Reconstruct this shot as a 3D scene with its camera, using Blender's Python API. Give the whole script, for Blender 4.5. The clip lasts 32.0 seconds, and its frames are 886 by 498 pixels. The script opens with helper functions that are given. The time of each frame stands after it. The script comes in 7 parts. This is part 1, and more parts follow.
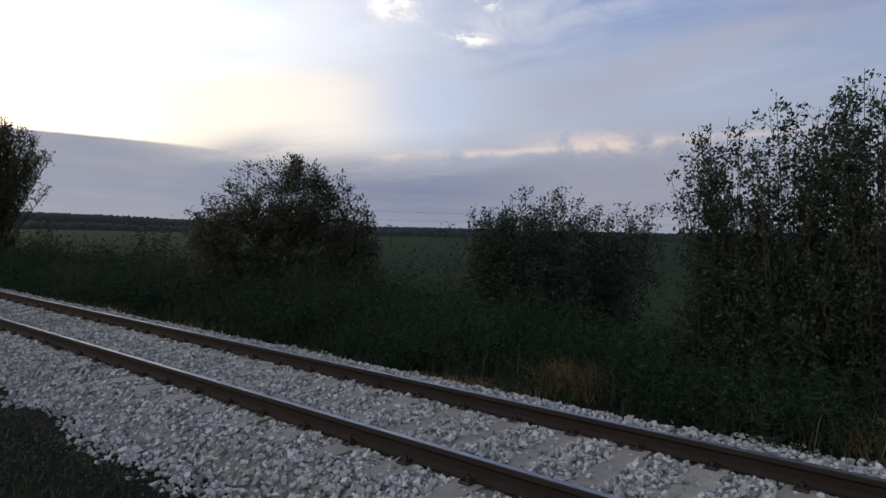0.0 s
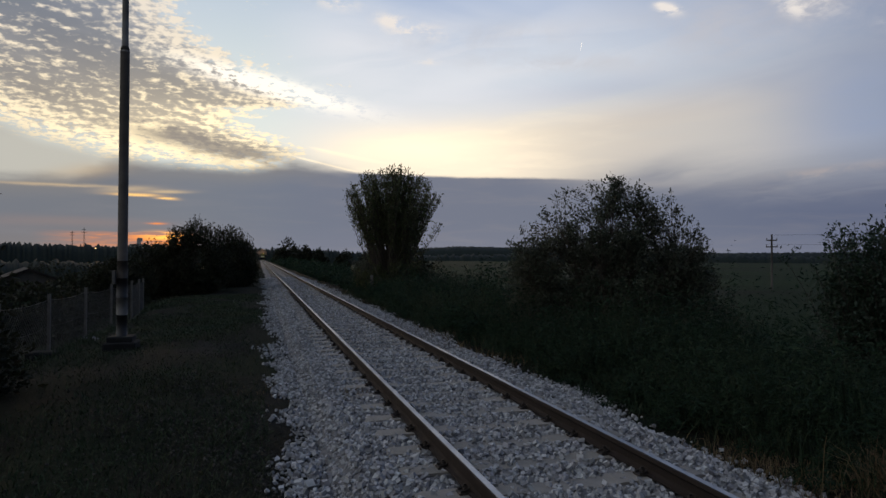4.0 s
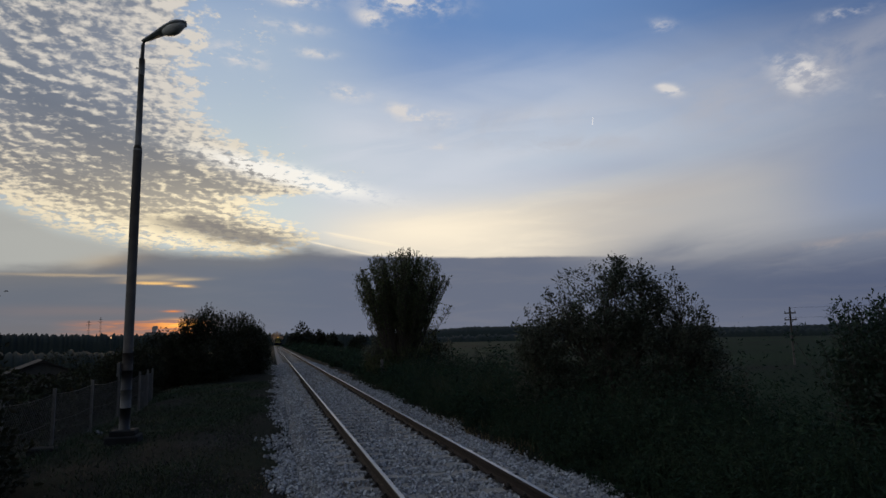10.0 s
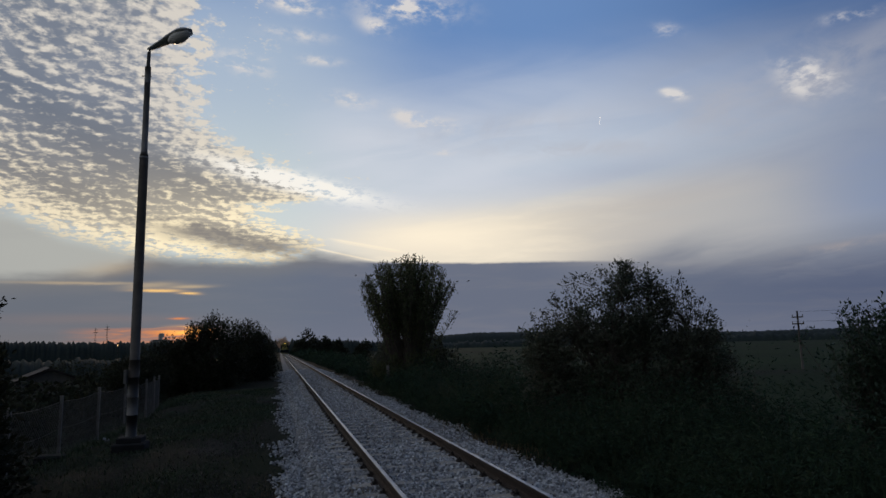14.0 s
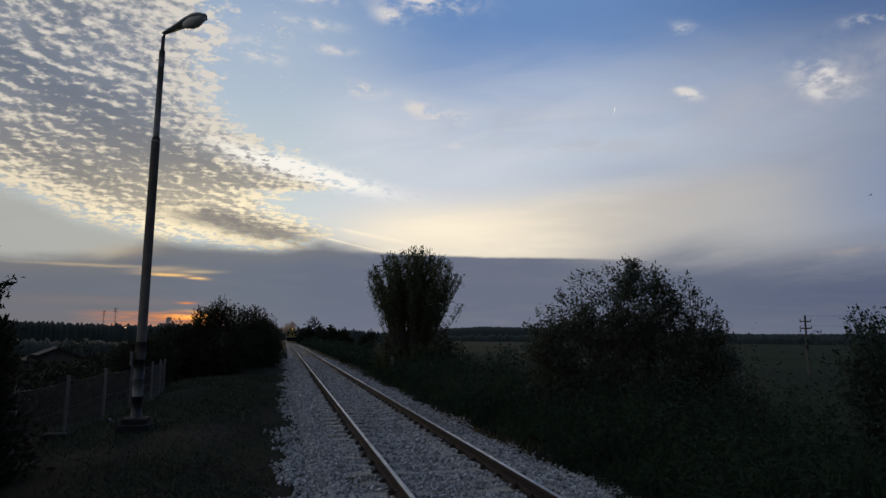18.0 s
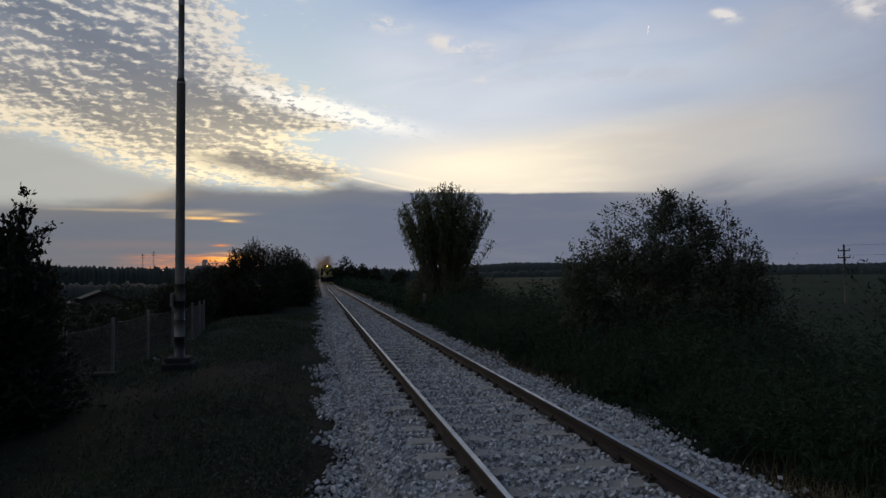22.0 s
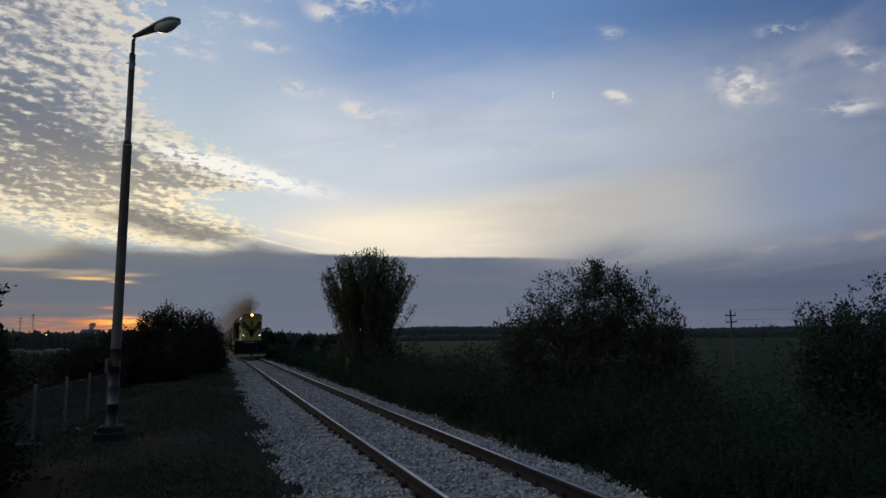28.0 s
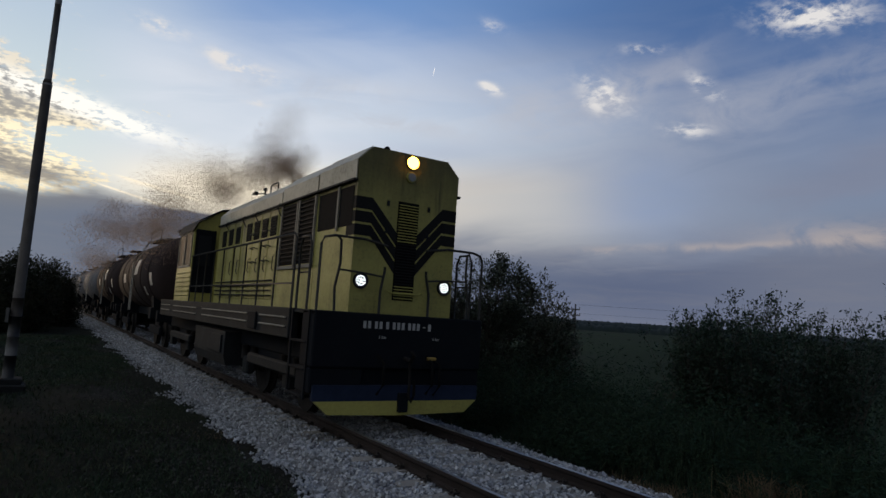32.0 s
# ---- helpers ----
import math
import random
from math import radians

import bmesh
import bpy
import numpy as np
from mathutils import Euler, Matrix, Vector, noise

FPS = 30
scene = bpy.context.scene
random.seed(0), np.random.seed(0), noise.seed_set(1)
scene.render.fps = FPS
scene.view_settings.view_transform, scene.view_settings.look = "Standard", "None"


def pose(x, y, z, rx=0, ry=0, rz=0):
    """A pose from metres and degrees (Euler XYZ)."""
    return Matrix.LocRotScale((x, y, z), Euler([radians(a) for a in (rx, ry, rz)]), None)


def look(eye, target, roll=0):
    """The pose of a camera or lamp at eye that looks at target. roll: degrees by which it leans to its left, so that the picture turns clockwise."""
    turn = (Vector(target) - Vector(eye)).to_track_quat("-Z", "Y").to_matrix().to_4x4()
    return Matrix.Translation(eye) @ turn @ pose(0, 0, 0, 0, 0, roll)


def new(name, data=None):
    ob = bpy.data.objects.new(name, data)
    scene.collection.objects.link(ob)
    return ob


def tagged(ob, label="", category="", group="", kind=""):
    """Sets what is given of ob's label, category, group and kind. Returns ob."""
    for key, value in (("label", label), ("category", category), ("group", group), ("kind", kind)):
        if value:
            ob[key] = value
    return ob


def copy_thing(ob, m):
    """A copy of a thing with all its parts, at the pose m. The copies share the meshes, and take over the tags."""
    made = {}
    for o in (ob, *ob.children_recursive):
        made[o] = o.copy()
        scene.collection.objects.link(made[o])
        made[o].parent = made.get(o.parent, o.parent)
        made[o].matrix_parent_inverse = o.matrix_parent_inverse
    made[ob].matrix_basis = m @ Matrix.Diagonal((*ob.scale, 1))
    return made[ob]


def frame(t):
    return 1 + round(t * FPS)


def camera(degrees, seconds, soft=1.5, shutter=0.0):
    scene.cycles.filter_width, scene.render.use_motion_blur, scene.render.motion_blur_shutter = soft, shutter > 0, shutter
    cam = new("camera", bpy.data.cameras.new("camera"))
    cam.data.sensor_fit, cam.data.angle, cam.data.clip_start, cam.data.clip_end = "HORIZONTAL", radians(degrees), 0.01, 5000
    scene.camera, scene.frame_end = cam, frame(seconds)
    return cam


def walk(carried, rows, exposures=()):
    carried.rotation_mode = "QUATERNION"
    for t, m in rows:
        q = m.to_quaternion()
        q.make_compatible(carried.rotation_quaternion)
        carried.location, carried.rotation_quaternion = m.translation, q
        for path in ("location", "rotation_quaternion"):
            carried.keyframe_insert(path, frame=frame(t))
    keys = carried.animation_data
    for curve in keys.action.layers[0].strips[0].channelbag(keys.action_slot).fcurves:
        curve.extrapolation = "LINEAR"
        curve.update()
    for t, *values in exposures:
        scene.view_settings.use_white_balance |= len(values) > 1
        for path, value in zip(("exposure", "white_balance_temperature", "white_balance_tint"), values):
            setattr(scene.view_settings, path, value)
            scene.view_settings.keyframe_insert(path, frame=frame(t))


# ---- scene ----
cam = camera(68.9, 32.0)
# seconds, eye, point looked at, roll
PATH = [
    (0, (-4.421, -0.008, 1.569), (-2.879, 1.264, 1.525), 1.2),
    (0.5, (-4.003, -0.133, 1.589), (-2.384, 1.041, 1.528), 5.5),
    (1, (-3.544, -0.235, 1.535), (-1.847, 0.822, 1.468), 5.8),
    (1.5, (-3.209, -0.29, 1.532), (-1.611, 0.906, 1.398), 5.2),
    (2, (-2.977, -0.216, 1.578), (-1.552, 1.185, 1.498), 3.7),
    (2.5, (-2.677, -0.109, 1.58), (-1.773, 1.675, 1.576), 0.7),
    (3, (-2.479, -0.119, 1.587), (-1.851, 1.78, 1.583), 0.3),
    (3.5, (-2.394, -0.094, 1.565), (-1.822, 1.822, 1.566), 0.6),
    (5.5, (-2.139, -0.218, 1.673), (-1.639, 1.704, 1.912), -1.6),
    (6, (-2.154, -0.298, 1.625), (-1.62, 1.607, 1.918), -2.0),
    (6.5, (-2.151, -0.286, 1.618), (-1.622, 1.624, 1.886), -0.6),
    (7, (-2.148, -0.217, 1.62), (-1.613, 1.692, 1.885), -0.8),
    (7.5, (-2.135, -0.244, 1.647), (-1.567, 1.657, 1.899), -0.8),
    (8, (-2.131, -0.268, 1.629), (-1.571, 1.634, 1.887), -0.9),
    (8.5, (-2.136, -0.268, 1.635), (-1.574, 1.635, 1.879), -0.9),
    (9, (-2.111, -0.207, 1.647), (-1.549, 1.697, 1.892), -0.9),
    (9.5, (-2.11, -0.242, 1.648), (-1.577, 1.668, 1.91), -1.3),
    (10, (-2.107, -0.232, 1.646), (-1.603, 1.683, 1.924), -1.1),
    (10.5, (-2.113, -0.217, 1.646), (-1.614, 1.699, 1.931), -1.1),
    (11, (-2.121, -0.24, 1.65), (-1.625, 1.676, 1.943), -0.9),
    (11.5, (-2.116, -0.214, 1.643), (-1.618, 1.701, 1.936), -0.9),
    (12, (-2.124, -0.216, 1.644), (-1.619, 1.697, 1.939), -0.9),
    (12.5, (-2.121, -0.248, 1.643), (-1.626, 1.668, 1.936), -1.0),
    (13, (-2.121, -0.235, 1.651), (-1.634, 1.683, 1.943), -0.9),
    (13.5, (-2.116, -0.222, 1.644), (-1.629, 1.693, 1.946), -1.1),
    (15.5, (-2.109, -0.2, 1.626), (-1.619, 1.72, 1.894), -2.0),
    (16, (-2.08, -0.207, 1.621), (-1.595, 1.714, 1.896), -1.3),
    (16.5, (-2.078, -0.238, 1.613), (-1.606, 1.686, 1.89), -0.3),
    (17, (-2.08, -0.199, 1.615), (-1.613, 1.726, 1.893), 0.2),
    (17.5, (-2.084, -0.21, 1.628), (-1.616, 1.715, 1.895), 0.5),
    (18, (-2.102, -0.219, 1.625), (-1.637, 1.707, 1.9), 0.5),
    (18.5, (-2.118, -0.223, 1.625), (-1.673, 1.708, 1.9), 0.3),
    (19, (-2.114, -0.195, 1.633), (-1.676, 1.737, 1.909), 0.4),
    (19.5, (-2.123, -0.219, 1.584), (-1.712, 1.721, 1.847), 0.8),
    (20, (-2.115, -0.138, 1.612), (-1.71, 1.811, 1.802), -0.1),
    (20.5, (-2.111, -0.181, 1.611), (-1.696, 1.768, 1.774), -2.9),
    (21, (-2.108, -0.144, 1.627), (-1.714, 1.813, 1.747), -1.7),
    (21.5, (-2.121, -0.067, 1.62), (-1.717, 1.89, 1.701), -0.3),
    (22, (-2.124, -0.091, 1.624), (-1.743, 1.871, 1.706), -0.6),
    (22.5, (-2.132, -0.148, 1.63), (-1.768, 1.817, 1.691), -1.2),
    (23, (-2.152, -0.173, 1.643), (-1.798, 1.795, 1.699), 0.2),
    (23.5, (-2.187, -0.144, 1.646), (-1.836, 1.821, 1.773), 0.7),
    (24, (-2.203, -0.182, 1.646), (-1.801, 1.765, 1.864), 0.5),
    (24.5, (-2.281, -0.125, 1.635), (-1.848, 1.815, 1.858), 2.5),
    (25, (-2.556, -0.094, 1.645), (-2.08, 1.835, 1.874), 1.6),
    (25.5, (-2.757, -0.085, 1.66), (-2.215, 1.825, 1.902), 1.8),
    (26, (-2.862, -0.197, 1.612), (-2.229, 1.681, 1.882), 0.1),
    (26.5, (-2.83, -0.414, 1.646), (-2.184, 1.462, 1.897), -2.5),
    (28.5, (-3.319, -0.467, 1.628), (-2.627, 1.388, 1.914), 0.8),
    (29, (-3.684, -0.726, 1.686), (-2.873, 1.082, 1.956), 2.0),
    (29.5, (-4.021, -0.832, 1.624), (-3.288, 1.013, 1.872), 1.1),
    (30, (-4.238, -0.688, 1.617), (-3.475, 1.151, 1.808), -1.0),
    (30.5, (-4.248, -0.6, 1.591), (-3.43, 1.22, 1.734), 0.6),
    (31, (-4.288, -0.63, 1.596), (-3.444, 1.177, 1.747), 3.1),
    (31.5, (-4.46, -0.645, 1.612), (-3.501, 1.101, 1.788), 2.9),
    (32, (-4.727, -0.656, 1.66), (-3.681, 1.035, 1.872), 3.8),
]
# the camera darkens its picture and cools it as it turns to the sunset: seconds, stops, kelvin, tint
EXPOSURES = [(0, 0.95, 7350, 12), (1.0, 1.2, 7350, 12), (2.0, 1.1, 7400, 12), (2.5, 0.75, 7400, 12), (3.0, 0.36, 7300, 12), (3.5, 0.22, 7100, 12), (5.5, -0.08, 6600, 11), (6.5, -0.16, 6500, 11),
             (20, -0.14, 6500, 11), (22, 0.0, 6600, 11), (24, -0.14, 6500, 11), (30, -0.12, 6500, 10), (32, 0.05, 6500, 10)]
walk(cam, [(t, look(eye, target, roll)) for t, eye, target, roll in PATH], EXPOSURES)

# linear colours of the evening sky
SKY_GAIN = 1.0
SKY_SIDE_LOW = (0.18, 0.225, 0.335)
SKY_LOW, SKY_HIGH, SKY_TOP, SKY_SIDE, SKY_BACK = (0.60, 0.70, 0.76), (0.17, 0.31, 0.60), (0.085, 0.135, 0.28), (0.060, 0.130, 0.31), (0.055, 0.085, 0.15)
SKY_WEST_LOW, SKY_WEST, LANE = (0.72, 0.81, 0.80), (0.50, 0.61, 0.74), (0.20, 0.29, 0.49)
VEIL, VEIL_LOW, VEIL_SIDE = (0.70, 0.74, 0.81), (0.72, 0.67, 0.60), (0.235, 0.285, 0.40)
GLOW, GLOW_SUN, HAZE_R = (0.90, 0.81, 0.65), (1.12, 0.99, 0.77), (0.51, 0.475, 0.445)
AC_DARK, AC_DARK_LOW, AC_LIT, AC_LIT_LOW = (0.165, 0.195, 0.25), (0.235, 0.225, 0.215), (0.76, 0.71, 0.63), (0.92, 0.80, 0.58)
AC_GAP, AC_GAP_LOW = (0.29, 0.35, 0.45), (0.38, 0.375, 0.36)
AC_GREY, AC_GREY_LOW = (0.27, 0.30, 0.36), (0.36, 0.34, 0.31)
AC_WARM, AC_WHITE, LENS = (1.22, 1.05, 0.70), (1.05, 1.02, 0.94), (0.24, 0.225, 0.215)
WEST_HAZE = (0.43, 0.42, 0.38)
AC_WEST = (0.56, 0.66, 0.80)
PUFF, PUFF_LIT, TRAIL = (0.48, 0.48, 0.52), (0.74, 0.72, 0.71), (1.12, 0.98, 0.74)
BANK_L, BANK_M, BANK_R, BANK_LOW, BANK_STREAK = (0.145, 0.165, 0.205), (0.118, 0.147, 0.222), (0.092, 0.118, 0.20), (0.150, 0.170, 0.24), (0.21, 0.21, 0.24)
BANK_E, BANK_LOW_L, BANK_TOP, BANK_WARM = (0.150, 0.170, 0.235), (0.20, 0.175, 0.175), (0.21, 0.205, 0.205), (0.30, 0.22, 0.20)
LILAC, PINK = (0.20, 0.215, 0.29), (0.42, 0.37, 0.36)
FIRE, FIRE_CORE, STREAK, STREAK_HOT = (0.95, 0.30, 0.07), (1.5, 0.66, 0.14), (0.50, 0.40, 0.28), (1.0, 0.62, 0.24)

# ---- node helper: small expression wrapper ----
class X:
    def __init__(self, nt, v):
        self.nt, self.v = nt, v

    def op(self, kind, *others):
        n = self.nt.nodes.new("ShaderNodeMath")
        n.operation = kind
        for k, o in enumerate((self, *others)):
            feed(self.nt, o, n.inputs[k])
        return X(self.nt, n.outputs[0])

    def __add__(self, o): return self.op("ADD", o)
    def __sub__(self, o): return self.op("SUBTRACT", o)
    def __mul__(self, o): return self.op("MULTIPLY", o)
    def __truediv__(self, o): return self.op("DIVIDE", o)
    def __radd__(self, o): return self.op("ADD", o)
    def __rmul__(self, o): return self.op("MULTIPLY", o)
    def __rsub__(self, o): return (self * -1.0) + o
    def clip(self): return self.op("MAXIMUM", 0.0).op("MINIMUM", 1.0)


def feed(nt, o, socket):
    if isinstance(o, X):
        nt.links.new(o.v, socket)
    elif isinstance(o, tuple):
        socket.default_value = (*o, 1) if len(socket.default_value) == 4 else o
    else:
        socket.default_value = o


def step(x, a, b):
    """0 at a, 1 at b, smooth between."""
    n = x.nt.nodes.new("ShaderNodeMapRange")
    n.interpolation_type = "SMOOTHSTEP"
    feed(x.nt, x, n.inputs[0])
    if a > b:
        n.inputs[1].default_value, n.inputs[2].default_value, n.inputs[3].default_value, n.inputs[4].default_value = b, a, 1, 0
    else:
        n.inputs[1].default_value, n.inputs[2].default_value = a, b
    return X(x.nt, n.outputs[0])


def bump1(x, c, w):
    """A bell of half width w round c."""
    d = (x - c) * (1.0 / w)
    return X(x.nt, math_node(x.nt, "POWER", 2.718, d * d * -1.0))


def ramp(x, points):
    """A broken line through points of (x, value), level beyond its ends."""
    lo, hi = points[0][0], points[-1][0]
    vs = [v for _, v in points]
    v0, v1 = min(vs), max(vs)
    n = x.nt.nodes.new("ShaderNodeValToRGB")
    feed(x.nt, (x - lo) * (1.0 / (hi - lo)), n.inputs[0])
    e = n.color_ramp.elements
    while len(e) < len(points):
        e.new(0.5)
    for k, (p, v) in enumerate(points):
        g = (v - v0) / (v1 - v0)
        e[k].position, e[k].color = (p - lo) / (hi - lo), (g, g, g, 1)
    return X(x.nt, n.outputs[0]) * (v1 - v0) + v0


def math_node(nt, kind, a, b):
    n = nt.nodes.new("ShaderNodeMath")
    n.operation = kind
    feed(nt, a, n.inputs[0]), feed(nt, b, n.inputs[1])
    return n.outputs[0]


def xyz(nt, a, b, c):
    n = nt.nodes.new("ShaderNodeCombineXYZ")
    for k, o in enumerate((a, b, c)):
        feed(nt, o, n.inputs[k])
    return X(nt, n.outputs[0])


def noise_tex(nt, vec, scale, detail=3.0, rough=0.55, warp=0.0):
    n = nt.nodes.new("ShaderNodeTexNoise")
    feed(nt, vec, n.inputs["Vector"])
    n.inputs["Scale"].default_value, n.inputs["Detail"].default_value = scale, detail
    n.inputs["Roughness"].default_value, n.inputs["Distortion"].default_value = rough, warp
    return X(nt, n.outputs[0])


def blend(nt, f, a, b):
    """Colours a to b by f."""
    n = nt.nodes.new("ShaderNodeMix")
    n.data_type = "RGBA"
    feed(nt, f, n.inputs[0]), feed(nt, a, n.inputs[6]), feed(nt, b, n.inputs[7])
    return X(nt, n.outputs[2])


# ---- sky: evening, sun low behind a bank of stratus ----
SUN_AZ, SUN_EL = -8.0, 2.0
world = bpy.data.worlds.new("evening_sky")
scene.world = world
world.use_nodes = True
nt = world.node_tree
bg = nt.nodes["Background"]
sep = nt.nodes.new("ShaderNodeSeparateXYZ")
nt.links.new(nt.nodes.new("ShaderNodeTexCoord").outputs["Generated"], sep.inputs[0])
dx, dy, dz = (X(nt, s) for s in sep.outputs)
AZ = X(nt, math_node(nt, "ARCTAN2", dx, dy)) * (180 / math.pi)
EL = dz.op("ARCSINE") * (180 / math.pi)
flat = dz.op("MAXIMUM", 0.0) + 0.10
plane = xyz(nt, dx / flat, dy / flat, 0.0)          # clouds on a level sheet
streak = xyz(nt, AZ * 0.045, EL * 0.30, 0.0)        # long thin clouds near the horizon

nish = nt.nodes.new("ShaderNodeTexSky")
nish.sky_type, nish.sun_disc = "NISHITA", False
nish.sun_elevation, nish.sun_rotation = radians(SUN_EL), radians(SUN_AZ)
nish.ozone_density, nish.dust_density, nish.air_density = 4.0, 0.6, 1.0
air = nt.nodes.new("ShaderNodeMix")
air.data_type, air.blend_type = "RGBA", "MULTIPLY"
air.inputs[0].default_value = 1.0
nt.links.new(nish.outputs[0], air.inputs[6])
air.inputs[7].default_value = (0.1, 0.1, 0.1, 1)
nishita = X(nt, air.outputs[2])

off = (AZ - 8.0).op("ABSOLUTE")                      # away from the bright quarter
n_big = noise_tex(nt, plane, 0.55, 4, 0.6, 0.6)
n_wisp = noise_tex(nt, xyz(nt, dx / flat * 0.6 + dy / flat * 0.5, dy / flat * 2.0 - dx / flat * 0.4, 3.0), 0.9, 5, 0.55, 0.5)
n_str = noise_tex(nt, streak, 3.0, 5, 0.6, 0.4)
n_edge = noise_tex(nt, xyz(nt, AZ * 0.05, EL * 0.12, 9.0), 2.0, 5, 0.6, 0.3)

blue = blend(nt, step(EL, 10, 26), SKY_LOW, SKY_HIGH)
blue = blend(nt, step(off, 14, 48) * 0.92, blue, blend(nt, step(EL, 9, 24), SKY_SIDE_LOW, SKY_SIDE))
blue = blend(nt, step(AZ, 16, -2) * step(EL, 34, 24) * 0.9, blue, blend(nt, step(EL, 11, 25), SKY_WEST_LOW, SKY_WEST))
blue = blend(nt, step(EL, 34, 62), blue, SKY_TOP)
blue = blend(nt, step((AZ + 30.0).op("ABSOLUTE"), 95, 165), blue, SKY_BACK)
sky = blend(nt, 0.10, blue, nishita)

# thin milky veil over the middle of the sky, rising to the right, with soft fibres
top_veil = 22.3 + (n_big - 0.5) * 5.0 + (n_wisp - 0.5) * 4.0
fibre = noise_tex(nt, xyz(nt, AZ * 0.02 + EL * 0.015, EL * 0.15 - AZ * 0.022 + (n_big - 0.5) * 0.7, 2.0), 2.2, 3, 0.50, 0.8)
tuft = noise_tex(nt, xyz(nt, AZ * 0.10 + EL * 0.02, EL * 0.16 - AZ * 0.02, 6.0), 2.2, 6, 0.64, 0.5)
veil = step(EL - top_veil, 5.0, -5.5) * step(off, 58, 12) * (0.62 + step(fibre * 0.7 + n_wisp * 0.3, 0.34, 0.64) * 0.38) * step(AZ, -2, 8)
sky = blend(nt, veil * 0.84, sky, blend(nt, step(EL + (AZ - 16.0) * -0.12, 8, 14.5), VEIL_LOW, VEIL))
veil2 = step(fibre * 0.55 + n_big * 0.45, 0.38, 0.66) * step(EL, 3, 11) * step(EL, 30, 17) * step(off, 16, 36) * step(off, 105, 48)
sky = blend(nt, veil2 * 0.55, sky, VEIL_SIDE)
# a bluer lane under the veil, and one low on the right
lane = bump1(AZ, 30.0, 9.0) * bump1(EL - (AZ - 30.0) * 0.02, 14.4, 1.3) * 0.28 + bump1(AZ, 48.5, 5.5) * bump1(EL, 11.0, 3.2) * 0.75
sky = blend(nt, (lane * (0.5 + fibre)).clip(), sky, LANE)
# soft cirrus patches, torn at their edges
for az, el, wa, we, tilt, k in ((38.5, 18.8, 4.0, 1.8, 0.16, 0.50), (45.6, 19.6, 3.0, 2.6, 0.10, 0.55), (50.5, 21.5, 3.4, 1.4, 0.35, 0.40), (26.0, 16.7, 7.0, 0.8, -0.04, 0.55), (20.0, 19.0, 9.0, 1.2, 0.04, 0.35),
                                (40.0, 16.9, 2.4, 0.8, 0.1, 0.45), (54.0, 17.8, 4.0, 2.2, 0.1, 0.35), (63.0, 20.0, 8.0, 2.4, 0.2, 0.30)):
    wisp = bump1(AZ, az, wa) * bump1(EL - (AZ - az) * tilt, el, we) * step(tuft * 0.75 + fibre * 0.25, 0.34, 0.62)
    sky = blend(nt, (wisp * k).clip(), sky, PUFF)
# glow above the bank, its upper edge feathered and rising to the right
rise = EL - (AZ - 14.0) * 0.10 + (fibre - 0.5) * 3.4
glow = step(AZ, 2.5, 12.0) * step(AZ, 54.0, 18.0) * step(rise, 12.6, 9.6)
sky = blend(nt, glow * 0.80, sky, blend(nt, step(AZ, 18, 38), GLOW, HAZE_R))
sky = blend(nt, glow * step(n_str, 0.42, 0.68) * step(AZ, 36, 20) * 0.4, sky, GLOW_SUN)
core = bump1(AZ, 14.0, 9.0) * bump1(EL + (fibre - 0.5) * 2.0, 9.7, 2.1)
sky = blend(nt, core.clip() * 0.85, sky, GLOW_SUN)
haze_r = bump1(AZ, 34.0, 12.0) * bump1(EL, 10.4, 3.0)
sky = blend(nt, (haze_r * (0.25 + fibre * 0.9)).clip() * 0.55, sky, HAZE_R)

# altocumulus field over the sun: a level sheet of small puffs, grey where thick, cream where thin
flat2 = dz.op("MAXIMUM", 0.0) + 0.20
plane2 = xyz(nt, dx / flat2, dy / flat2, 5.0)
big = noise_tex(nt, plane2, 2.3, 2, 0.5, 0.3)
mid = noise_tex(nt, plane2, 7.5, 3, 0.55, 0.3)
cells = noise_tex(nt, plane2, 21.0, 4, 0.60, 0.15)
fine = noise_tex(nt, plane2, 52.0, 3, 0.6, 0.2)
shade = noise_tex(nt, xyz(nt, dx / flat2 - 0.016, dy / flat2 + 0.014, 5.0), 21.0, 4, 0.60, 0.15)
edge_az = ramp(EL, ((7.4, 0.2), (8.5, 2.6), (9.3, 4.3), (10.0, 1.2), (11.0, -0.6), (12.4, -0.9), (12.9, 4.4), (13.4, 5.2), (14.6, 2.4), (15.9, -0.6), (17.3, -4.0), (19.3, -6.4), (23.7, -7.0), (28.0, -6.4), (40.0, -4.0)))
floor_el = ramp(AZ, ((-60, 13.0), (-30, 11.6), (-20, 10.3), (-16.5, 8.9), (-10.5, 7.8), (-0.7, 7.5), (4.5, 8.9), (9, 9.3)))
inside = (edge_az - AZ).op("MINIMUM", (EL - floor_el) * 2.2)
torn = inside + (mid - 0.5) * 5.0 + (cells - 0.5) * 7.0 + (fine - 0.5) * 3.0
thick = cells * 0.60 + fine * 0.22 + mid * 0.18
cover = (step(torn, -0.9, 0.9) * step(thick + step(inside, 0.0, 7.0) * 0.20, 0.44, 0.56)).clip()
haze = step(inside + (mid - 0.5) * 4.0, 0.0, 6.0)
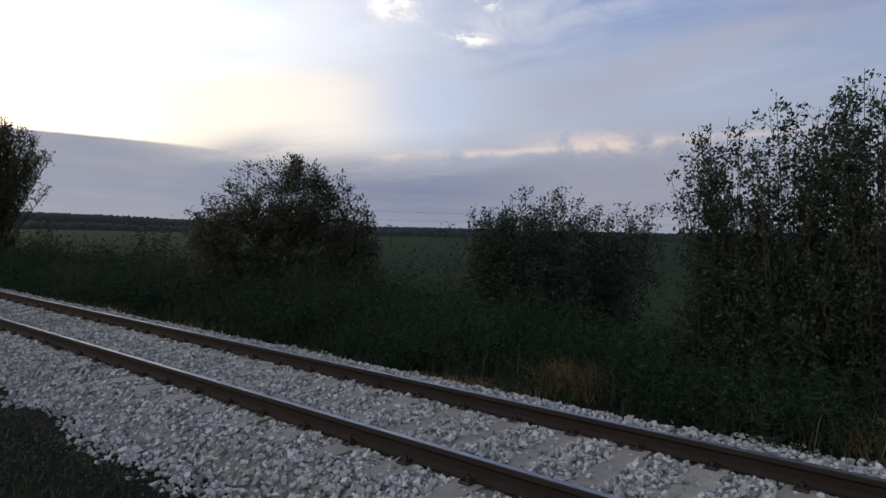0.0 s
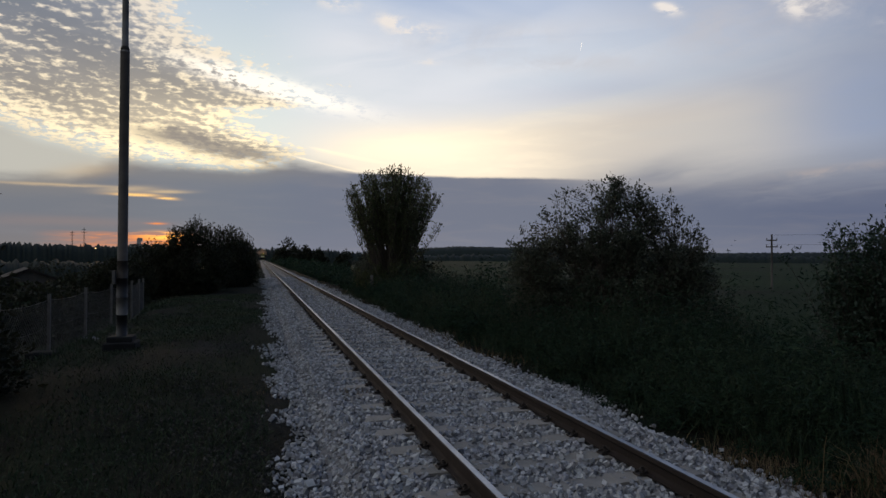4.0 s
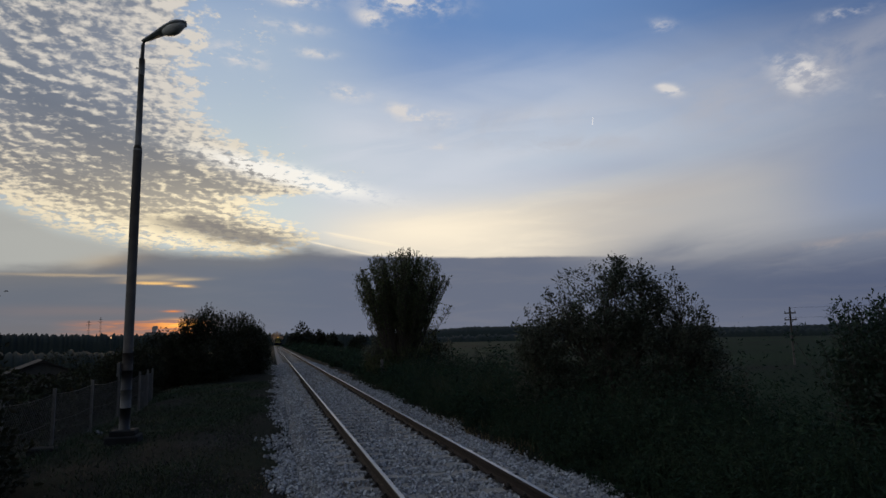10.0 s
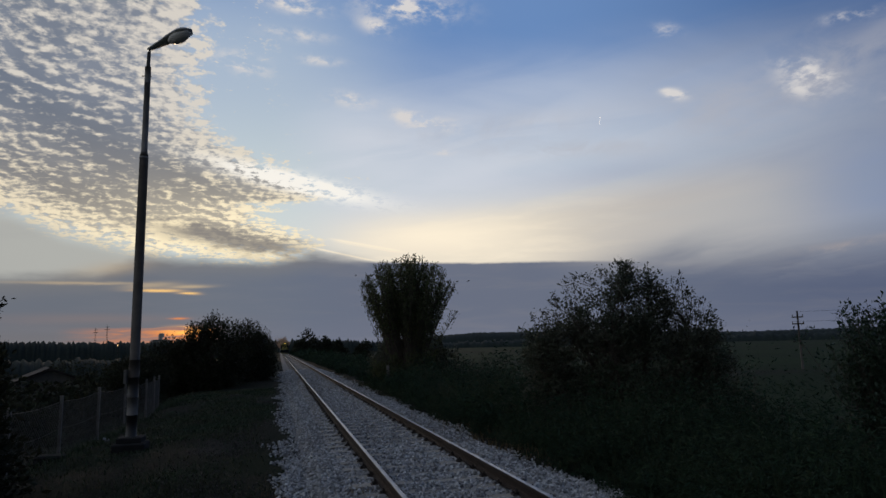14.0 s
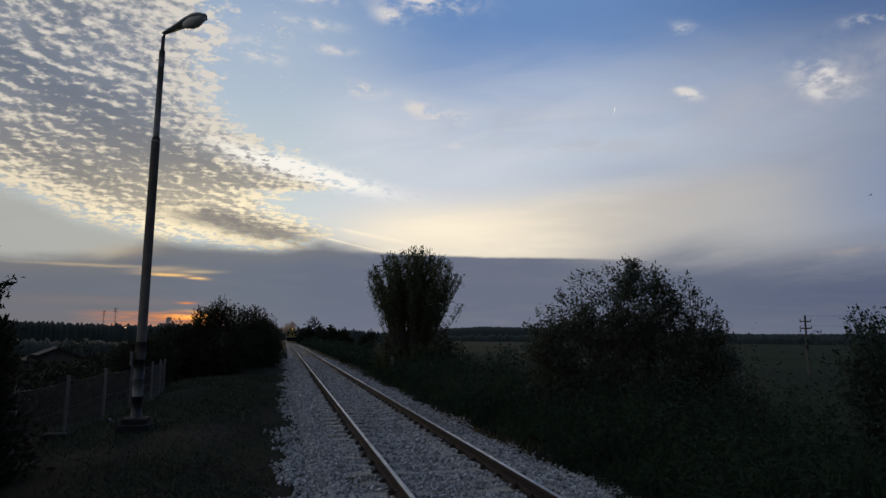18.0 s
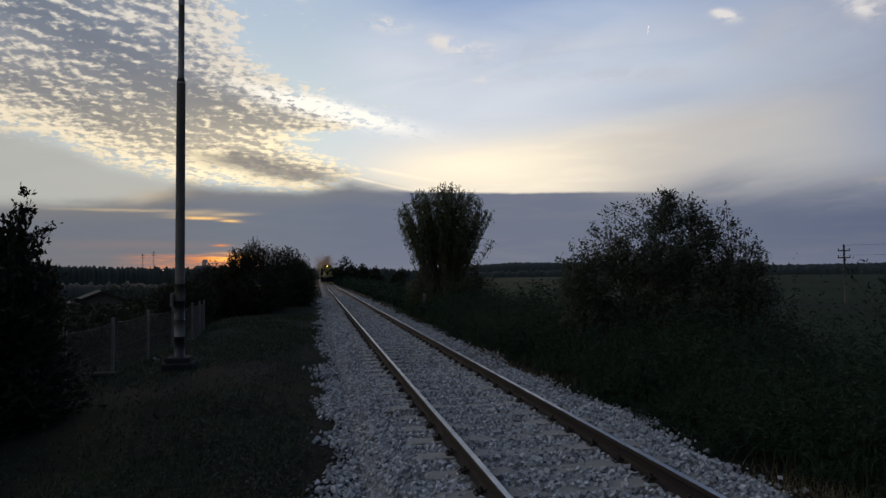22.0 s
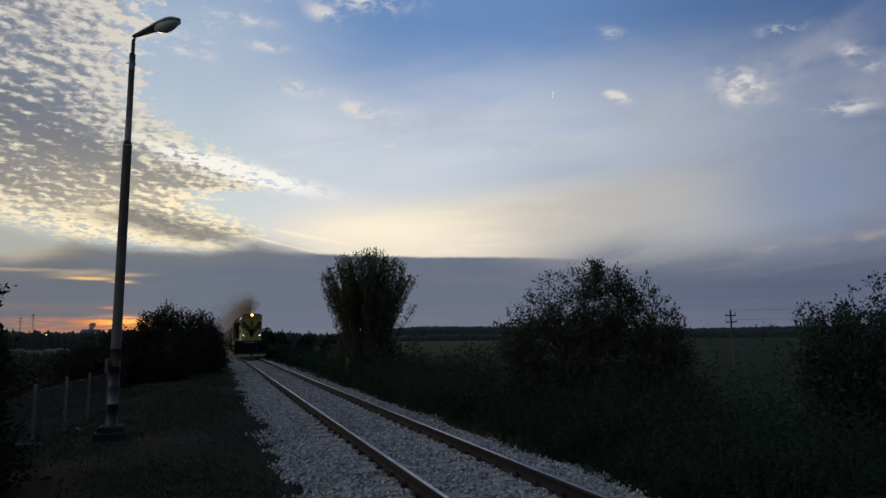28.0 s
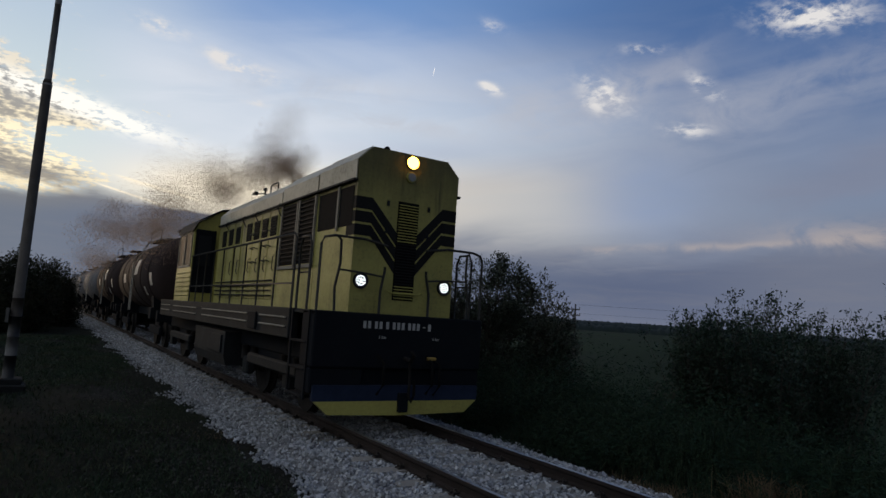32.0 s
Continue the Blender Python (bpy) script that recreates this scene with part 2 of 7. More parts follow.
# stray flecks beyond the edge
fleck = step(inside, -8.5, -1.0) * step(EL, 12.5, 14.5) * step(fine * 0.55 + cells * 0.45 + (mid - 0.5) * 0.45, 0.585, 0.66)
band = bump1(EL + (AZ + 15.0) * 0.43, 16.6, 2.6) + bump1(EL + (AZ + 16.0) * 0.30, 12.4, 1.5) * 0.8 + bump1(AZ + EL * 0.3, -12.5, 3.4) * bump1(EL, 25.5, 4.0) * 0.5
heavy = (step(inside + (mid - 0.5) * 5.0, 1.0, 8.0) * (0.28 + (big - 0.5) * 1.2 + (mid - 0.5) * 0.9 + band * 0.70)).clip()
relief = (cells - shade) * 0.5
tone = cells * 0.58 + mid * 0.26 + fine * 0.16
lit = step(tone + relief + (fine - 0.5) * 0.12 - heavy * 0.14 + step(inside, 9.0, 0.0) * 0.06, 0.36, 0.62)
warm = step(EL, 21, 9.5)
near_sun = (bump1(AZ, -7.0, 9.0) * bump1(EL, 9.5, 4.2)).clip()
pale = blend(nt, near_sun, blend(nt, warm, AC_LIT, AC_LIT_LOW), AC_WARM)
grey = blend(nt, heavy, blend(nt, warm, AC_GREY, AC_GREY_LOW), blend(nt, warm, AC_DARK, AC_DARK_LOW))
ac = blend(nt, lit, blend(nt, near_sun * 0.4, grey, AC_LIT_LOW), pale)
away = step((AZ + 20.0).op("ABSOLUTE"), 75, 135)
west = step(AZ, -24, -60) * step(AZ, -155, -105)
ac = blend(nt, west * 0.6, ac, AC_WEST)
ac = blend(nt, away * (1.0 - west) * 0.7, ac, SKY_BACK)
front = step(AZ, 14, 7)
sky = blend(nt, haze * front * 0.72, sky, blend(nt, warm, AC_GAP, AC_GAP_LOW))
sky = blend(nt, (cover * front + fleck * 0.85).clip() * 0.95, sky, ac)
sky = blend(nt, step(AZ, -5, -13) * step(EL - floor_el, 1.2, -0.8) * 0.8, sky, WEST_HAZE)
# the bright tongue, and the lit edge round the hidden sun
tongue = bump1(AZ - 1.2 + (EL - 14.3) * 2.4, 0.0, 3.6) * bump1(EL + AZ * 0.14, 14.5, 0.85)
sky = blend(nt, (tongue * step(thick + relief * 0.4, 0.38, 0.52) * 2.0).clip() * 0.92, sky, AC_WHITE)
flare = bump1(AZ, -8.8, 1.7) * bump1(EL, 10.1, 0.75) * 1.4 + bump1(AZ, -3.6, 4.2) * bump1(EL + (AZ + 4.0) * 0.16, 8.45, 0.26) * 1.5
sky = blend(nt, (flare * step(thick, 0.36, 0.54) * 1.3).clip(), sky, AC_WARM)
# single puffs, ragged
ragged = step(noise_tex(nt, plane2, 11.0, 5, 0.66, 0.35) * 0.6 + cells * 0.4, 0.43, 0.60)
for az, el, wa, we, k in ((13.6, 19.4, 2.0, 0.6, 0.75), (11.3, 20.1, 1.2, 0.55, 0.85), (35.2, 20.2, 0.8, 0.42, 0.85), (34.6, 20.6, 0.5, 0.2, 0.6), (45.3, 20.0, 1.5, 1.3, 0.60), (44.6, 19.0, 0.9, 0.8, 0.45), (61.6, 24.6, 3.2, 1.1, 0.75), (53.6, 20.2, 0.8, 1.0, 0.5), (52.4, 16.8, 1.5, 0.5, 0.5),
                          (11.6, 29.0, 3.6, 1.0, 0.85), (8.5, 27.6, 1.4, 0.7, 0.6), (1.2, 28.8, 2.2, 0.6, 0.75), (-3.4, 23.9, 1.7, 0.75, 0.8), (1.5, 26.5, 2.6, 0.45, 0.4), (3.2, 24.6, 1.8, 0.35, 0.45), (6.2, 21.5, 1.6, 0.55, 0.65), (14.4, 17.0, 1.0, 0.22, 0.5), (35.0, 25.3, 0.9, 0.5, 0.35), (48.5, 23.4, 1.4, 0.35, 0.5)):
    puff = bump1(AZ + (EL - el) * 0.9, az, wa) * bump1(EL, el, we) * ragged
    sky = blend(nt, (puff * (k * 2.0)).clip(), sky, PUFF_LIT)
# grey lens of cloud under the field
dark_c = bump1(AZ + (EL - 9.1) * 2.2, -3.6, 4.3) * bump1(EL + AZ * 0.11 + (mid - 0.5) * 2.0 + (cells - 0.5) * 1.2, 8.85, 0.72)
sky = blend(nt, (dark_c * 1.5).clip() * 0.85, sky, LENS)
# condensation trails
for (a0, e0, a1, e1, w, k) in ((3.6, 8.55, 8.9, 7.4, 0.08, 0.85), (5.2, 9.35, 11.4, 8.25, 0.10, 0.75), (5.4, 9.15, 11.0, 8.15, 0.05, 0.4)):
    along = (AZ - a0) * (1 / (a1 - a0))
    line = bump1(EL - along * (e1 - e0), e0, w) * step(along, -0.25, 0.05) * step(along, 1.05, 0.7)
    sky = blend(nt, (line * k).clip(), sky, TRAIL)

# the stratus bank
top = (n_edge - 0.5) * 0.5 + (mid - 0.5) * 0.5 * step(AZ, 8, 2) + ramp(AZ, ((-40, 5.0), (-20, 5.6), (-14, 6.1), (-11, 7.5), (-1, 7.35), (3, 8.1), (7, 7.55), (11, 7.35), (25, 7.05), (36, 6.4), (50, 6.2), (70, 7.9)))
soft = step(AZ, 22, 34)
bank = blend(nt, step(AZ, -14, 12), BANK_L, BANK_M)
bank = blend(nt, step(AZ, 30, 50), bank, BANK_R)
bank = blend(nt, step(AZ, 47, 64), bank, BANK_E)
bank = blend(nt, step(EL, 3.4, 0.6) * 0.55, bank, blend(nt, step(AZ, 4, -10), BANK_LOW, BANK_LOW_L))
bank = blend(nt, step(EL - top, -2.0, 0.0) * step(AZ, 9, 2) * 0.6, bank, BANK_TOP)
bank = blend(nt, step(n_str, 0.45, 0.75) * 0.22, bank, BANK_STREAK)
left = step(AZ, 9, 5)
sharp = step(EL - top, 0.16, -0.12) * (1.0 - left) + step(EL - top + (n_str - 0.5) * 0.8, 0.8, -0.6) * left
gentle = step(EL - top + (fibre - 0.5) * 3.6, 3.0, -2.2)
sky = blend(nt, (sharp * (1.0 - soft) + gentle * soft) * step(off, 170, 110) * 0.95, sky, bank)
rim = bump1(EL - top, 0.06, 0.09) * bump1(AZ, 19.5, 5.0) * step(n_str, 0.35, 0.6)
sky = blend(nt, rim.clip() * 0.5, sky, GLOW)
# lilac cloud further round, rising to the right, with a pale lit lower edge
lil = step(AZ, 46, 62) * step(AZ, 130, 90) * bump1(EL + (n_edge - 0.5) * 4.0 - (AZ - 60.0) * 0.34, 11.0, 2.2)
sky = blend(nt, (lil * step(fibre + (tuft - 0.5) * 0.3, 0.28, 0.62)).clip() * 0.55, sky, LILAC)
pink = step(AZ, 40, 47) * step(AZ, 90, 66) * bump1(EL + (tuft - 0.5) * 1.2 - (AZ - 47.0) * 0.06, 6.9, 0.32)
sky = blend(nt, (pink * step(tuft * 0.6 + fibre * 0.4, 0.36, 0.58)).clip() * 0.6, sky, PINK)
pink2 = bump1(AZ, 64.0, 5.5) * bump1(EL + (tuft - 0.5) * 2.6, 8.3, 0.9)
sky = blend(nt, (pink2 * step(tuft, 0.36, 0.6)).clip() * 0.7, sky, PINK)
# breaks in the bank
n_fire = noise_tex(nt, xyz(nt, AZ * 0.10, EL * 1.1, 4.0), 2.6, 4, 0.6, 0.3)
fire = step(EL + (n_fire - 0.5) * 0.9, 2.15, 1.75) * step(AZ, -17.0, -12.0) * step(AZ, -4.5, -6.2)
sky = blend(nt, (fire * (0.30 + step(n_fire, 0.40, 0.60) * 0.6) * (0.55 + step(AZ, -11, -8) * 0.45)).clip(), sky, FIRE)
sky = blend(nt, (bump1(AZ, -7.2, 1.5) * bump1(EL + (n_fire - 0.5) * 0.8, 1.75, 0.30) * step(n_fire, 0.38, 0.55) * 1.4).clip(), sky, FIRE_CORE)
for az, el, wa, we, tilt, k, c in ((-15.0, 5.45, 4.6, 0.11, 0.012, 0.85, STREAK), (-10.3, 5.35, 2.0, 0.26, 0.09, 0.8, STREAK), (-9.6, 4.95, 1.5, 0.10, 0.0, 1.2, STREAK_HOT), (-7.3, 5.30, 1.6, 0.16, 0.05, 1.1, STREAK), (-7.3, 4.75, 0.7, 0.09, 0.0, 1.2, STREAK_HOT),
                                   (-13.0, 6.7, 2.6, 0.55, 0.16, 0.55, STREAK), (-8.0, 2.75, 0.6, 0.09, 0.0, 1.0, FIRE), (-14.0, 2.7, 7.0, 0.4, 0.0, 0.35, BANK_WARM)):
    gap = bump1(AZ, az, wa) * bump1(EL - (AZ - az) * tilt + (n_str - 0.5) * 0.5, el, we)
    sky = blend(nt, (gap * k).clip(), sky, c)
# ground side of the sky sphere
sky = blend(nt, step(EL, -0.5, -4.0), sky, (0.03, 0.035, 0.03))
nt.links.new(sky.v, bg.inputs[0])
bg.inputs[1].default_value = SKY_GAIN

sun = new("sun", bpy.data.lights.new("sun", "SUN"))
sun.data.energy, sun.data.angle, sun.data.color = 0.5, radians(10), (1.0, 0.72, 0.45)
sun_way = Vector((math.sin(radians(SUN_AZ)) * math.cos(radians(4)), math.cos(radians(SUN_AZ)) * math.cos(radians(4)), math.sin(radians(4))))
sun.matrix_world = look(tuple(sun_way * 200), (0, 0, 0))

# ---- mesh and material helpers ----
class Acc:
    """Gathers vertices and faces of one mesh."""

    def __init__(self):
        self.v, self.f, self.m, self.n = [], [], [], 0
        self.soft = set()                            # which runs of faces are rounded

    def add(self, verts, faces, mat=0):
        verts = np.asarray(verts, float).reshape(-1, 3)
        faces = np.asarray(faces, int)
        self.v.append(verts)
        self.f.append(faces + self.n)
        self.m.append(np.full(len(faces), mat))
        self.n += len(verts)
        return self

    def box(self, x0, x1, y0, y1, z0, z1, b=0.0, mat=0):
        """A box, its edges cut by b."""
        lo, hi = np.array((x0, y0, z0), float), np.array((x1, y1, z1), float)
        if b <= 0:
            s = np.array([(i, j, k) for i in (0, 1) for j in (0, 1) for k in (0, 1)])
            self.add(lo + s * (hi - lo), [(0, 1, 3, 2), (4, 6, 7, 5), (0, 4, 5, 1), (2, 3, 7, 6), (0, 2, 6, 4), (1, 5, 7, 3)], mat)
            return self
        bm = bmesh.new()
        bmesh.ops.create_cube(bm, size=1)
        for v in bm.verts:
            v.co = Vector(lo + (np.array(v.co) + 0.5) * (hi - lo))
        bmesh.ops.bevel(bm, geom=bm.edges[:], offset=b, segments=1, affect="EDGES")
        self.bm(bm, mat)
        return self

    def bm(self, bm, mat=0):
        bm.verts.index_update()
        vs = np.array([v.co for v in bm.verts])
        base = self.n
        self.v.append(vs)
        for k in (3, 4):
            fs = [[v.index for v in f.verts] for f in bm.faces if len(f.verts) == k]
            if fs:
                self.f.append(np.array(fs) + base)
                self.m.append(np.full(len(fs), mat))
        for f in bm.faces:
            if len(f.verts) > 4:
                self.f.append(np.array([[v.index for v in f.verts]]) + base)
                self.m.append(np.array([mat]))
        self.n += len(vs)
        bm.free()

    def prism(self, outline, axis, a, b, mat=0):
        """An outline of pairs drawn out along an axis (0, 1, 2) from a to b; the pairs fill the other two axes in order."""
        n = len(outline)
        vs = []
        for d in (a, b):
            for p in outline:
                q = list(p)
                q.insert(axis, d)
                vs.append(q)
        base = self.n
        self.v.append(np.array(vs, float))
        self.f.append(np.array([[base + i, base + (i + 1) % n, base + n + (i + 1) % n, base + n + i] for i in range(n)]))
        self.m.append(np.full(n, mat))
        self.f.append(np.array([[base + i for i in range(n)][::-1]]))
        self.f.append(np.array([[base + n + i for i in range(n)]]))
        self.m.append(np.array([mat, mat]))
        self.n += 2 * n
        return self

    def tube(self, pts, r0, r1=None, sides=8, mat=0, caps=True):
        """A round tube along points, tapering from r0 to r1."""
        pts = np.asarray(pts, float)
        r = np.linspace(r0, r0 if r1 is None else r1, len(pts))
        d = np.gradient(pts, axis=0)
        d /= np.linalg.norm(d, axis=1)[:, None] + 1e-9
        ref = np.where(np.abs(d[:, 2:3]) > 0.9, (1.0, 0, 0), (0, 0, 1.0))
        u = np.cross(d, ref)
        u /= np.linalg.norm(u, axis=1)[:, None] + 1e-9
        w = np.cross(d, u)
        a = np.linspace(0, 2 * np.pi, sides, endpoint=False)
        ring = u[:, None] * np.cos(a)[None, :, None] + w[:, None] * np.sin(a)[None, :, None]
        vs = (pts[:, None] + ring * r[:, None, None]).reshape(-1, 3)
        i, j = np.meshgrid(np.arange(len(pts) - 1), np.arange(sides), indexing="ij")
        k = (j + 1) % sides
        base = self.n
        self.add(vs, np.stack([i * sides + j, i * sides + k, (i + 1) * sides + k, (i + 1) * sides + j], -1).reshape(-1, 4), mat)
        self.soft.add(len(self.f) - 1)
        if caps:
            self.f.append(np.array([[base + q for q in range(sides)]]))
            self.f.append(np.array([[base + (len(pts) - 1) * sides + q for q in range(sides)][::-1]]))
            self.m.append(np.array([mat, mat]))
        return self

    def mesh(self, name, mats, smooth=False):
        me = bpy.data.meshes.new(name)
        vs = np.concatenate(self.v)
        me.vertices.add(len(vs))
        me.vertices.foreach_set("co", vs.astype(np.float32).ravel())
        size = np.concatenate([np.full(len(f), f.shape[1]) for f in self.f])
        idx = np.concatenate([f.ravel() for f in self.f])
        me.loops.add(len(idx))
        me.loops.foreach_set("vertex_index", idx.astype(np.int32))
        me.polygons.add(len(size))
        me.polygons.foreach_set("loop_start", np.r_[0, np.cumsum(size)[:-1]].astype(np.int32))
        me.polygons.foreach_set("material_index", np.concatenate(self.m).astype(np.int32))
        me.polygons.foreach_set("use_smooth", np.concatenate([np.full(len(f), smooth or k in self.soft) for k, f in enumerate(self.f)]))
        me.update(calc_edges=True)
        me.validate()
        for m in (mats if isinstance(mats, (list, tuple)) else [mats]):
            me.materials.append(m)
        return me


def thing(name, label, category, group="", kind="", at=None):
    """An Empty at a thing's base, which carries its parts."""
    ob = tagged(new(name), label, category, group, kind)
    ob.empty_display_size = 0.2
    if at is not None:
        ob.matrix_world = at
    return ob


def part(name, acc, mats, parent=None, label="", smooth=False, kind=""):
    """One mesh object, from an Acc or a finished mesh, under its thing."""
    me = acc if isinstance(acc, bpy.types.Mesh) else acc.mesh(name, mats, smooth)
    ob = new(name, me)
    if parent is not None:
        ob.parent = parent
    return tagged(ob, label, kind=kind)


def material(name, c1, c2, scale=4.0, rough=0.7, metal=0.0, bump=0.3, fine=40.0, c3=None, spread=0.5, vary=0.0, island=False, spec=0.5, coat=0.0, leaf=0.0):
    """Two colours mixed by coarse noise, a third by fine noise; relief of both sizes; vary: change from piece to piece."""
    m = bpy.data.materials.new(name)
    m.use_nodes = True
    t = m.node_tree
    p = t.nodes["Principled BSDF"]
    co = X(t, t.nodes.new("ShaderNodeTexCoord").outputs["Object"])
    a = noise_tex(t, co, scale, 5, 0.6)
    b = noise_tex(t, co, fine, 4, 0.6)
    col = blend(t, step(a, 0.5 - spread * 0.35, 0.5 + spread * 0.35), c1, c2)
    if c3:
        col = blend(t, step(b * 0.6 + a * 0.4, 0.52, 0.66) * 0.8, col, c3)
    col = blend(t, step(b, 0.3, 0.7) * 0.28, col, tuple(v * 0.55 for v in c1))
    if vary:
        if island:
            r = X(t, t.nodes.new("ShaderNodeNewGeometry").outputs["Random Per Island"])
        else:
            r = X(t, t.nodes.new("ShaderNodeObjectInfo").outputs["Random"])
        hs = t.nodes.new("ShaderNodeHueSaturation")
        feed(t, col, hs.inputs["Color"])
        feed(t, r * (2 * vary) + (1 - vary), hs.inputs["Value"])
        feed(t, r.op("MULTIPLY", 7.31).op("FRACT") * (0.08 * min(1, vary * 2)) + (0.5 - 0.04 * min(1, vary * 2)), hs.inputs["Hue"])
        col = X(t, hs.outputs[0])
    feed(t, col, p.inputs["Base Color"])
    feed(t, (a - 0.5) * 0.25 + (b - 0.5) * 0.2 + rough, p.inputs["Roughness"])
    p.inputs["Metallic"].default_value = metal
    p.inputs["Specular IOR Level"].default_value = spec
    p.inputs["Coat Weight"].default_value = coat
    if bump:
        bn = t.nodes.new("ShaderNodeBump")
        bn.inputs["Strength"].default_value, bn.inputs["Distance"].default_value = bump, 0.02
        feed(t, a * 0.5 + b * 0.5, bn.inputs["Height"])
        t.links.new(bn.outputs[0], p.inputs["Normal"])
    if leaf:
        tr = t.nodes.new("ShaderNodeBsdfTranslucent")
        feed(t, col, tr.inputs[0])
        mx = t.nodes.new("ShaderNodeMixShader")
        mx.inputs[0].default_value = leaf
        t.links.new(p.outputs[0], mx.inputs[1]), t.links.new(tr.outputs[0], mx.inputs[2])
        t.links.new(mx.outputs[0], t.nodes["Material Output"].inputs[0])
    return m


def glowing(name, colour, strength):
    m = bpy.data.materials.new(name)
    m.use_nodes = True
    p = m.node_tree.nodes["Principled BSDF"]
    p.inputs["Base Color"].default_value = (*colour, 1)
    p.inputs["Emission Color"].default_value, p.inputs["Emission Strength"].default_value = (*colour, 1), strength
    return m


M_STONE = material("limestone", (0.38, 0.39, 0.405), (0.25, 0.264, 0.292), 9, 0.85, bump=0.35, fine=70, c3=(0.52, 0.50, 0.47), vary=0.5, island=True, spec=0.2)
M_STONE1 = material("limestone_single", (0.44, 0.44, 0.45), (0.31, 0.32, 0.35), 9, 0.85, bump=0.35, fine=70, c3=(0.52, 0.50, 0.46), vary=0.42)
M_BED = material("ballast_bed", (0.19, 0.19, 0.20), (0.10, 0.105, 0.115), 14, 0.95, bump=0.9, fine=26, c3=(0.38, 0.37, 0.36), spec=0.1)
M_CONC = material("sleeper_concrete", (0.27, 0.255, 0.235), (0.20, 0.19, 0.175), 5, 0.9, bump=0.35, fine=60, c3=(0.33, 0.31, 0.28), vary=0.12)
M_RUST = material("rail_rust", (0.030, 0.022, 0.020), (0.021, 0.017, 0.016), 5, 0.9, 0.0, bump=0.25, fine=80, c3=(0.042, 0.028, 0.022), spec=0.2)
M_STEEL = material("rail_head", (0.42, 0.41, 0.41), (0.33, 0.32, 0.32), 3, 0.40, 1.0, bump=0.04, fine=60)
M_CLIP = material("clip_iron", (0.040, 0.033, 0.030), (0.026, 0.022, 0.021), 20, 0.75, 0.3, bump=0.3, fine=90)
M_GRASS = material("grass_blades", (0.024, 0.044, 0.023), (0.040, 0.050, 0.027), 0.7, 0.75, bump=0, fine=9, c3=(0.066, 0.062, 0.040), vary=0.5, island=True, leaf=0.2, spec=0.2)
M_DRY = material("dry_grass", (0.17, 0.125, 0.065), (0.12, 0.082, 0.045), 1.5, 0.8, bump=0, fine=9, vary=0.4, island=True, leaf=0.2)
M_WEED = material("weed_leaves", (0.0165, 0.036, 0.023), (0.028, 0.050, 0.029), 0.45, 0.75, bump=0, fine=3, c3=(0.052, 0.072, 0.040), vary=0.55, island=True, leaf=0.25, spec=0.12)
M_BARK = material("bark", (0.060, 0.048, 0.038), (0.040, 0.033, 0.028), 6, 0.9, bump=0.6, fine=30, c3=(0.085, 0.07, 0.055))
M_LEAF_A = material("willow_leaves", (0.062, 0.076, 0.034), (0.080, 0.092, 0.042), 0.7, 0.6, bump=0, fine=6, vary=0.5, island=True, leaf=0.35, spec=0.3)
M_LEAF_B = material("elder_leaves", (0.052, 0.066, 0.046), (0.066, 0.070, 0.050), 0.7, 0.6, bump=0, fine=6, c3=(0.058, 0.045, 0.032), vary=0.5, island=True, leaf=0.3, spec=0.3)
M_LEAF_D = material("thicket_leaves", (0.024, 0.047, 0.031), (0.033, 0.056, 0.034), 0.6, 0.55, bump=0, fine=6, c3=(0.060, 0.080, 0.036), vary=0.5, island=True, leaf=0.35, spec=0.4)
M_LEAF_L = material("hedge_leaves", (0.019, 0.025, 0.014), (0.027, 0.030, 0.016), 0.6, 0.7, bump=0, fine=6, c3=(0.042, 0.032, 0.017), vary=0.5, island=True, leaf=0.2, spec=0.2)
M_FAR_LEAF = material("far_woods", (0.024, 0.033, 0.030), (0.018, 0.026, 0.026), 0.05, 0.95, bump=0.5, fine=0.4, c3=(0.03, 0.037, 0.03), spec=0.1)
M_GRIT = material("dark_grit", (0.070, 0.066, 0.062), (0.040, 0.039, 0.038), 9, 0.9, bump=0.3, fine=60, c3=(0.12, 0.117, 0.113), vary=0.55, island=True, spec=0.1)

# ---- ground, track ----
def ground_z(x, y):
    """Height of the land: track on a low bank, fields below it on both sides."""
    x, y = np.asarray(x, float), np.asarray(y, float)
    xs = [-4000, -60, -20, -12, -8.5, -7.2, -6.0, -4.0, -2.4, -1.75, -1.4, 1.4, 1.75, 2.4, 3.4, 5.0, 8.0, 12.0, 20, 60, 4000]
    zs = [-3.2, -3.0, -2.8, -2.1, -1.1, -0.72, -0.40, -0.28, -0.29, -0.34, -0.60, -0.60, -0.40, -0.36, -0.50, -0.95, -1.9, -2.7, -3.0, -3.0, -3.2]
    z = np.interp(x, xs, zs)
    near = np.clip(1 - np.abs(x) / 60, 0, 1)
    side = np.clip((np.abs(x) - 2.2) / 1.2, 0, 1)
    z = z + side * (0.035 * np.sin(x * 2.3 + y * 0.9) * np.sin(y * 1.7 - x) + 0.05 * np.sin(y * 0.37 + x * 0.6)) * near
    return z + np.clip((np.hypot(x, y) - 150) / 900, 0, 1) * 0.4 * np.sin(x * 0.011 + 1) * np.sin(y * 0.009)


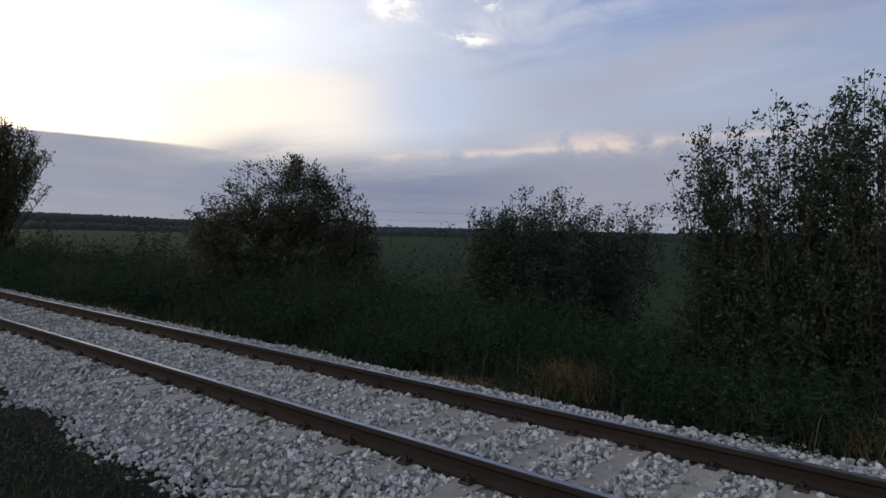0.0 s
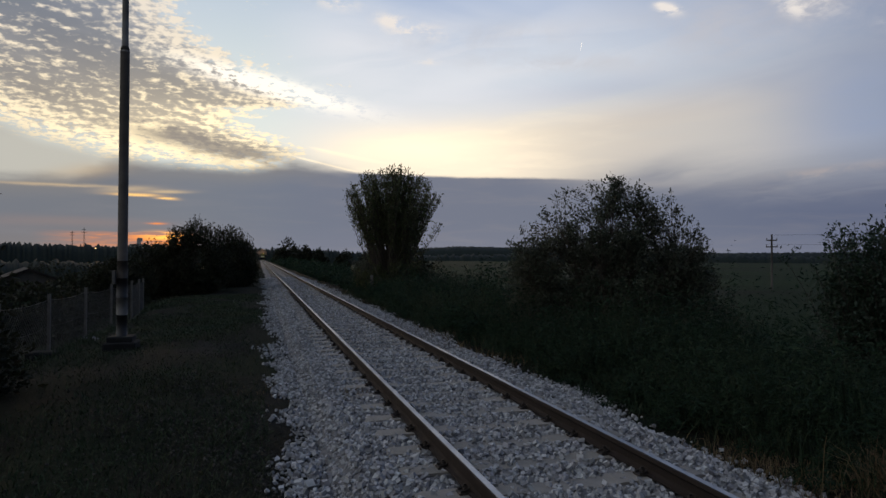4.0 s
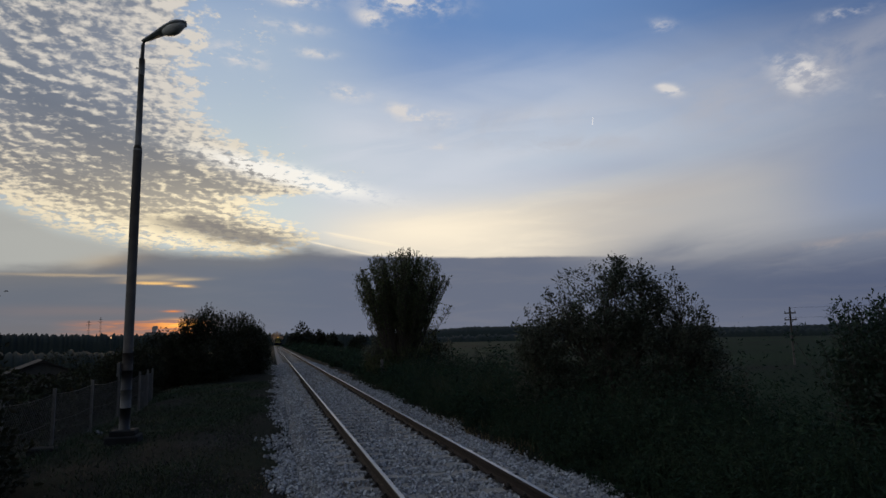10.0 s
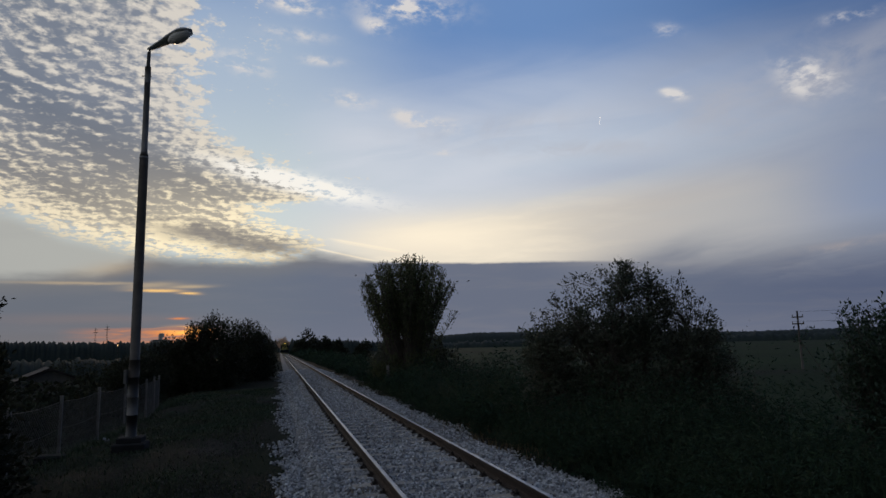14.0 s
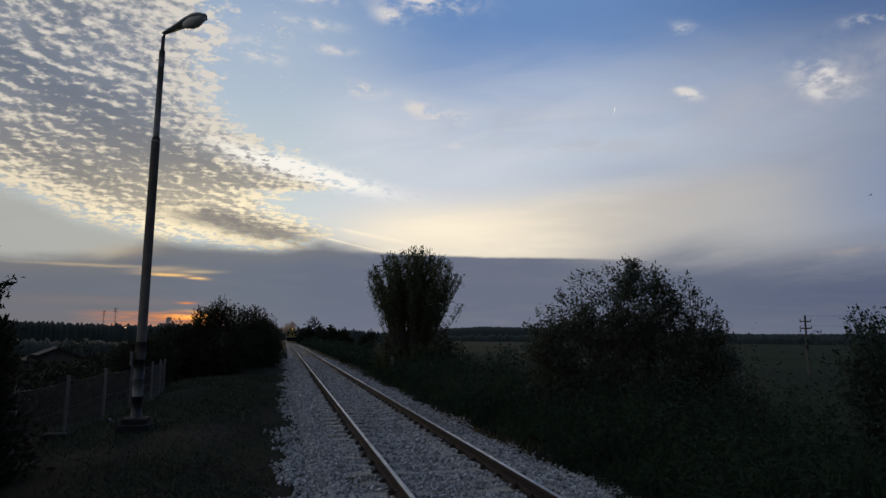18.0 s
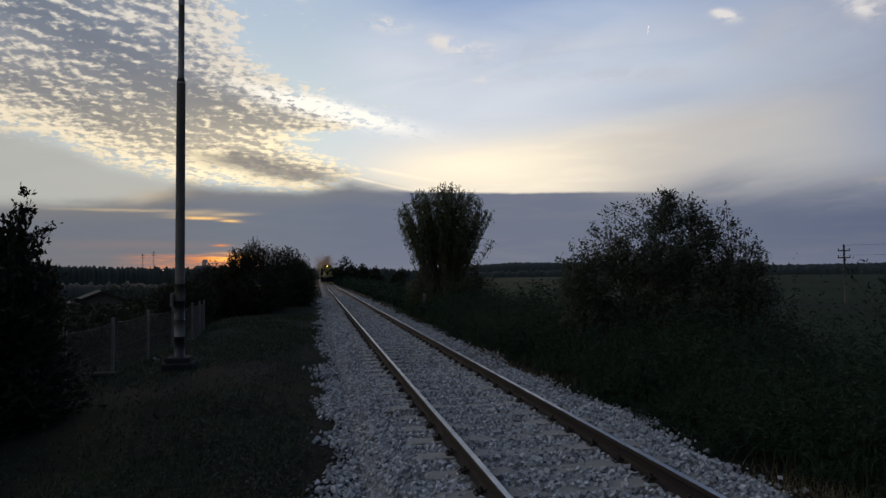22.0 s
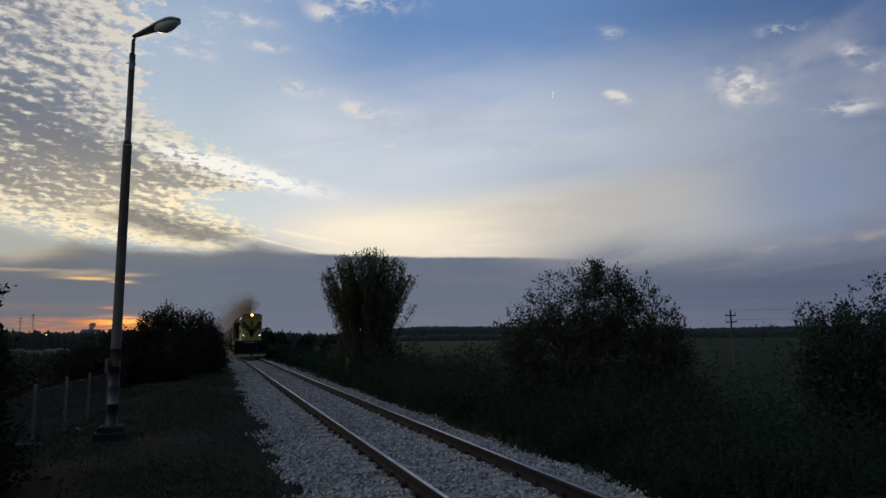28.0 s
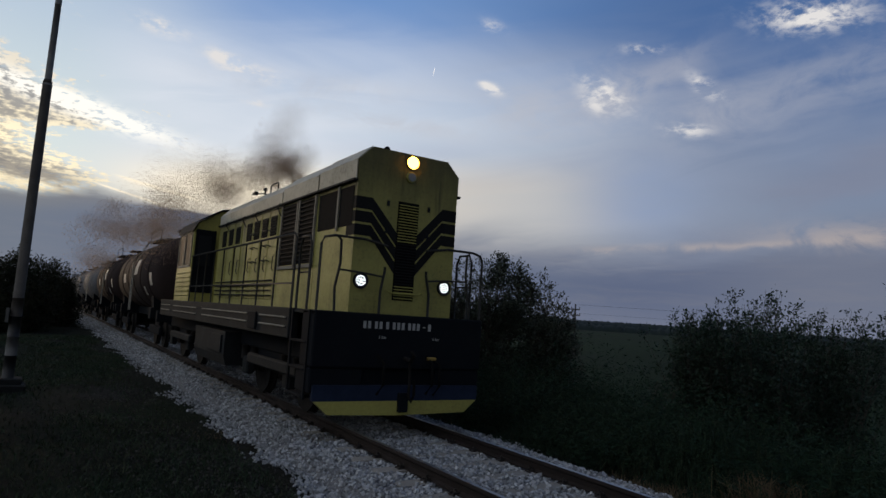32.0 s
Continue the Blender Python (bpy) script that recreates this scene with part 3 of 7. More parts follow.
def field_material():
    """Soil and short grass near by, pasture and ploughed strips further off."""
    m = bpy.data.materials.new("land")
    m.use_nodes = True
    t = m.node_tree
    p = t.nodes["Principled BSDF"]
    co = X(t, t.nodes.new("ShaderNodeTexCoord").outputs["Object"])
    s = t.nodes.new("ShaderNodeSeparateXYZ")
    feed(t, co, s.inputs[0])
    x, y = X(t, s.outputs[0]), X(t, s.outputs[1])
    a, b, c = noise_tex(t, co, 0.8, 5, 0.65), noise_tex(t, co, 9.0, 5, 0.65), noise_tex(t, co, 45.0, 3, 0.6)
    e = noise_tex(t, xyz(t, x * 1.0, y * 0.45, 7.0), 0.55, 4, 0.6)
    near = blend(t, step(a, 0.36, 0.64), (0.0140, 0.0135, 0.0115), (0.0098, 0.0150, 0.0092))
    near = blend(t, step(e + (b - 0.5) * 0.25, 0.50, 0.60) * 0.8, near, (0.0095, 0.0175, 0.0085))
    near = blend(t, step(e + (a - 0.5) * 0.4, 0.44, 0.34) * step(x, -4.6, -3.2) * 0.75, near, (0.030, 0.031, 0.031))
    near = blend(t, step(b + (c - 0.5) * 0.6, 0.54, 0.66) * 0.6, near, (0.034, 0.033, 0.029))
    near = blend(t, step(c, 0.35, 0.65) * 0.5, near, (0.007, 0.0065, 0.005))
    strips = noise_tex(t, xyz(t, x * 0.004, y * 0.018, 0.0), 1.0, 2, 0.4)
    patch = noise_tex(t, co, 0.03, 4, 0.6)
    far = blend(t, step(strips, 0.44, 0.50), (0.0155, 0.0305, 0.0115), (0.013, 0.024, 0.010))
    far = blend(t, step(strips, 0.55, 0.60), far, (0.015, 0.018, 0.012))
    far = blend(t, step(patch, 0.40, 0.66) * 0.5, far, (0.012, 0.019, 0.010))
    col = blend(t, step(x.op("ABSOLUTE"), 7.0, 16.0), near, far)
    feed(t, col, p.inputs["Base Color"])
    p.inputs["Roughness"].default_value = 0.95
    p.inputs["Specular IOR Level"].default_value = 0.05
    bn = t.nodes.new("ShaderNodeBump")
    bn.inputs["Strength"].default_value, bn.inputs["Distance"].default_value = 0.9, 0.05
    feed(t, b * 0.6 + c * 0.4, bn.inputs["Height"])
    t.links.new(bn.outputs[0], p.inputs["Normal"])
    return m


gx = np.unique(np.r_[-np.geomspace(9, 4200, 34)[::-1], np.arange(-9, 9.01, 0.3), np.geomspace(9.3, 4200, 34)])
gy = np.unique(np.r_[-np.geomspace(12, 1500, 16)[::-1], np.arange(-12, 45, 0.45), np.geomspace(45, 4300, 60)])
GX, GY = np.meshgrid(gx, gy, indexing="ij")
gi, gj = np.meshgrid(np.arange(len(gx) - 1), np.arange(len(gy) - 1), indexing="ij")
g0 = gi * len(gy) + gj
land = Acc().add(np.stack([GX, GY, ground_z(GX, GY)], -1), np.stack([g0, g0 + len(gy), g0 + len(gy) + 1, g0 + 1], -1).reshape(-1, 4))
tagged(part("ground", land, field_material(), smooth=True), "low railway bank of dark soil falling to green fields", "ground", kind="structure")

# ballast bed with sloping shoulders
TRACK_END, G = 430.0, 0.7525
bed_pts = [(-2.0, -0.60), (-1.72, -0.37), (-1.50, -0.20), (-1.0, -0.185), (1.0, -0.185), (1.58, -0.20), (1.82, -0.36), (2.1, -0.60)]
by = np.r_[np.arange(-8, 40, 0.25), np.geomspace(40, TRACK_END, 60)]
rng = np.random.default_rng(5)
bv = np.array([[(x + rng.normal(0, 0.03) * (abs(x) > 1.7), y, z + rng.normal(0, 0.006)) for x, z in bed_pts] for y in by])
nb = len(bed_pts)
bi, bj = np.meshgrid(np.arange(len(by) - 1), np.arange(nb - 1), indexing="ij")
b0 = bi * nb + bj
ballast = tagged(part("ballast_bed", Acc().add(bv, np.stack([b0, b0 + 1, b0 + nb + 1, b0 + nb], -1).reshape(-1, 4)), M_BED, smooth=True),
                 "bed of pale crushed limestone under the rails", "ballast", kind="structure")

# track: rails and sleepers
track = thing("railway_track", "single line of rusty rails on grey concrete sleepers", "track", kind="structure")
half = [(0.0, 0.0), (0.026, -0.001), (0.034, -0.008), (0.0345, -0.038), (0.022, -0.047), (0.0085, -0.060), (0.0085, -0.118), (0.03, -0.134), (0.0625, -0.141), (0.0625, -0.152)]
prof = half + [(-x, z) for x, z in half[:0:-1]]
for s in (-1, 1):
    a = Acc()
    a.prism([(s * G + x, z) for x, z in prof], 1, -12.0, TRACK_END)
    rail = part("rail", a, M_RUST, track, "rust-brown steel rail")
    top = Acc().prism([(s * G - 0.026, 0.0), (s * G - 0.020, 0.0022), (s * G + 0.020, 0.0022), (s * G + 0.026, 0.0)], 1, -12.0, TRACK_END)
    part("running_surface", top, M_STEEL, rail, "polished top of the rail")

sl = Acc()
sl.prism([(-1.2, -0.34), (1.2, -0.34), (1.2, -0.176), (1.14, -0.160), (0.42, -0.160), (0.34, -0.178), (-0.34, -0.178), (-0.42, -0.160), (-1.14, -0.160), (-1.2, -0.176)], 1, -0.115, 0.115)
sleeper_me = sl.mesh("sleeper", M_CONC)
cl = Acc()
cl.box(-0.045, 0.045, -0.05, 0.05, -0.012, 0.004, 0.004)
cl.tube([(-0.03, -0.035, 0.008), (0.03, -0.04, 0.022), (0.045, 0, 0.026), (0.03, 0.04, 0.022), (-0.03, 0.035, 0.008)], 0.009, sides=5)
cl.tube([(0.012, 0, -0.01), (0.012, 0, 0.055)], 0.012, sides=6)
cl.tube([(0.012, 0, 0.026), (0.012, 0, 0.042)], 0.021, sides=6)
clip_me = cl.mesh("rail_clip", M_CLIP)
SLEEPER_Y0 = 0.28
far_sl = Acc()
box_v, box_f = np.array([(x, y, z) for x in (-1.2, 1.2) for y in (-0.11, 0.11) for z in (-0.3, -0.162)]), np.array([(0, 1, 3, 2), (4, 6, 7, 5), (0, 4, 5, 1), (2, 3, 7, 6), (1, 5, 7, 3)])
for k in range(-12, 710):
    y = SLEEPER_Y0 + 0.6 * k
    if k < 180:
        ob = part("sleeper", sleeper_me, None, track)
        ob.location = (random.uniform(-0.02, 0.02), y + random.uniform(-0.02, 0.02), random.uniform(-0.006, 0.004))
        ob.rotation_euler[2] = random.uniform(-0.008, 0.008)
        if k < 55:
            for s in (-1, 1):
                for q in (-1, 1):
                    c = part("rail_clip", clip_me, None, ob)
                    c.location, c.rotation_euler = (s * G + q * 0.098, 0, -0.146), (0, 0, 0 if q < 0 else math.pi)
    else:
        far_sl.add(box_v + (0, y, 0), box_f)
part("far_sleepers", far_sl, M_CONC, track, kind="stuff")

# ---- loose stones ----
ico_bm = bmesh.new()
bmesh.ops.create_icosphere(ico_bm, subdivisions=1, radius=1.0)
ICO_V = np.array([v.co for v in ico_bm.verts])
ICO_F = np.array([[v.index for v in f.verts] for f in ico_bm.faces])
ico_bm.free()
BOX_V = np.array([(x, y, z) for x in (-0.75, 0.75) for y in (-0.75, 0.75) for z in (-0.75, 0.75)])
BOX_F = np.array([(0, 1, 3), (0, 3, 2), (4, 6, 7), (4, 7, 5), (0, 4, 5), (0, 5, 1), (2, 3, 7), (2, 7, 6), (0, 2, 6), (0, 6, 4), (1, 5, 7), (1, 7, 3)])
OCT_V = np.array([(1, 0, 0), (-1, 0, 0), (0, 1, 0), (0, -1, 0), (0, 0, 1), (0, 0, -1)], float) * 1.05
OCT_F = np.array([(0, 2, 4), (2, 1, 4), (1, 3, 4), (3, 0, 4), (2, 0, 5), (1, 2, 5), (3, 1, 5), (0, 3, 5)])


def turns(rng, n):
    """n random turns as 3 x 3 arrays."""
    q = rng.normal(size=(n, 4))
    q /= np.linalg.norm(q, axis=1)[:, None]
    w, x, y, z = q.T
    return np.stack([np.stack([1 - 2 * (y * y + z * z), 2 * (x * y - z * w), 2 * (x * z + y * w)], -1),
                     np.stack([2 * (x * y + z * w), 1 - 2 * (x * x + z * z), 2 * (y * z - x * w)], -1),
                     np.stack([2 * (x * z - y * w), 2 * (y * z + x * w), 1 - 2 * (x * x + y * y)], -1)], 1)


def stones(rng, at, size, shape=None):
    """Broken stones of those sizes at those places, as vertices and faces."""
    n = len(at)
    base, faces = shape or (BOX_V, BOX_F)
    v = base[None] * rng.uniform(0.6, 1.25, (n, len(base), 1)) * rng.uniform(0.5, 1.1, (n, 1, 3))
    v = np.einsum("nij,nkj->nki", turns(rng, n), v) * size[:, None, None] + at[:, None]
    f = faces[None] + (np.arange(n) * len(base))[:, None, None]
    return v.reshape(-1, 3), f.reshape(-1, 3)


def bed_height(x, y=5.0):
    bed = np.interp(x, [p[0] for p in bed_pts], [p[1] for p in bed_pts])
    return np.where(np.abs(x) > 1.5, np.maximum(bed, ground_z(x, y + 0 * x)), bed)


def scatter(rng, n, y0, y1):
    x = rng.uniform(-2.5, 2.5, n)
    y = rng.uniform(y0, y1, n)
    ragged = 0.22 * np.sin(y * 1.3) * np.sin(y * 0.47 + 1) + rng.normal(0, 0.10, n)
    bite = 0.10 * np.sin(y * 2.1 + 0.6) * np.sin(y * 0.83 + 2) + 0.05 * np.sin(y * 5.3) + 0.26 * np.exp(-((y - 6.9) / 0.40) ** 2)
    keep = (x > -2.04 + ragged * 0.9 + bite) & (x < 2.10 + ragged)
    dist = np.abs((y - SLEEPER_Y0 + 0.3) % 0.6 - 0.3)          # off the sleepers, mostly
    keep &= (dist > 0.10) | (np.abs(x) > 1.15) | (rng.random(n) < 0.16)
    keep &= np.abs(np.abs(x) - G) > 0.075
    return x[keep], y[keep]


rng = np.random.default_rng(11)
acc = Acc()
for n, y0, y1, s0, s1 in ((46000, -2.0, 12.0, 0.016, 0.033), (19000, 12.0, 28.0, 0.021, 0.040), (10000, 28.0, 60.0, 0.03, 0.055)):
    x, y = scatter(rng, n, y0, y1)
    size = rng.uniform(s0, s1, len(x)) * np.where(rng.random(len(x)) < 0.12, 1.3, 1)
    z = bed_height(x, y) + size * rng.uniform(-0.1, 0.6, len(x)) + 0.012 * (rng.random(len(x)) < 0.3)
    acc.add(*stones(rng, np.stack([x, y, z], -1), size, None if y0 < 5 else (OCT_V, OCT_F)))
part("ballast_stones", acc, M_STONE, ballast, "pale grey crushed stones", kind="stuff")
# single stones by the rails
shapes = [Acc().add(*stones(rng, np.zeros((1, 3)), np.ones(1))).mesh("stone", M_STONE1) for _ in range(10)]
xs, ys = scatter(rng, 900, 2.2, 6.5)
for x, y in list(zip(xs, ys))[:280]:
    ob = part("stone", shapes[int(rng.integers(10))], None, ballast)
    s = rng.uniform(0.022, 0.040)
    ob.location, ob.scale, ob.rotation_euler = (x, y, bed_height(x) + s * 0.6), (s, s, s), rng.uniform(0, 6, 3)
# stray stones and grit on the soil
n = 15000
x = np.where(rng.random(n) < 0.6, rng.normal(-2.75, 0.5, n), -1.95 - np.abs(rng.normal(0, 1.6, n)))
y = rng.uniform(-1, 26, n)
gritty = np.array([noise.noise((p * 0.7, q * 0.32, 2.0)) for p, q in zip(x, y)]) + rng.normal(0, 0.15, n) > -0.02
x, y = x[gritty], y[gritty]
n = len(x)
size = rng.uniform(0.007, 0.024, n) * np.where(rng.random(n) < 0.06, 1.5, 1)
x, y, size = (q[x < -1.9] for q in (x, y, size))
part("grit", Acc().add(*stones(rng, np.stack([x, y, ground_z(x, y) + size * 0.3], -1), size, (OCT_V, OCT_F))), M_GRIT, ballast, kind="stuff")


# ---- plants ----
def leaves(rng, at, way, size, slim=0.42):
    """Folded leaves at places, along ways; each two triangles."""
    n = len(at)
    way = way / (np.linalg.norm(way, axis=1)[:, None] + 1e-9)
    side = np.cross(way, rng.normal(size=(n, 3)))
    side /= np.linalg.norm(side, axis=1)[:, None] + 1e-9
    up = np.cross(side, way)
    L = size[:, None]
    mid = at + way * L * 0.5
    v = np.stack([at, mid + side * L * slim * 0.5 + up * L * 0.08, at + way * L, mid - side * L * slim * 0.5 + up * L * 0.08], 1)
    f = np.array([(0, 1, 2), (0, 2, 3)])[None] + (np.arange(n) * 4)[:, None, None]
    return v.reshape(-1, 3), f.reshape(-1, 3)


def curve(a, b, c, n):
    t = np.linspace(0, 1, n)[:, None]
    return (1 - t) ** 2 * a + 2 * t * (1 - t) * b + t * t * c


def woody(name, label, base, tips, stems, leaf, mat, rng, leaf_n=60, spread=0.22, lift=0.35, stem_r=0.05, twig_r=0.012, start=0.35, slim=0.42, droop=0.0, category="tree", bare=0):
    """A tree or shrub: stems from the base, a twig to each tip, leaves along the outer part of each twig."""
    ob = thing(name, label, category)
    base = np.asarray(base, float)
    wood, crown = Acc(), Acc()
    tips = np.asarray(tips, float)
    centre = tips.mean(0)
    span = tips.max(0) - tips.min(0)
    lines = []
    for s in range(stems):
        a = base + np.r_[rng.normal(0, 0.05 * span[0] + 0.03, 2), 0]
        goal = tips[rng.integers(len(tips))] * 0.75 + centre * 0.25
        mid = (a * 0.55 + goal * 0.45) + np.r_[(a - goal)[:2] * 0.25, 0.12 * span[2]] + np.r_[rng.normal(0, 0.06 * span[0], 2), 0]
        line = curve(a, mid, goal, 9)
        line[1:-1] += rng.normal(0, 0.015 * span[2], (7, 3))
        a0 = line[0].copy()
        a0[2] = float(ground_z(a0[0], a0[1])) - 0.05
        line[0] = a0
        lines.append(line)
        wood.tube(line, stem_r * rng.uniform(0.7, 1.15), stem_r * 0.2, 6)
    part("trunk", wood, M_BARK, ob, "thin grey-brown stems")
    limbs = Acc()
    pts = np.concatenate([l[2:] for l in lines])
    for k, tip in enumerate(tips):
        d = np.linalg.norm(pts - tip, axis=1) + np.maximum(0, pts[:, 2] - tip[2] + lift) * 3
        a = pts[np.argsort(d)[int(rng.integers(0, 3))]]
        mid = a * 0.45 + tip * 0.55 + np.r_[rng.normal(0, 0.12, 2), 0.10 + 0.10 * rng.random()] * np.linalg.norm(tip - a)
        line = curve(a, mid, tip, 6)
        limbs.tube(line[[0, 2, 4, 5]], twig_r * rng.uniform(0.7, 1.4), twig_r * 0.25, 3, caps=False)
        if k < bare:
            continue
        n = int(leaf_n * rng.uniform(0.5, 1.4))
        t = rng.uniform(start, 1.0, n) ** 0.8
        seg = np.clip(t * 5, 0, 4.999)
        i = seg.astype(int)
        at = line[i] + (line[i + 1] - line[i]) * (seg - i)[:, None]
        axis = (tip - a) / (np.linalg.norm(tip - a) + 1e-6)
        at = at + rng.normal(0, spread, (n, 3)) * (1.15 - 0.75 * t)[:, None]
        way = rng.normal(0, 0.75, (n, 3)) + axis * 0.7 + (0, 0, 0.25 - droop)
        crown.add(*leaves(rng, at, way, rng.uniform(0.6, 1.25, n) * leaf, slim))
    part("twig_work", limbs, M_BARK, ob, kind="stuff")
    part("crown", crown, mat, ob, "many small leaves")
    return ob


def dome(rng, n, centre, radius, lumps=9, low=-0.2, wild=0.16):
    """Tips over and in an uneven dome."""
    d = rng.normal(size=(n, 3))
    d /= np.linalg.norm(d, axis=1)[:, None]
    d[:, 2] = np.where(d[:, 2] < low, -d[:, 2] * 0.6, d[:, 2])
    knobs = rng.normal(size=(lumps, 3))
    knobs /= np.linalg.norm(knobs, axis=1)[:, None]
    knobs[:, 2] = np.abs(knobs[:, 2])
    bulge = 1 + wild * (np.maximum(0, d @ knobs.T) ** 6).max(1) - wild * 0.5 + rng.normal(0, wild * 0.35, n)
    r = rng.uniform(0.45, 1.0, n) ** 0.45
    return np.asarray(centre) + d * np.asarray(radius) * (bulge * r)[:, None]


def shooty(name, label, shoots, leaf, mat, rng, leaf_n=120, twigs=7, reach=0.35, width=0.05, stem_r=0.02, start=0.25, slim=0.42, droop=0.0, category="tree", fan=0.2, up=0.8):
    """A tree or shrub of long upright shoots, each from a foot to a tip, with short side twigs and leaves all along."""
    ob = thing(name, label, category)
    wood, side, crown = Acc(), Acc(), Acc()
    for foot, tip in shoots:
        foot, tip = np.asarray(foot, float), np.asarray(tip, float)
        span = np.linalg.norm(tip - foot)
        mid = foot * 0.5 + tip * 0.5 + np.r_[(foot - tip)[:2] * fan, 0.06 * span] + rng.normal(0, 0.02 * span, 3)
        line = curve(foot, mid, tip, 9)
        wood.tube(line[[0, 2, 4, 6, 8]], stem_r * rng.uniform(0.6, 1.2), stem_r * 0.15, 5, caps=False)
        n = int(leaf_n * rng.uniform(0.7, 1.3))
        share = max(3, n // (twigs + 2))
        runs = [(line, start, share * 2)]
        for q in range(twigs):
            s = start + (0.96 - start) * (q + rng.random()) / twigs
            a = line[min(8, int(s * 8))] + (line[min(8, int(s * 8) + 1)] - line[min(8, int(s * 8))]) * ((s * 8) % 1)
            out = rng.normal(size=3) * (1, 1, 0.3)
            out /= np.linalg.norm(out) + 1e-9
            b = a + (out * 0.6 + np.array((0, 0, up))) * reach * (1.25 - 0.85 * s) * rng.uniform(0.5, 1.2)
            tw = curve(a, a * 0.4 + b * 0.6 + out * 0.06, b, 5)
            side.tube(tw[[0, 2, 4]], stem_r * 0.28, stem_r * 0.1, 3, caps=False)
            runs.append((tw, 0.15, share))
        for tw, s0, k in runs:
            t = rng.uniform(s0, 1.0, k) * (len(tw) - 1.001)
            i = t.astype(int)
            at = tw[i] + (tw[i + 1] - tw[i]) * (t - i)[:, None] + rng.normal(0, width, (k, 3)) * (1.1 - 0.7 * t / len(tw))[:, None]
            axis = (tw[-1] - tw[0]) / (np.linalg.norm(tw[-1] - tw[0]) + 1e-9)
            crown.add(*leaves(rng, at, rng.normal(0, 0.6, (k, 3)) + axis * 0.6 - (0, 0, droop), rng.uniform(0.6, 1.25, k) * leaf, slim))
    part("trunk", wood, M_BARK, ob, "slender grey-brown stems")
    part("twig_work", side, M_BARK, ob, kind="stuff")
    part("crown", crown, mat, ob, "many small leaves")
    return ob


rng = np.random.default_rng(21)
# fan-shaped willow beside the line
WX, WY = 4.35, 33.0
zw = float(ground_z(WX, WY))
fan_shoots = []
for k in range(150):
    turn, lean = rng.uniform(0, 2 * np.pi), rng.uniform(0, 1) ** 0.55
    crest = 6.2 - 1.35 * lean ** 2.2 + rng.normal(0, 0.22) - (rng.random() < 0.35) * rng.uniform(0.4, 1.8)
    wide = 3.05 * lean * (0.75 + 0.25 * rng.random())
    fan_shoots.append(((WX + rng.normal(0, 0.22), WY + rng.normal(0, 0.22), zw - 0.05), (WX + 0.1 + math.cos(turn) * wide, WY + math.sin(turn) * wide, crest)))
for k in range(44):                                    # low skirt
    turn, d = rng.uniform(0, 2 * np.pi), rng.uniform(0.9, 2.3)
    fan_shoots.append(((WX + rng.normal(0, 0.5), WY + rng.normal(0, 0.5), zw - 0.05), (WX - 0.2 + math.cos(turn) * d, WY + math.sin(turn) * d, rng.uniform(0.0, 1.7) - 0.25 * d)))
shooty("willow", "fan-shaped green willow with upright shoots beside the track", fan_shoots, 0.15, M_LEAF_A, rng, 230, 13, 0.6, 0.10, 0.045, 0.45, 0.32, -0.3, fan=0.04, up=1.1)
# low bushes about its foot
for cx, cy, r, h in ((1.9 + 1.6, 34.5, 1.3, 2.2), (6.6, 32.0, 1.6, 1.6), (7.8, 30.0, 1.7, 1.2), (6.4, 26.5, 1.5, 1.0), (8.3, 24.0, 1.7, 1.3), (7.2, 20.5, 1.5, 1.1), (8.0, 17.0, 1.5, 1.2), (9.6, 14.5, 1.4, 1.1), (10.5, 11.5, 1.3, 0.9), (9.4, 27.5, 1.8, 1.6)):
    zb = float(ground_z(cx, cy))
    bush = []
    for k in range(46):
        turn, lean = rng.uniform(0, 2 * np.pi), rng.uniform(0, 1) ** 0.5
        bush.append(((cx + rng.normal(0, 0.2), cy + rng.normal(0, 0.2), zb - 0.05), (cx + math.cos(turn) * r * lean, cy + math.sin(turn) * r * lean, zb + (h - zb) * (1.0 - 0.55 * lean ** 2) * rng.uniform(0.6, 1.05))))
    shooty("scrub_bush", "dark low scrub bush on the bank", bush, 0.12, M_LEAF_B, rng, 150, 9, 0.5, 0.10, 0.015, 0.15, 0.42, 0.05, category="bush")["group"] = "scrub on the bank"
# round elder with a dark domed crown, its leaves in loose sprays
EL_X, EL_Y = 5.25, 12.95
def lobe(n, across, z, ra, rz, deep=1.2, wild=0.18, low=-0.5):
    d = dome(rng, n, (0, 0, 0), (ra, deep, rz), 11, low, wild)
    return np.stack([EL_X + (d[:, 0] + across) * 0.85 + d[:, 1] * 0.53, EL_Y - (d[:, 0] + across) * 0.53 + d[:, 1] * 0.85, z + d[:, 2]], -1)


tips = np.r_[lobe(230, 0.15, 1.25, 1.15, 2.05, 1.2, 0.3), lobe(230, -0.85, 1.2, 1.15, 1.85, 1.2, 0.3), lobe(130, -1.65, 0.95, 0.85, 1.25, 1.0, 0.3), lobe(240, 1.05, 1.15, 1.15, 1.75, 1.2, 0.3), lobe(130, 1.85, 0.85, 0.7, 1.3, 1.0, 0.3), lobe(34, 0.75, 2.55, 0.35, 0.7, 0.4), lobe(34, 0.2, 2.85, 0.32, 0.72, 0.4)]
woody("elder_tree", "broad dark elder with a domed crown and bare lower twigs", (EL_X, EL_Y, -1.2), tips, 22, 0.088, M_LEAF_B, rng, 40, 0.13, 0.5, 0.042, 0.009, 0.5, 0.40, droop=0.35)
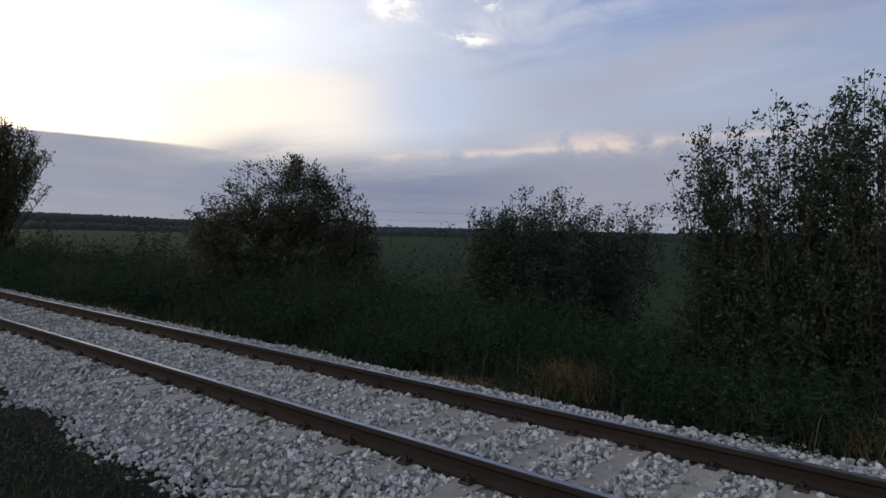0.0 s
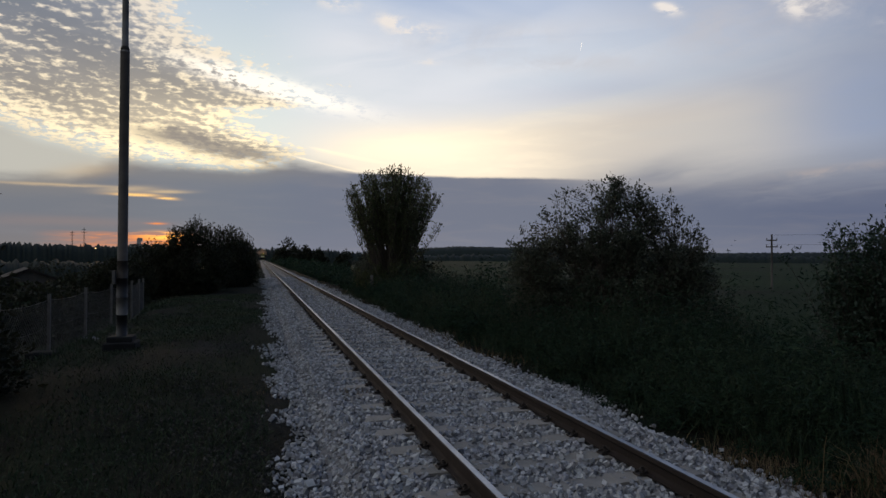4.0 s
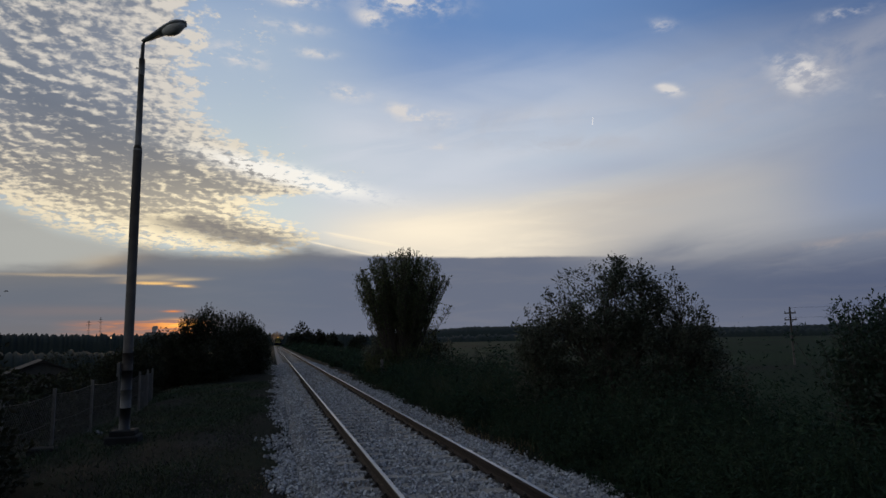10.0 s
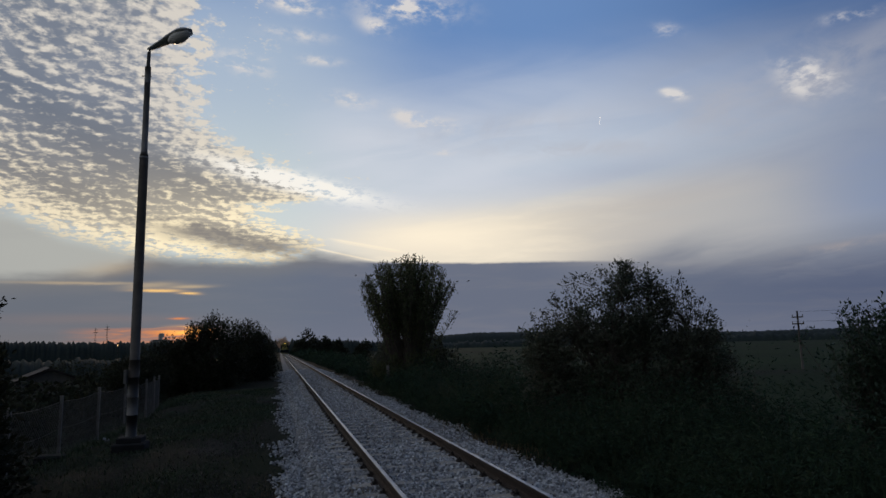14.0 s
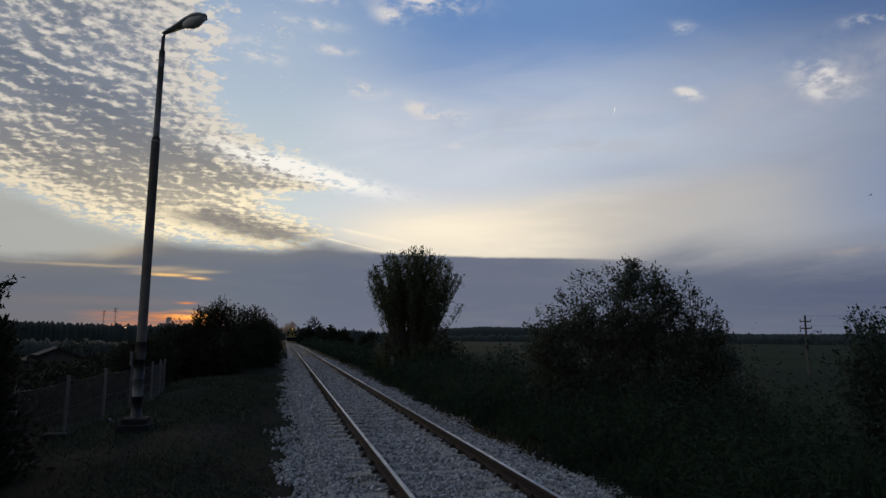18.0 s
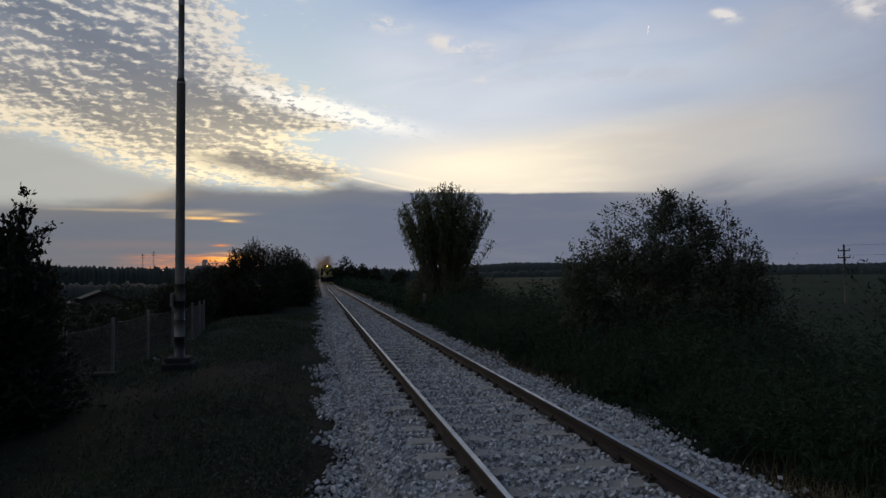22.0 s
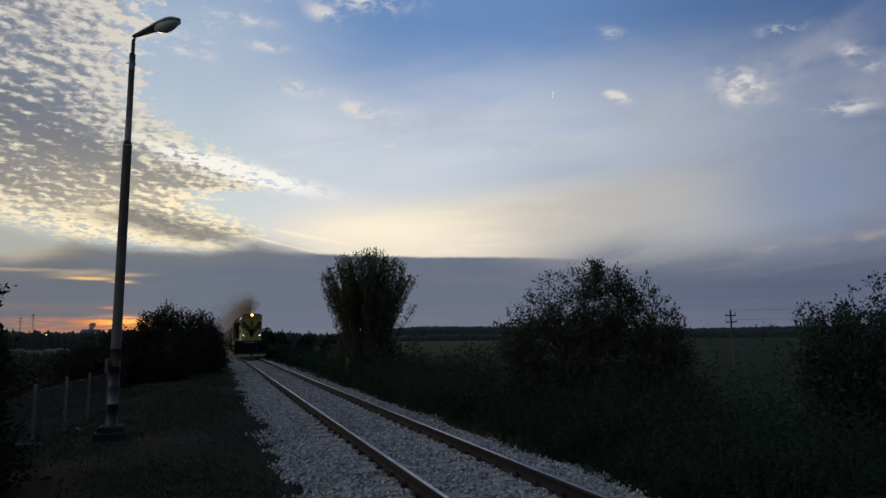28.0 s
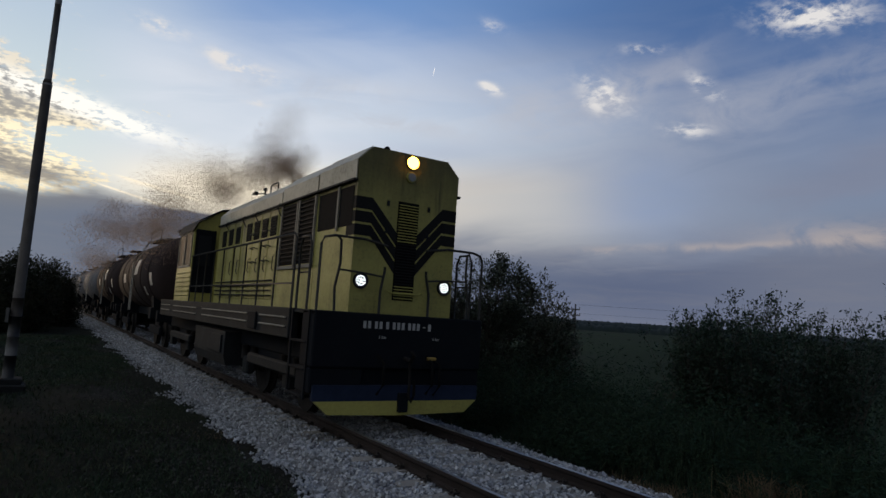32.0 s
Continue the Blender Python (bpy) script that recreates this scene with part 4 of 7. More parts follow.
twigs = np.r_[lobe(240, 0.1, 0.25, 2.2, 1.3, 1.3, 0.18, -0.9), lobe(120, -1.5, 0.0, 1.2, 1.0, 1.1, 0.18, -0.9)]
woody("elder_bush", "tangle of thin brown twigs with few leaves under the elder", (EL_X, EL_Y - 0.1, -1.2), twigs, 26, 0.085, M_LEAF_B, rng, 16, 0.12, 0.3, 0.02, 0.008, 0.5, category="bush")
# low thicket of upright shoots
low_shoots = []
for x, y, z, w in ((6.45, 7.5, 2.15, 0.40), (6.8, 7.4, 2.40, 0.45), (7.4, 7.3, 2.1, 0.6), (8.1, 7.2, 2.25, 0.5), (8.75, 7.5, 2.85, 0.35), (9.2, 6.6, 2.3, 0.6), (9.4, 5.9, 2.4, 0.5), (10.0, 6.4, 1.9, 0.6), (6.1, 7.5, 1.8, 0.3), (7.8, 7.8, 1.7, 1.2), (6.9, 7.2, 1.2, 0.8), (8.8, 6.6, 1.3, 0.9), (7.8, 7.0, 1.0, 1.2)):
    for k in range(19):
        px, py, drop = x + rng.normal(0, w * 0.55), y + rng.normal(0, 0.5), abs(rng.normal(0, 0.45))
        fx, fy = px * 0.55 + 7.9 * 0.45 + rng.normal(0, 0.2), py * 0.6 + 7.1 * 0.4
        low_shoots.append(((fx, fy, float(ground_z(fx, fy)) - 0.05), (px, py, z - drop)))
shooty("thorn_bush", "dark green bush with upright leafy shoots", low_shoots, 0.074, M_LEAF_D, rng, 400, 18, 0.6, 0.075, 0.016, 0.08, 0.48, 0.15, category="bush")
# tall thicket close to the line
for cx, cy, top_z, w, depth_w in ((4.35, 2.45, 3.0, 0.45, 0.5), (4.3, 1.65, 3.2, 0.5, 0.6), (4.25, 0.75, 3.45, 0.55, 0.7), (4.4, -0.2, 3.5, 0.6, 0.8), (4.7, -1.5, 3.6, 0.9, 0.9), (4.4, -3.2, 3.6, 1.0, 0.9)):
    tree = []
    for k in range(64):
        lean = rng.uniform(-1, 1, 2)
        drop = rng.uniform(0, 0.75) if k < 20 else rng.uniform(0.5, 3.0)
        grow = 1.0 if k < 20 else 1.2
        px, py = cx - 0.1 + lean[0] * depth_w * grow, cy + lean[1] * w * grow + (0.25 if cy > 2 else 0.0) * rng.random()
        fx, fy = cx + lean[0] * 0.25, cy + lean[1] * w * 0.4
        tree.append(((fx, fy, float(ground_z(fx, fy)) - 0.05), (px, py, top_z - drop + 0.1)))
    shooty("young_tree", "tall young tree with slender leafy shoots near the track", tree, 0.062, M_LEAF_D, rng, 430, 18, 0.55, 0.055, 0.015, 0.10, 0.48, 0.2, up=0.75)["group"] = "thicket by the line"
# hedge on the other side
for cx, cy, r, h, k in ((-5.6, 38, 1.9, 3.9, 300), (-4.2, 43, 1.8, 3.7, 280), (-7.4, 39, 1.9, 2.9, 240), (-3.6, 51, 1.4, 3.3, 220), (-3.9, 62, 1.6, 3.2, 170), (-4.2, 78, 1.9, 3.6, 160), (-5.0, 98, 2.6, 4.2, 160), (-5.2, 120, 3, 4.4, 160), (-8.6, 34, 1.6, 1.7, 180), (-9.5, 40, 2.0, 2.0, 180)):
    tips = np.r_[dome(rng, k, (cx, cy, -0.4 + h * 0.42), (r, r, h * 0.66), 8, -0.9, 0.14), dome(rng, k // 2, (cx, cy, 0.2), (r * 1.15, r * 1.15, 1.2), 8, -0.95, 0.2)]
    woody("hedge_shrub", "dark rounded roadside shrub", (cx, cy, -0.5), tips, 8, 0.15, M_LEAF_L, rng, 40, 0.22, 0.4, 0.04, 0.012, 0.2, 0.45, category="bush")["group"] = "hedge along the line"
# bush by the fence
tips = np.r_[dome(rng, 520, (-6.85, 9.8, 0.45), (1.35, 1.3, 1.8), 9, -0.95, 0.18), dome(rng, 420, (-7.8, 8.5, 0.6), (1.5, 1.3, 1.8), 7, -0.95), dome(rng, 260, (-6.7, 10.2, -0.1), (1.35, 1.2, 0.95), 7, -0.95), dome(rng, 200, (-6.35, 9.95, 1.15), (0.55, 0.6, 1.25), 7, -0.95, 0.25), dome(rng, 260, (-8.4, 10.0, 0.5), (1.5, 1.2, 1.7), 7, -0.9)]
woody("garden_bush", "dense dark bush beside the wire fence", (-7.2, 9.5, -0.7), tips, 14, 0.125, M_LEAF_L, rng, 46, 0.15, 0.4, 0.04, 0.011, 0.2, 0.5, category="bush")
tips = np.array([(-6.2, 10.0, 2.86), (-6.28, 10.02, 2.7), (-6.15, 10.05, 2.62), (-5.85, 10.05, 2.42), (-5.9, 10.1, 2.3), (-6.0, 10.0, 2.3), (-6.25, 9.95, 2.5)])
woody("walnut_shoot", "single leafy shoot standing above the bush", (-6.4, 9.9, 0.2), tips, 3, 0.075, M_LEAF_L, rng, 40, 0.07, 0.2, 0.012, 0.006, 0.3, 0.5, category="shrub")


# weeds along the right of the line: rounded clumps of fine arching stems
def mounds(rng, n, xr, yr, height, leaf, stems, per, slim=0.2, size=1.0):
    acc = Acc()
    x, y = rng.uniform(*xr, n), rng.uniform(*yr, n)
    z = ground_z(x, y)
    h = height(x, y) * rng.uniform(0.55, 1.15, n)
    r = np.clip(h * rng.uniform(0.55, 0.85, n), 0.15, 1.3) * size
    a = rng.uniform(0, 2 * np.pi, (n, stems))
    q = np.sqrt(rng.uniform(0, 1, (n, stems)))
    tip = np.stack([x[:, None] + np.cos(a) * q * r[:, None], y[:, None] + np.sin(a) * q * r[:, None], z[:, None] + h[:, None] * np.sqrt(np.clip(1.05 - q ** 2 * 0.9, 0, 1)) * rng.uniform(0.75, 1.08, (n, stems))], -1)
    foot = np.stack([x[:, None] + np.cos(a) * q * r[:, None] * 0.3, y[:, None] + np.sin(a) * q * r[:, None] * 0.3, z[:, None] + 0 * a], -1)
    out = np.stack([np.cos(a), np.sin(a), -0.35 + 0 * a], -1)
    t = rng.uniform(0.25, 1.0, (n, stems, per))[..., None]
    at = foot[:, :, None] * (1 - t) + tip[:, :, None] * t
    at[..., 2] += (np.sin(np.pi * t[..., 0]) * 0.10 * h[:, None, None])
    way = out[:, :, None] * 0.8 + rng.normal(0, 0.55, at.shape) + (0, 0, 0.15)
    k = n * stems * per
    acc.add(*leaves(rng, at.reshape(-1, 3) + rng.normal(0, 0.025, (k, 3)), way.reshape(-1, 3), rng.uniform(0.5, 1.3, k) * leaf, slim))
    return acc


def tall(x, y):
    return np.interp(x, [2.25, 2.6, 3.2, 4.5, 6.0, 8.0, 10.0], [0.20, 0.60, 1.15, 1.60, 1.90, 2.1, 2.0]) * (1 - 0.85 * np.exp(-((x - 2.45) / 0.4) ** 2 - ((y - 4.2) / 0.75) ** 2)) * (1 + 0.22 * np.sin(y * 0.9) * np.sin(y * 0.31 + x)) * np.interp(y, [-6, 3, 8.5, 10.5, 40], [0.9, 0.95, 1.05, 1.3, 1.15])


garden_scrub = thing("garden_scrub", "overgrown dark scrub below the fence", "scrub", kind="stuff")
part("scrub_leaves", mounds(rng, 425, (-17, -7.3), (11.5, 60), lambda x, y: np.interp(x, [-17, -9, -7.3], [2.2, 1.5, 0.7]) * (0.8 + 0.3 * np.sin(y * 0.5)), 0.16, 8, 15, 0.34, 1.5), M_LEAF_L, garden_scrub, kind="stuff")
weed_belt = thing("weed_belt", "rank green weeds and scrub on the bank", "weeds", kind="stuff")
part("near_weeds", mounds(rng, 680, (2.5, 8.5), (-5, 13), tall, 0.092, 24, 14, 0.22), M_WEED, weed_belt, kind="stuff")
part("verge_weeds", mounds(rng, 420, (2.2, 3.4), (-4, 24), lambda x, y: tall(x, y) * 0.7, 0.06, 11, 11, 0.25), M_WEED, weed_belt, kind="stuff")
part("mid_weeds", mounds(rng, 340, (2.6, 9.0), (13, 34), tall, 0.14, 20, 12, 0.26), M_WEED, weed_belt, kind="stuff")
part("far_weeds", mounds(rng, 520, (2.7, 9.5), (34, 110), tall, 0.24, 14, 10, 0.3), M_WEED, weed_belt, kind="stuff")
part("far_scrub", mounds(rng, 260, (3.0, 9), (110, 330), lambda x, y: tall(x, y) * 1.25, 0.7, 8, 8, 0.4), M_WEED, weed_belt, kind="stuff")
part("slope_scrub", mounds(rng, 520, (8.5, 17), (-6, 44), lambda x, y: np.interp(x, [8.5, 17], [1.6, 0.9]) * np.interp(y, [8, 11], [0.9, 1.35]), 0.17, 16, 10, 0.3, 1.3), M_WEED, weed_belt, kind="stuff")


def blades(rng, x, y, length, width, lean=0.5):
    """Arched grass blades, four triangles each."""
    n = len(x)
    a = np.stack([x, y, ground_z(x, y) - 0.01], -1)
    d = rng.normal(0, lean, (n, 3))
    d[:, 2] = 1
    d /= np.linalg.norm(d, axis=1)[:, None]
    s = np.cross(d, (0, 0, 1.0)) + rng.normal(0, 0.2, (n, 3))
    s /= np.linalg.norm(s, axis=1)[:, None]
    L, w = length[:, None], width[:, None]
    out = d * (1, 1, 0)
    mid, tip = a + d * L * 0.6, a + d * L * 0.95 + out * L * 0.45 - np.array((0, 0, 0.12)) * L
    v = np.stack([a - s * w, a + s * w, mid + s * w * 0.8, mid - s * w * 0.8, tip], 1)
    f = np.array([(0, 1, 2), (0, 2, 3), (3, 2, 4)])[None] + (np.arange(n) * 5)[:, None, None]
    return v.reshape(-1, 3), f.reshape(-1, 3)


grass = thing("bank_grass", "thin short grass and dry stalks on the bank", "grass", kind="stuff")
n = 70000
x, y = -2.2 - np.abs(rng.normal(0, 2.6, n)), rng.uniform(1.5, 34, n)
patchy = np.sin(x * 1.7 + 2) * np.sin(y * 0.8) + np.sin(x * 0.6 - y * 0.45) + rng.normal(0, 0.6, n)
keep = (x > -9) & (patchy > -0.5 + np.clip((x + 3.2), 0, 2) * 1.1)
x, y = x[keep], y[keep]
part("short_grass", Acc().add(*blades(rng, x, y, rng.uniform(0.03, 0.12, len(x)) * np.where(x < -6, 2.0, 1), rng.uniform(0.002, 0.004, len(x)) + 0.0004 * y)), M_GRASS, grass, kind="stuff")
n = 5200
x = np.where(rng.random(n) < 0.75, rng.normal(2.55, 0.22, n), rng.uniform(2.4, 6, n))
y = rng.uniform(-4, 36, n)
part("long_grass", Acc().add(*blades(rng, x, y, rng.uniform(0.25, 0.75, n) * np.interp(x, [2.2, 3.2], [0.6, 1.3]), rng.uniform(0.003, 0.007, n), 0.35)), M_GRASS, grass, kind="stuff")
n = 9000
x, y = 2.6 + np.abs(rng.normal(0, 1.6, n)), rng.uniform(-4, 26, n)
part("tall_grass", Acc().add(*blades(rng, x, y, tall(x, y) * rng.uniform(0.6, 1.15, n), rng.uniform(0.003, 0.007, n), 0.22)), M_GRASS, grass, "long arching grass among the weeds", kind="stuff")
# dry clumps by the line
dx_, dy_, ll = [], [], []
for cx, cy, k, s, h in ((2.72, 3.8, 700, 0.15, 0.66), (2.25, 4.6, 900, 0.28, 0.16), (2.2, 5.4, 300, 0.2, 0.12), (2.6, 0.6, 360, 0.22, 0.55), (2.5, -0.2, 200, 0.2, 0.45), (2.35, 11.5, 300, 0.5, 0.3), (2.4, 14.5, 260, 0.8, 0.35), (-1.17, 8.34, 160, 0.14, 0.10), (-2.1, 9.3, 160, 0.22, 0.08)):
    dx_.append(rng.normal(cx, s, k)), dy_.append(rng.normal(cy, s * 1.5, k)), ll.append(rng.uniform(0.4, 1.1, k) * h)
dx_, dy_, ll = (np.concatenate(q) for q in (dx_, dy_, ll))
v, f = blades(rng, dx_, dy_, ll, rng.uniform(0.002, 0.005, len(dx_)), 0.4)
on_bed = np.repeat(np.maximum(0, np.where(np.abs(dx_) < 2.0, bed_height(dx_) - ground_z(dx_, dy_), 0)), 5)
v[:, 2] += on_bed
part("dry_clumps", Acc().add(v, f), M_DRY, grass, "dry straw-brown stalks", kind="stuff")

# ---- distance ----
def polar(az, dist, z=0.0):
    return np.array((math.sin(radians(az)) * dist, math.cos(radians(az)) * dist, z))


def ridge(name, label, az0, az1, dist, heights, base=-4.0, jag=2.0, deep=300.0, step_deg=0.11):
    """A wooded rise: a strip of crowns along an arc, uneven on top."""
    az = np.arange(az0, az1, step_deg)
    h = np.interp(az, [p[0] for p in heights], [p[1] for p in heights])
    crown = h + np.array([noise.noise((a * 5.1, 0, dist * 0.01)) * jag + noise.noise((a * 19.0, 3, dist * 0.01)) * jag * 0.7 for a in az])
    rows = []
    for d, k in ((0, 0.0), (0.04, 0.55), (0.12, 0.85), (0.3, 1.0), (1.0, 0.9)):
        ring = np.stack([np.sin(np.radians(az)) * (dist + d * deep), np.cos(np.radians(az)) * (dist + d * deep), base + (crown - base) * k], -1)
        ring[:, 2] += np.array([noise.noise((a * 11, d * 9, 1)) * jag * 0.5 for a in az]) * (k > 0)
        rows.append(ring)
    v = np.stack(rows, 1)
    m = len(rows)
    i, j = np.meshgrid(np.arange(len(az) - 1), np.arange(m - 1), indexing="ij")
    q = i * m + j
    return tagged(part(name, Acc().add(v, np.stack([q, q + m, q + m + 1, q + 1], -1).reshape(-1, 4)), M_FAR_LEAF, smooth=True), label, "hill", kind="structure")


ridge("wooded_ridge", "long low wooded ridge on the horizon", 8, 112, 2300, [(8, 18), (14, 42), (17, 50), (23, 47), (30, 36), (39, 27), (48, 30), (60, 27), (70, 25), (85, 40), (112, 40)], jag=5.0, deep=900)
ridge("near_woods", "dark belt of trees beyond the fields", 10, 110, 1150, [(10, 6), (20, 9), (30, 6), (40, 9), (55, 7), (70, 8), (110, 8)], jag=3.5, deep=200)
ridge("valley_trees", "line of dark trees across the valley", -75, 9, 520, [(-75, 12), (-30, 12), (-20, 11.5), (-12, 9.5), (-6, 11), (-2, 9), (4, 9), (9, 6)], jag=2.6, deep=120, step_deg=0.07)
ridge("valley_trees_near", "nearer belt of dark gardens and trees", -80, -6, 150, [(-80, 1.5), (-40, 1.2), (-25, 1.0), (-14, 0.2), (-6, -0.2)], jag=0.9, deep=60, step_deg=0.12)


def crown_clump(acc, rng, c, r, n, leaf):
    tips = dome(rng, n, c, r, 7, -0.95, 0.25)
    acc.add(*leaves(rng, tips, rng.normal(size=(n, 3)), rng.uniform(0.6, 1.3, n) * leaf, 0.6))


rng = np.random.default_rng(33)
# single trees far along the line and in the fields
for az, dist, w, h, g in ((1.75, 235, 3.4, 8.6, ""), (3.6, 250, 2.2, 6.2, ""), (4.6, 262, 2.0, 5.4, ""), (2.6, 245, 2.2, 5.0, ""), (6.5, 250, 3, 4.5, ""), (8.5, 230, 3, 4.0, ""), (11, 160, 2.2, 3.8, ""), (9.2, 120, 1.8, 3.6, ""), (12.5, 95, 1.6, 3.2, "")):
    p = polar(az, dist)
    ob = thing("field_tree", "low dark hedgerow tree in the fields" if g else "dark round tree beside the distant track", "tree", group="trees in the fields" if g else "trees down the line")
    z0 = float(ground_z(p[0], p[1]))
    part("trunk", Acc().tube([(p[0], p[1], z0 - 0.2), (p[0], p[1], z0 + (h - z0) * 0.5)], 0.22, 0.1, 6), M_BARK, ob)
    a = Acc()
    for q in range(5):
        c = (p[0] + rng.normal(0, w * (1.1 if g and q else 0.45)), p[1] + rng.normal(0, w * 0.45), z0 + (h - z0) * (0.50 if q == 0 else rng.uniform(0.2, 0.45)))
        crown_clump(a, rng, c, (w * 0.8, w * 0.8, (h - z0) * (0.5 if q == 0 else 0.35)), 420, 0.018 * dist ** 0.7)
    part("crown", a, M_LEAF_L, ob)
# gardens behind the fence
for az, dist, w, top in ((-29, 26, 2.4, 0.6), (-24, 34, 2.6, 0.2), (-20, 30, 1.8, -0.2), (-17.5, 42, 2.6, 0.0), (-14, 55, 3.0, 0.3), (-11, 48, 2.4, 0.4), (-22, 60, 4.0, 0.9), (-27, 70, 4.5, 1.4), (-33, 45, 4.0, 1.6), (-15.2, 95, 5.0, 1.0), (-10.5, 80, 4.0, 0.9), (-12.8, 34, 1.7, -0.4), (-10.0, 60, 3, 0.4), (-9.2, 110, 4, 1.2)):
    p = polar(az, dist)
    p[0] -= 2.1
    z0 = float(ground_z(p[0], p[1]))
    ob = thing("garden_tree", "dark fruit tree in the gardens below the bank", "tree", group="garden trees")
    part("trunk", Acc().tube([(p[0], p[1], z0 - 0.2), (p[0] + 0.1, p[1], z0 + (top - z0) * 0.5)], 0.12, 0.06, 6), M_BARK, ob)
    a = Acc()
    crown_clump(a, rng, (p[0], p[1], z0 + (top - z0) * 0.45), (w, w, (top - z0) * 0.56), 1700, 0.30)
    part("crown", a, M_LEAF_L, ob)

# house with a pale gable
M_PLASTER = material("house_plaster", (0.10, 0.095, 0.088), (0.08, 0.075, 0.07), 1.5, 0.9, bump=0.2, fine=20)
M_TILES = material("roof_tiles", (0.028, 0.020, 0.018), (0.020, 0.016, 0.015), 2, 0.95, bump=0.5, fine=12)
M_DARKWIN = material("window_dark", (0.012, 0.014, 0.017), (0.018, 0.02, 0.022), 2, 0.12, bump=0, fine=5)
p = polar(-16.9, 78)
house = thing("house", "small low house with a pale gable and dark tiled roof", "house", at=pose(p[0] - 2.1, p[1], -3.0, 0, 0, 20))
part("wall", Acc().prism([(-3.0, 0), (3.0, 0), (3.0, 1.9), (0, 3.1), (-3.0, 1.9)], 1, 0, 8), M_PLASTER, house)
part("roof", Acc().prism([(-3.4, 1.75), (0, 3.15), (3.4, 1.75), (3.4, 1.95), (0, 3.38), (-3.4, 1.95)], 1, -0.4, 8.4), M_TILES, house)
for x in (-1.5, 1.5):
    w = part("window", Acc().box(x - 0.5, x + 0.5, -0.03, 0.02, 0.8, 1.8, 0.01), M_DARKWIN, house)
    part("window_frame", Acc().box(x - 0.04, x + 0.04, -0.06, -0.02, 0.8, 1.8).box(x - 0.55, x + 0.55, -0.07, -0.02, 0.74, 0.80), M_PLASTER, w)

# silo and lattice masts on the skyline
M_SILO = material("silo_metal", (0.45, 0.45, 0.45), (0.36, 0.36, 0.37), 0.4, 0.6, 0.3, bump=0.2, fine=4)
p = polar(-9.0, 800)
silo = thing("grain_silo", "pale grain silos with an elevator tower on the skyline", "silo", at=pose(p[0] - 2.1, p[1], -3.0))
for q, (x, r, h) in enumerate(((-9, 5, 16), (0, 5, 16))):
    part("bin", Acc().tube([(x, 0, 0), (x, 0, h), (x, 0, h + 0.1), (x, 0, h + 3.0)], r, r, 20).tube([(x, 0, h), (x, 0, h + 3)], r, 0.5, 20), M_SILO, silo)
part("tower", Acc().box(-6.5, -2.5, -2, 2, 0, 25, 0.1).box(-5.5, -1.0, -2.2, 2.2, 22, 26, 0.1), M_SILO, silo)
for az, h in ((-13.3, 40), (-14.1, 36), (-7.9, 26)):
    p = polar(az, 900)
    mast = thing("lattice_mast", "thin lattice mast far on the skyline", "mast", group="skyline masts", at=pose(p[0], p[1], -3.0))
    for x, y in ((-0.7, -0.7), (0.7, -0.7), (0.7, 0.7), (-0.7, 0.7)):
        part("leg", Acc().tube([(x * 1.6, y * 1.6, 0), (x * 0.4, y * 0.4, h)], 0.10, 0.08, 4), M_CLIP, mast)
    part("cross_arm", Acc().box(-3, 3, -0.15, 0.15, h * 0.85, h * 0.86).box(-2.2, 2.2, -0.15, 0.15, h * 0.93, h * 0.94), M_CLIP, mast)
# tiny lamp among the far trees
p = polar(-12.4, 300)
lampf = thing("distant_lamp", "small warm light among the far trees", "lamp", at=pose(p[0] - 2.1, p[1], 0))
zb = float(ground_z(p[0], p[1]))
part("post", Acc().tube([(0, 0, zb), (0, 0, 4.9)], 0.08, 0.06, 6), M_CLIP, lampf)
part("bulb", Acc().add(ICO_V * 0.20 + (0, 0, 5.0), ICO_F), glowing("far_lamp", (1.0, 0.55, 0.25), 3.0), lampf)

# telegraph pole in the field
M_POLE = material("pole_wood", (0.085, 0.075, 0.066), (0.06, 0.054, 0.05), 3, 0.9, bump=0.4, fine=25)
zb = float(ground_z(72.5, 80.4))
pole = thing("telegraph_pole", "wooden telegraph pole with cross-arms in the field", "pole", at=pose(72.5, 80.4, 0, 0, 0, -45))
part("post", Acc().tube([(0, 0, zb - 0.3), (0, 0, 5.5)], 0.17, 0.12, 8), M_POLE, pole)
for z, w in ((4.6, 0.75), (3.6, 0.8)):
    arm = part("cross_arm", Acc().box(-w, w, -0.09, 0.09, z - 0.09, z + 0.09, 0.01), M_POLE, pole)
    for x in (-w * 0.9, w * 0.9):
        part("insulator", Acc().tube([(x, 0, z + 0.08), (x, 0, z + 0.38)], 0.07, 0.05, 6), M_PLASTER, arm)
part("wire", Acc().tube([(0.3, 0, 5.4), (14, -6, 5.1), (40, -16, 5.0), (90, -36, 5.6)], 0.014, sides=4), M_CLIP, pole)
part("wire", Acc().tube([(-0.68, 0, 3.95), (14, -8, 3.7), (40, -20, 3.6), (90, -40, 4.2)], 0.012, sides=4), M_CLIP, pole)

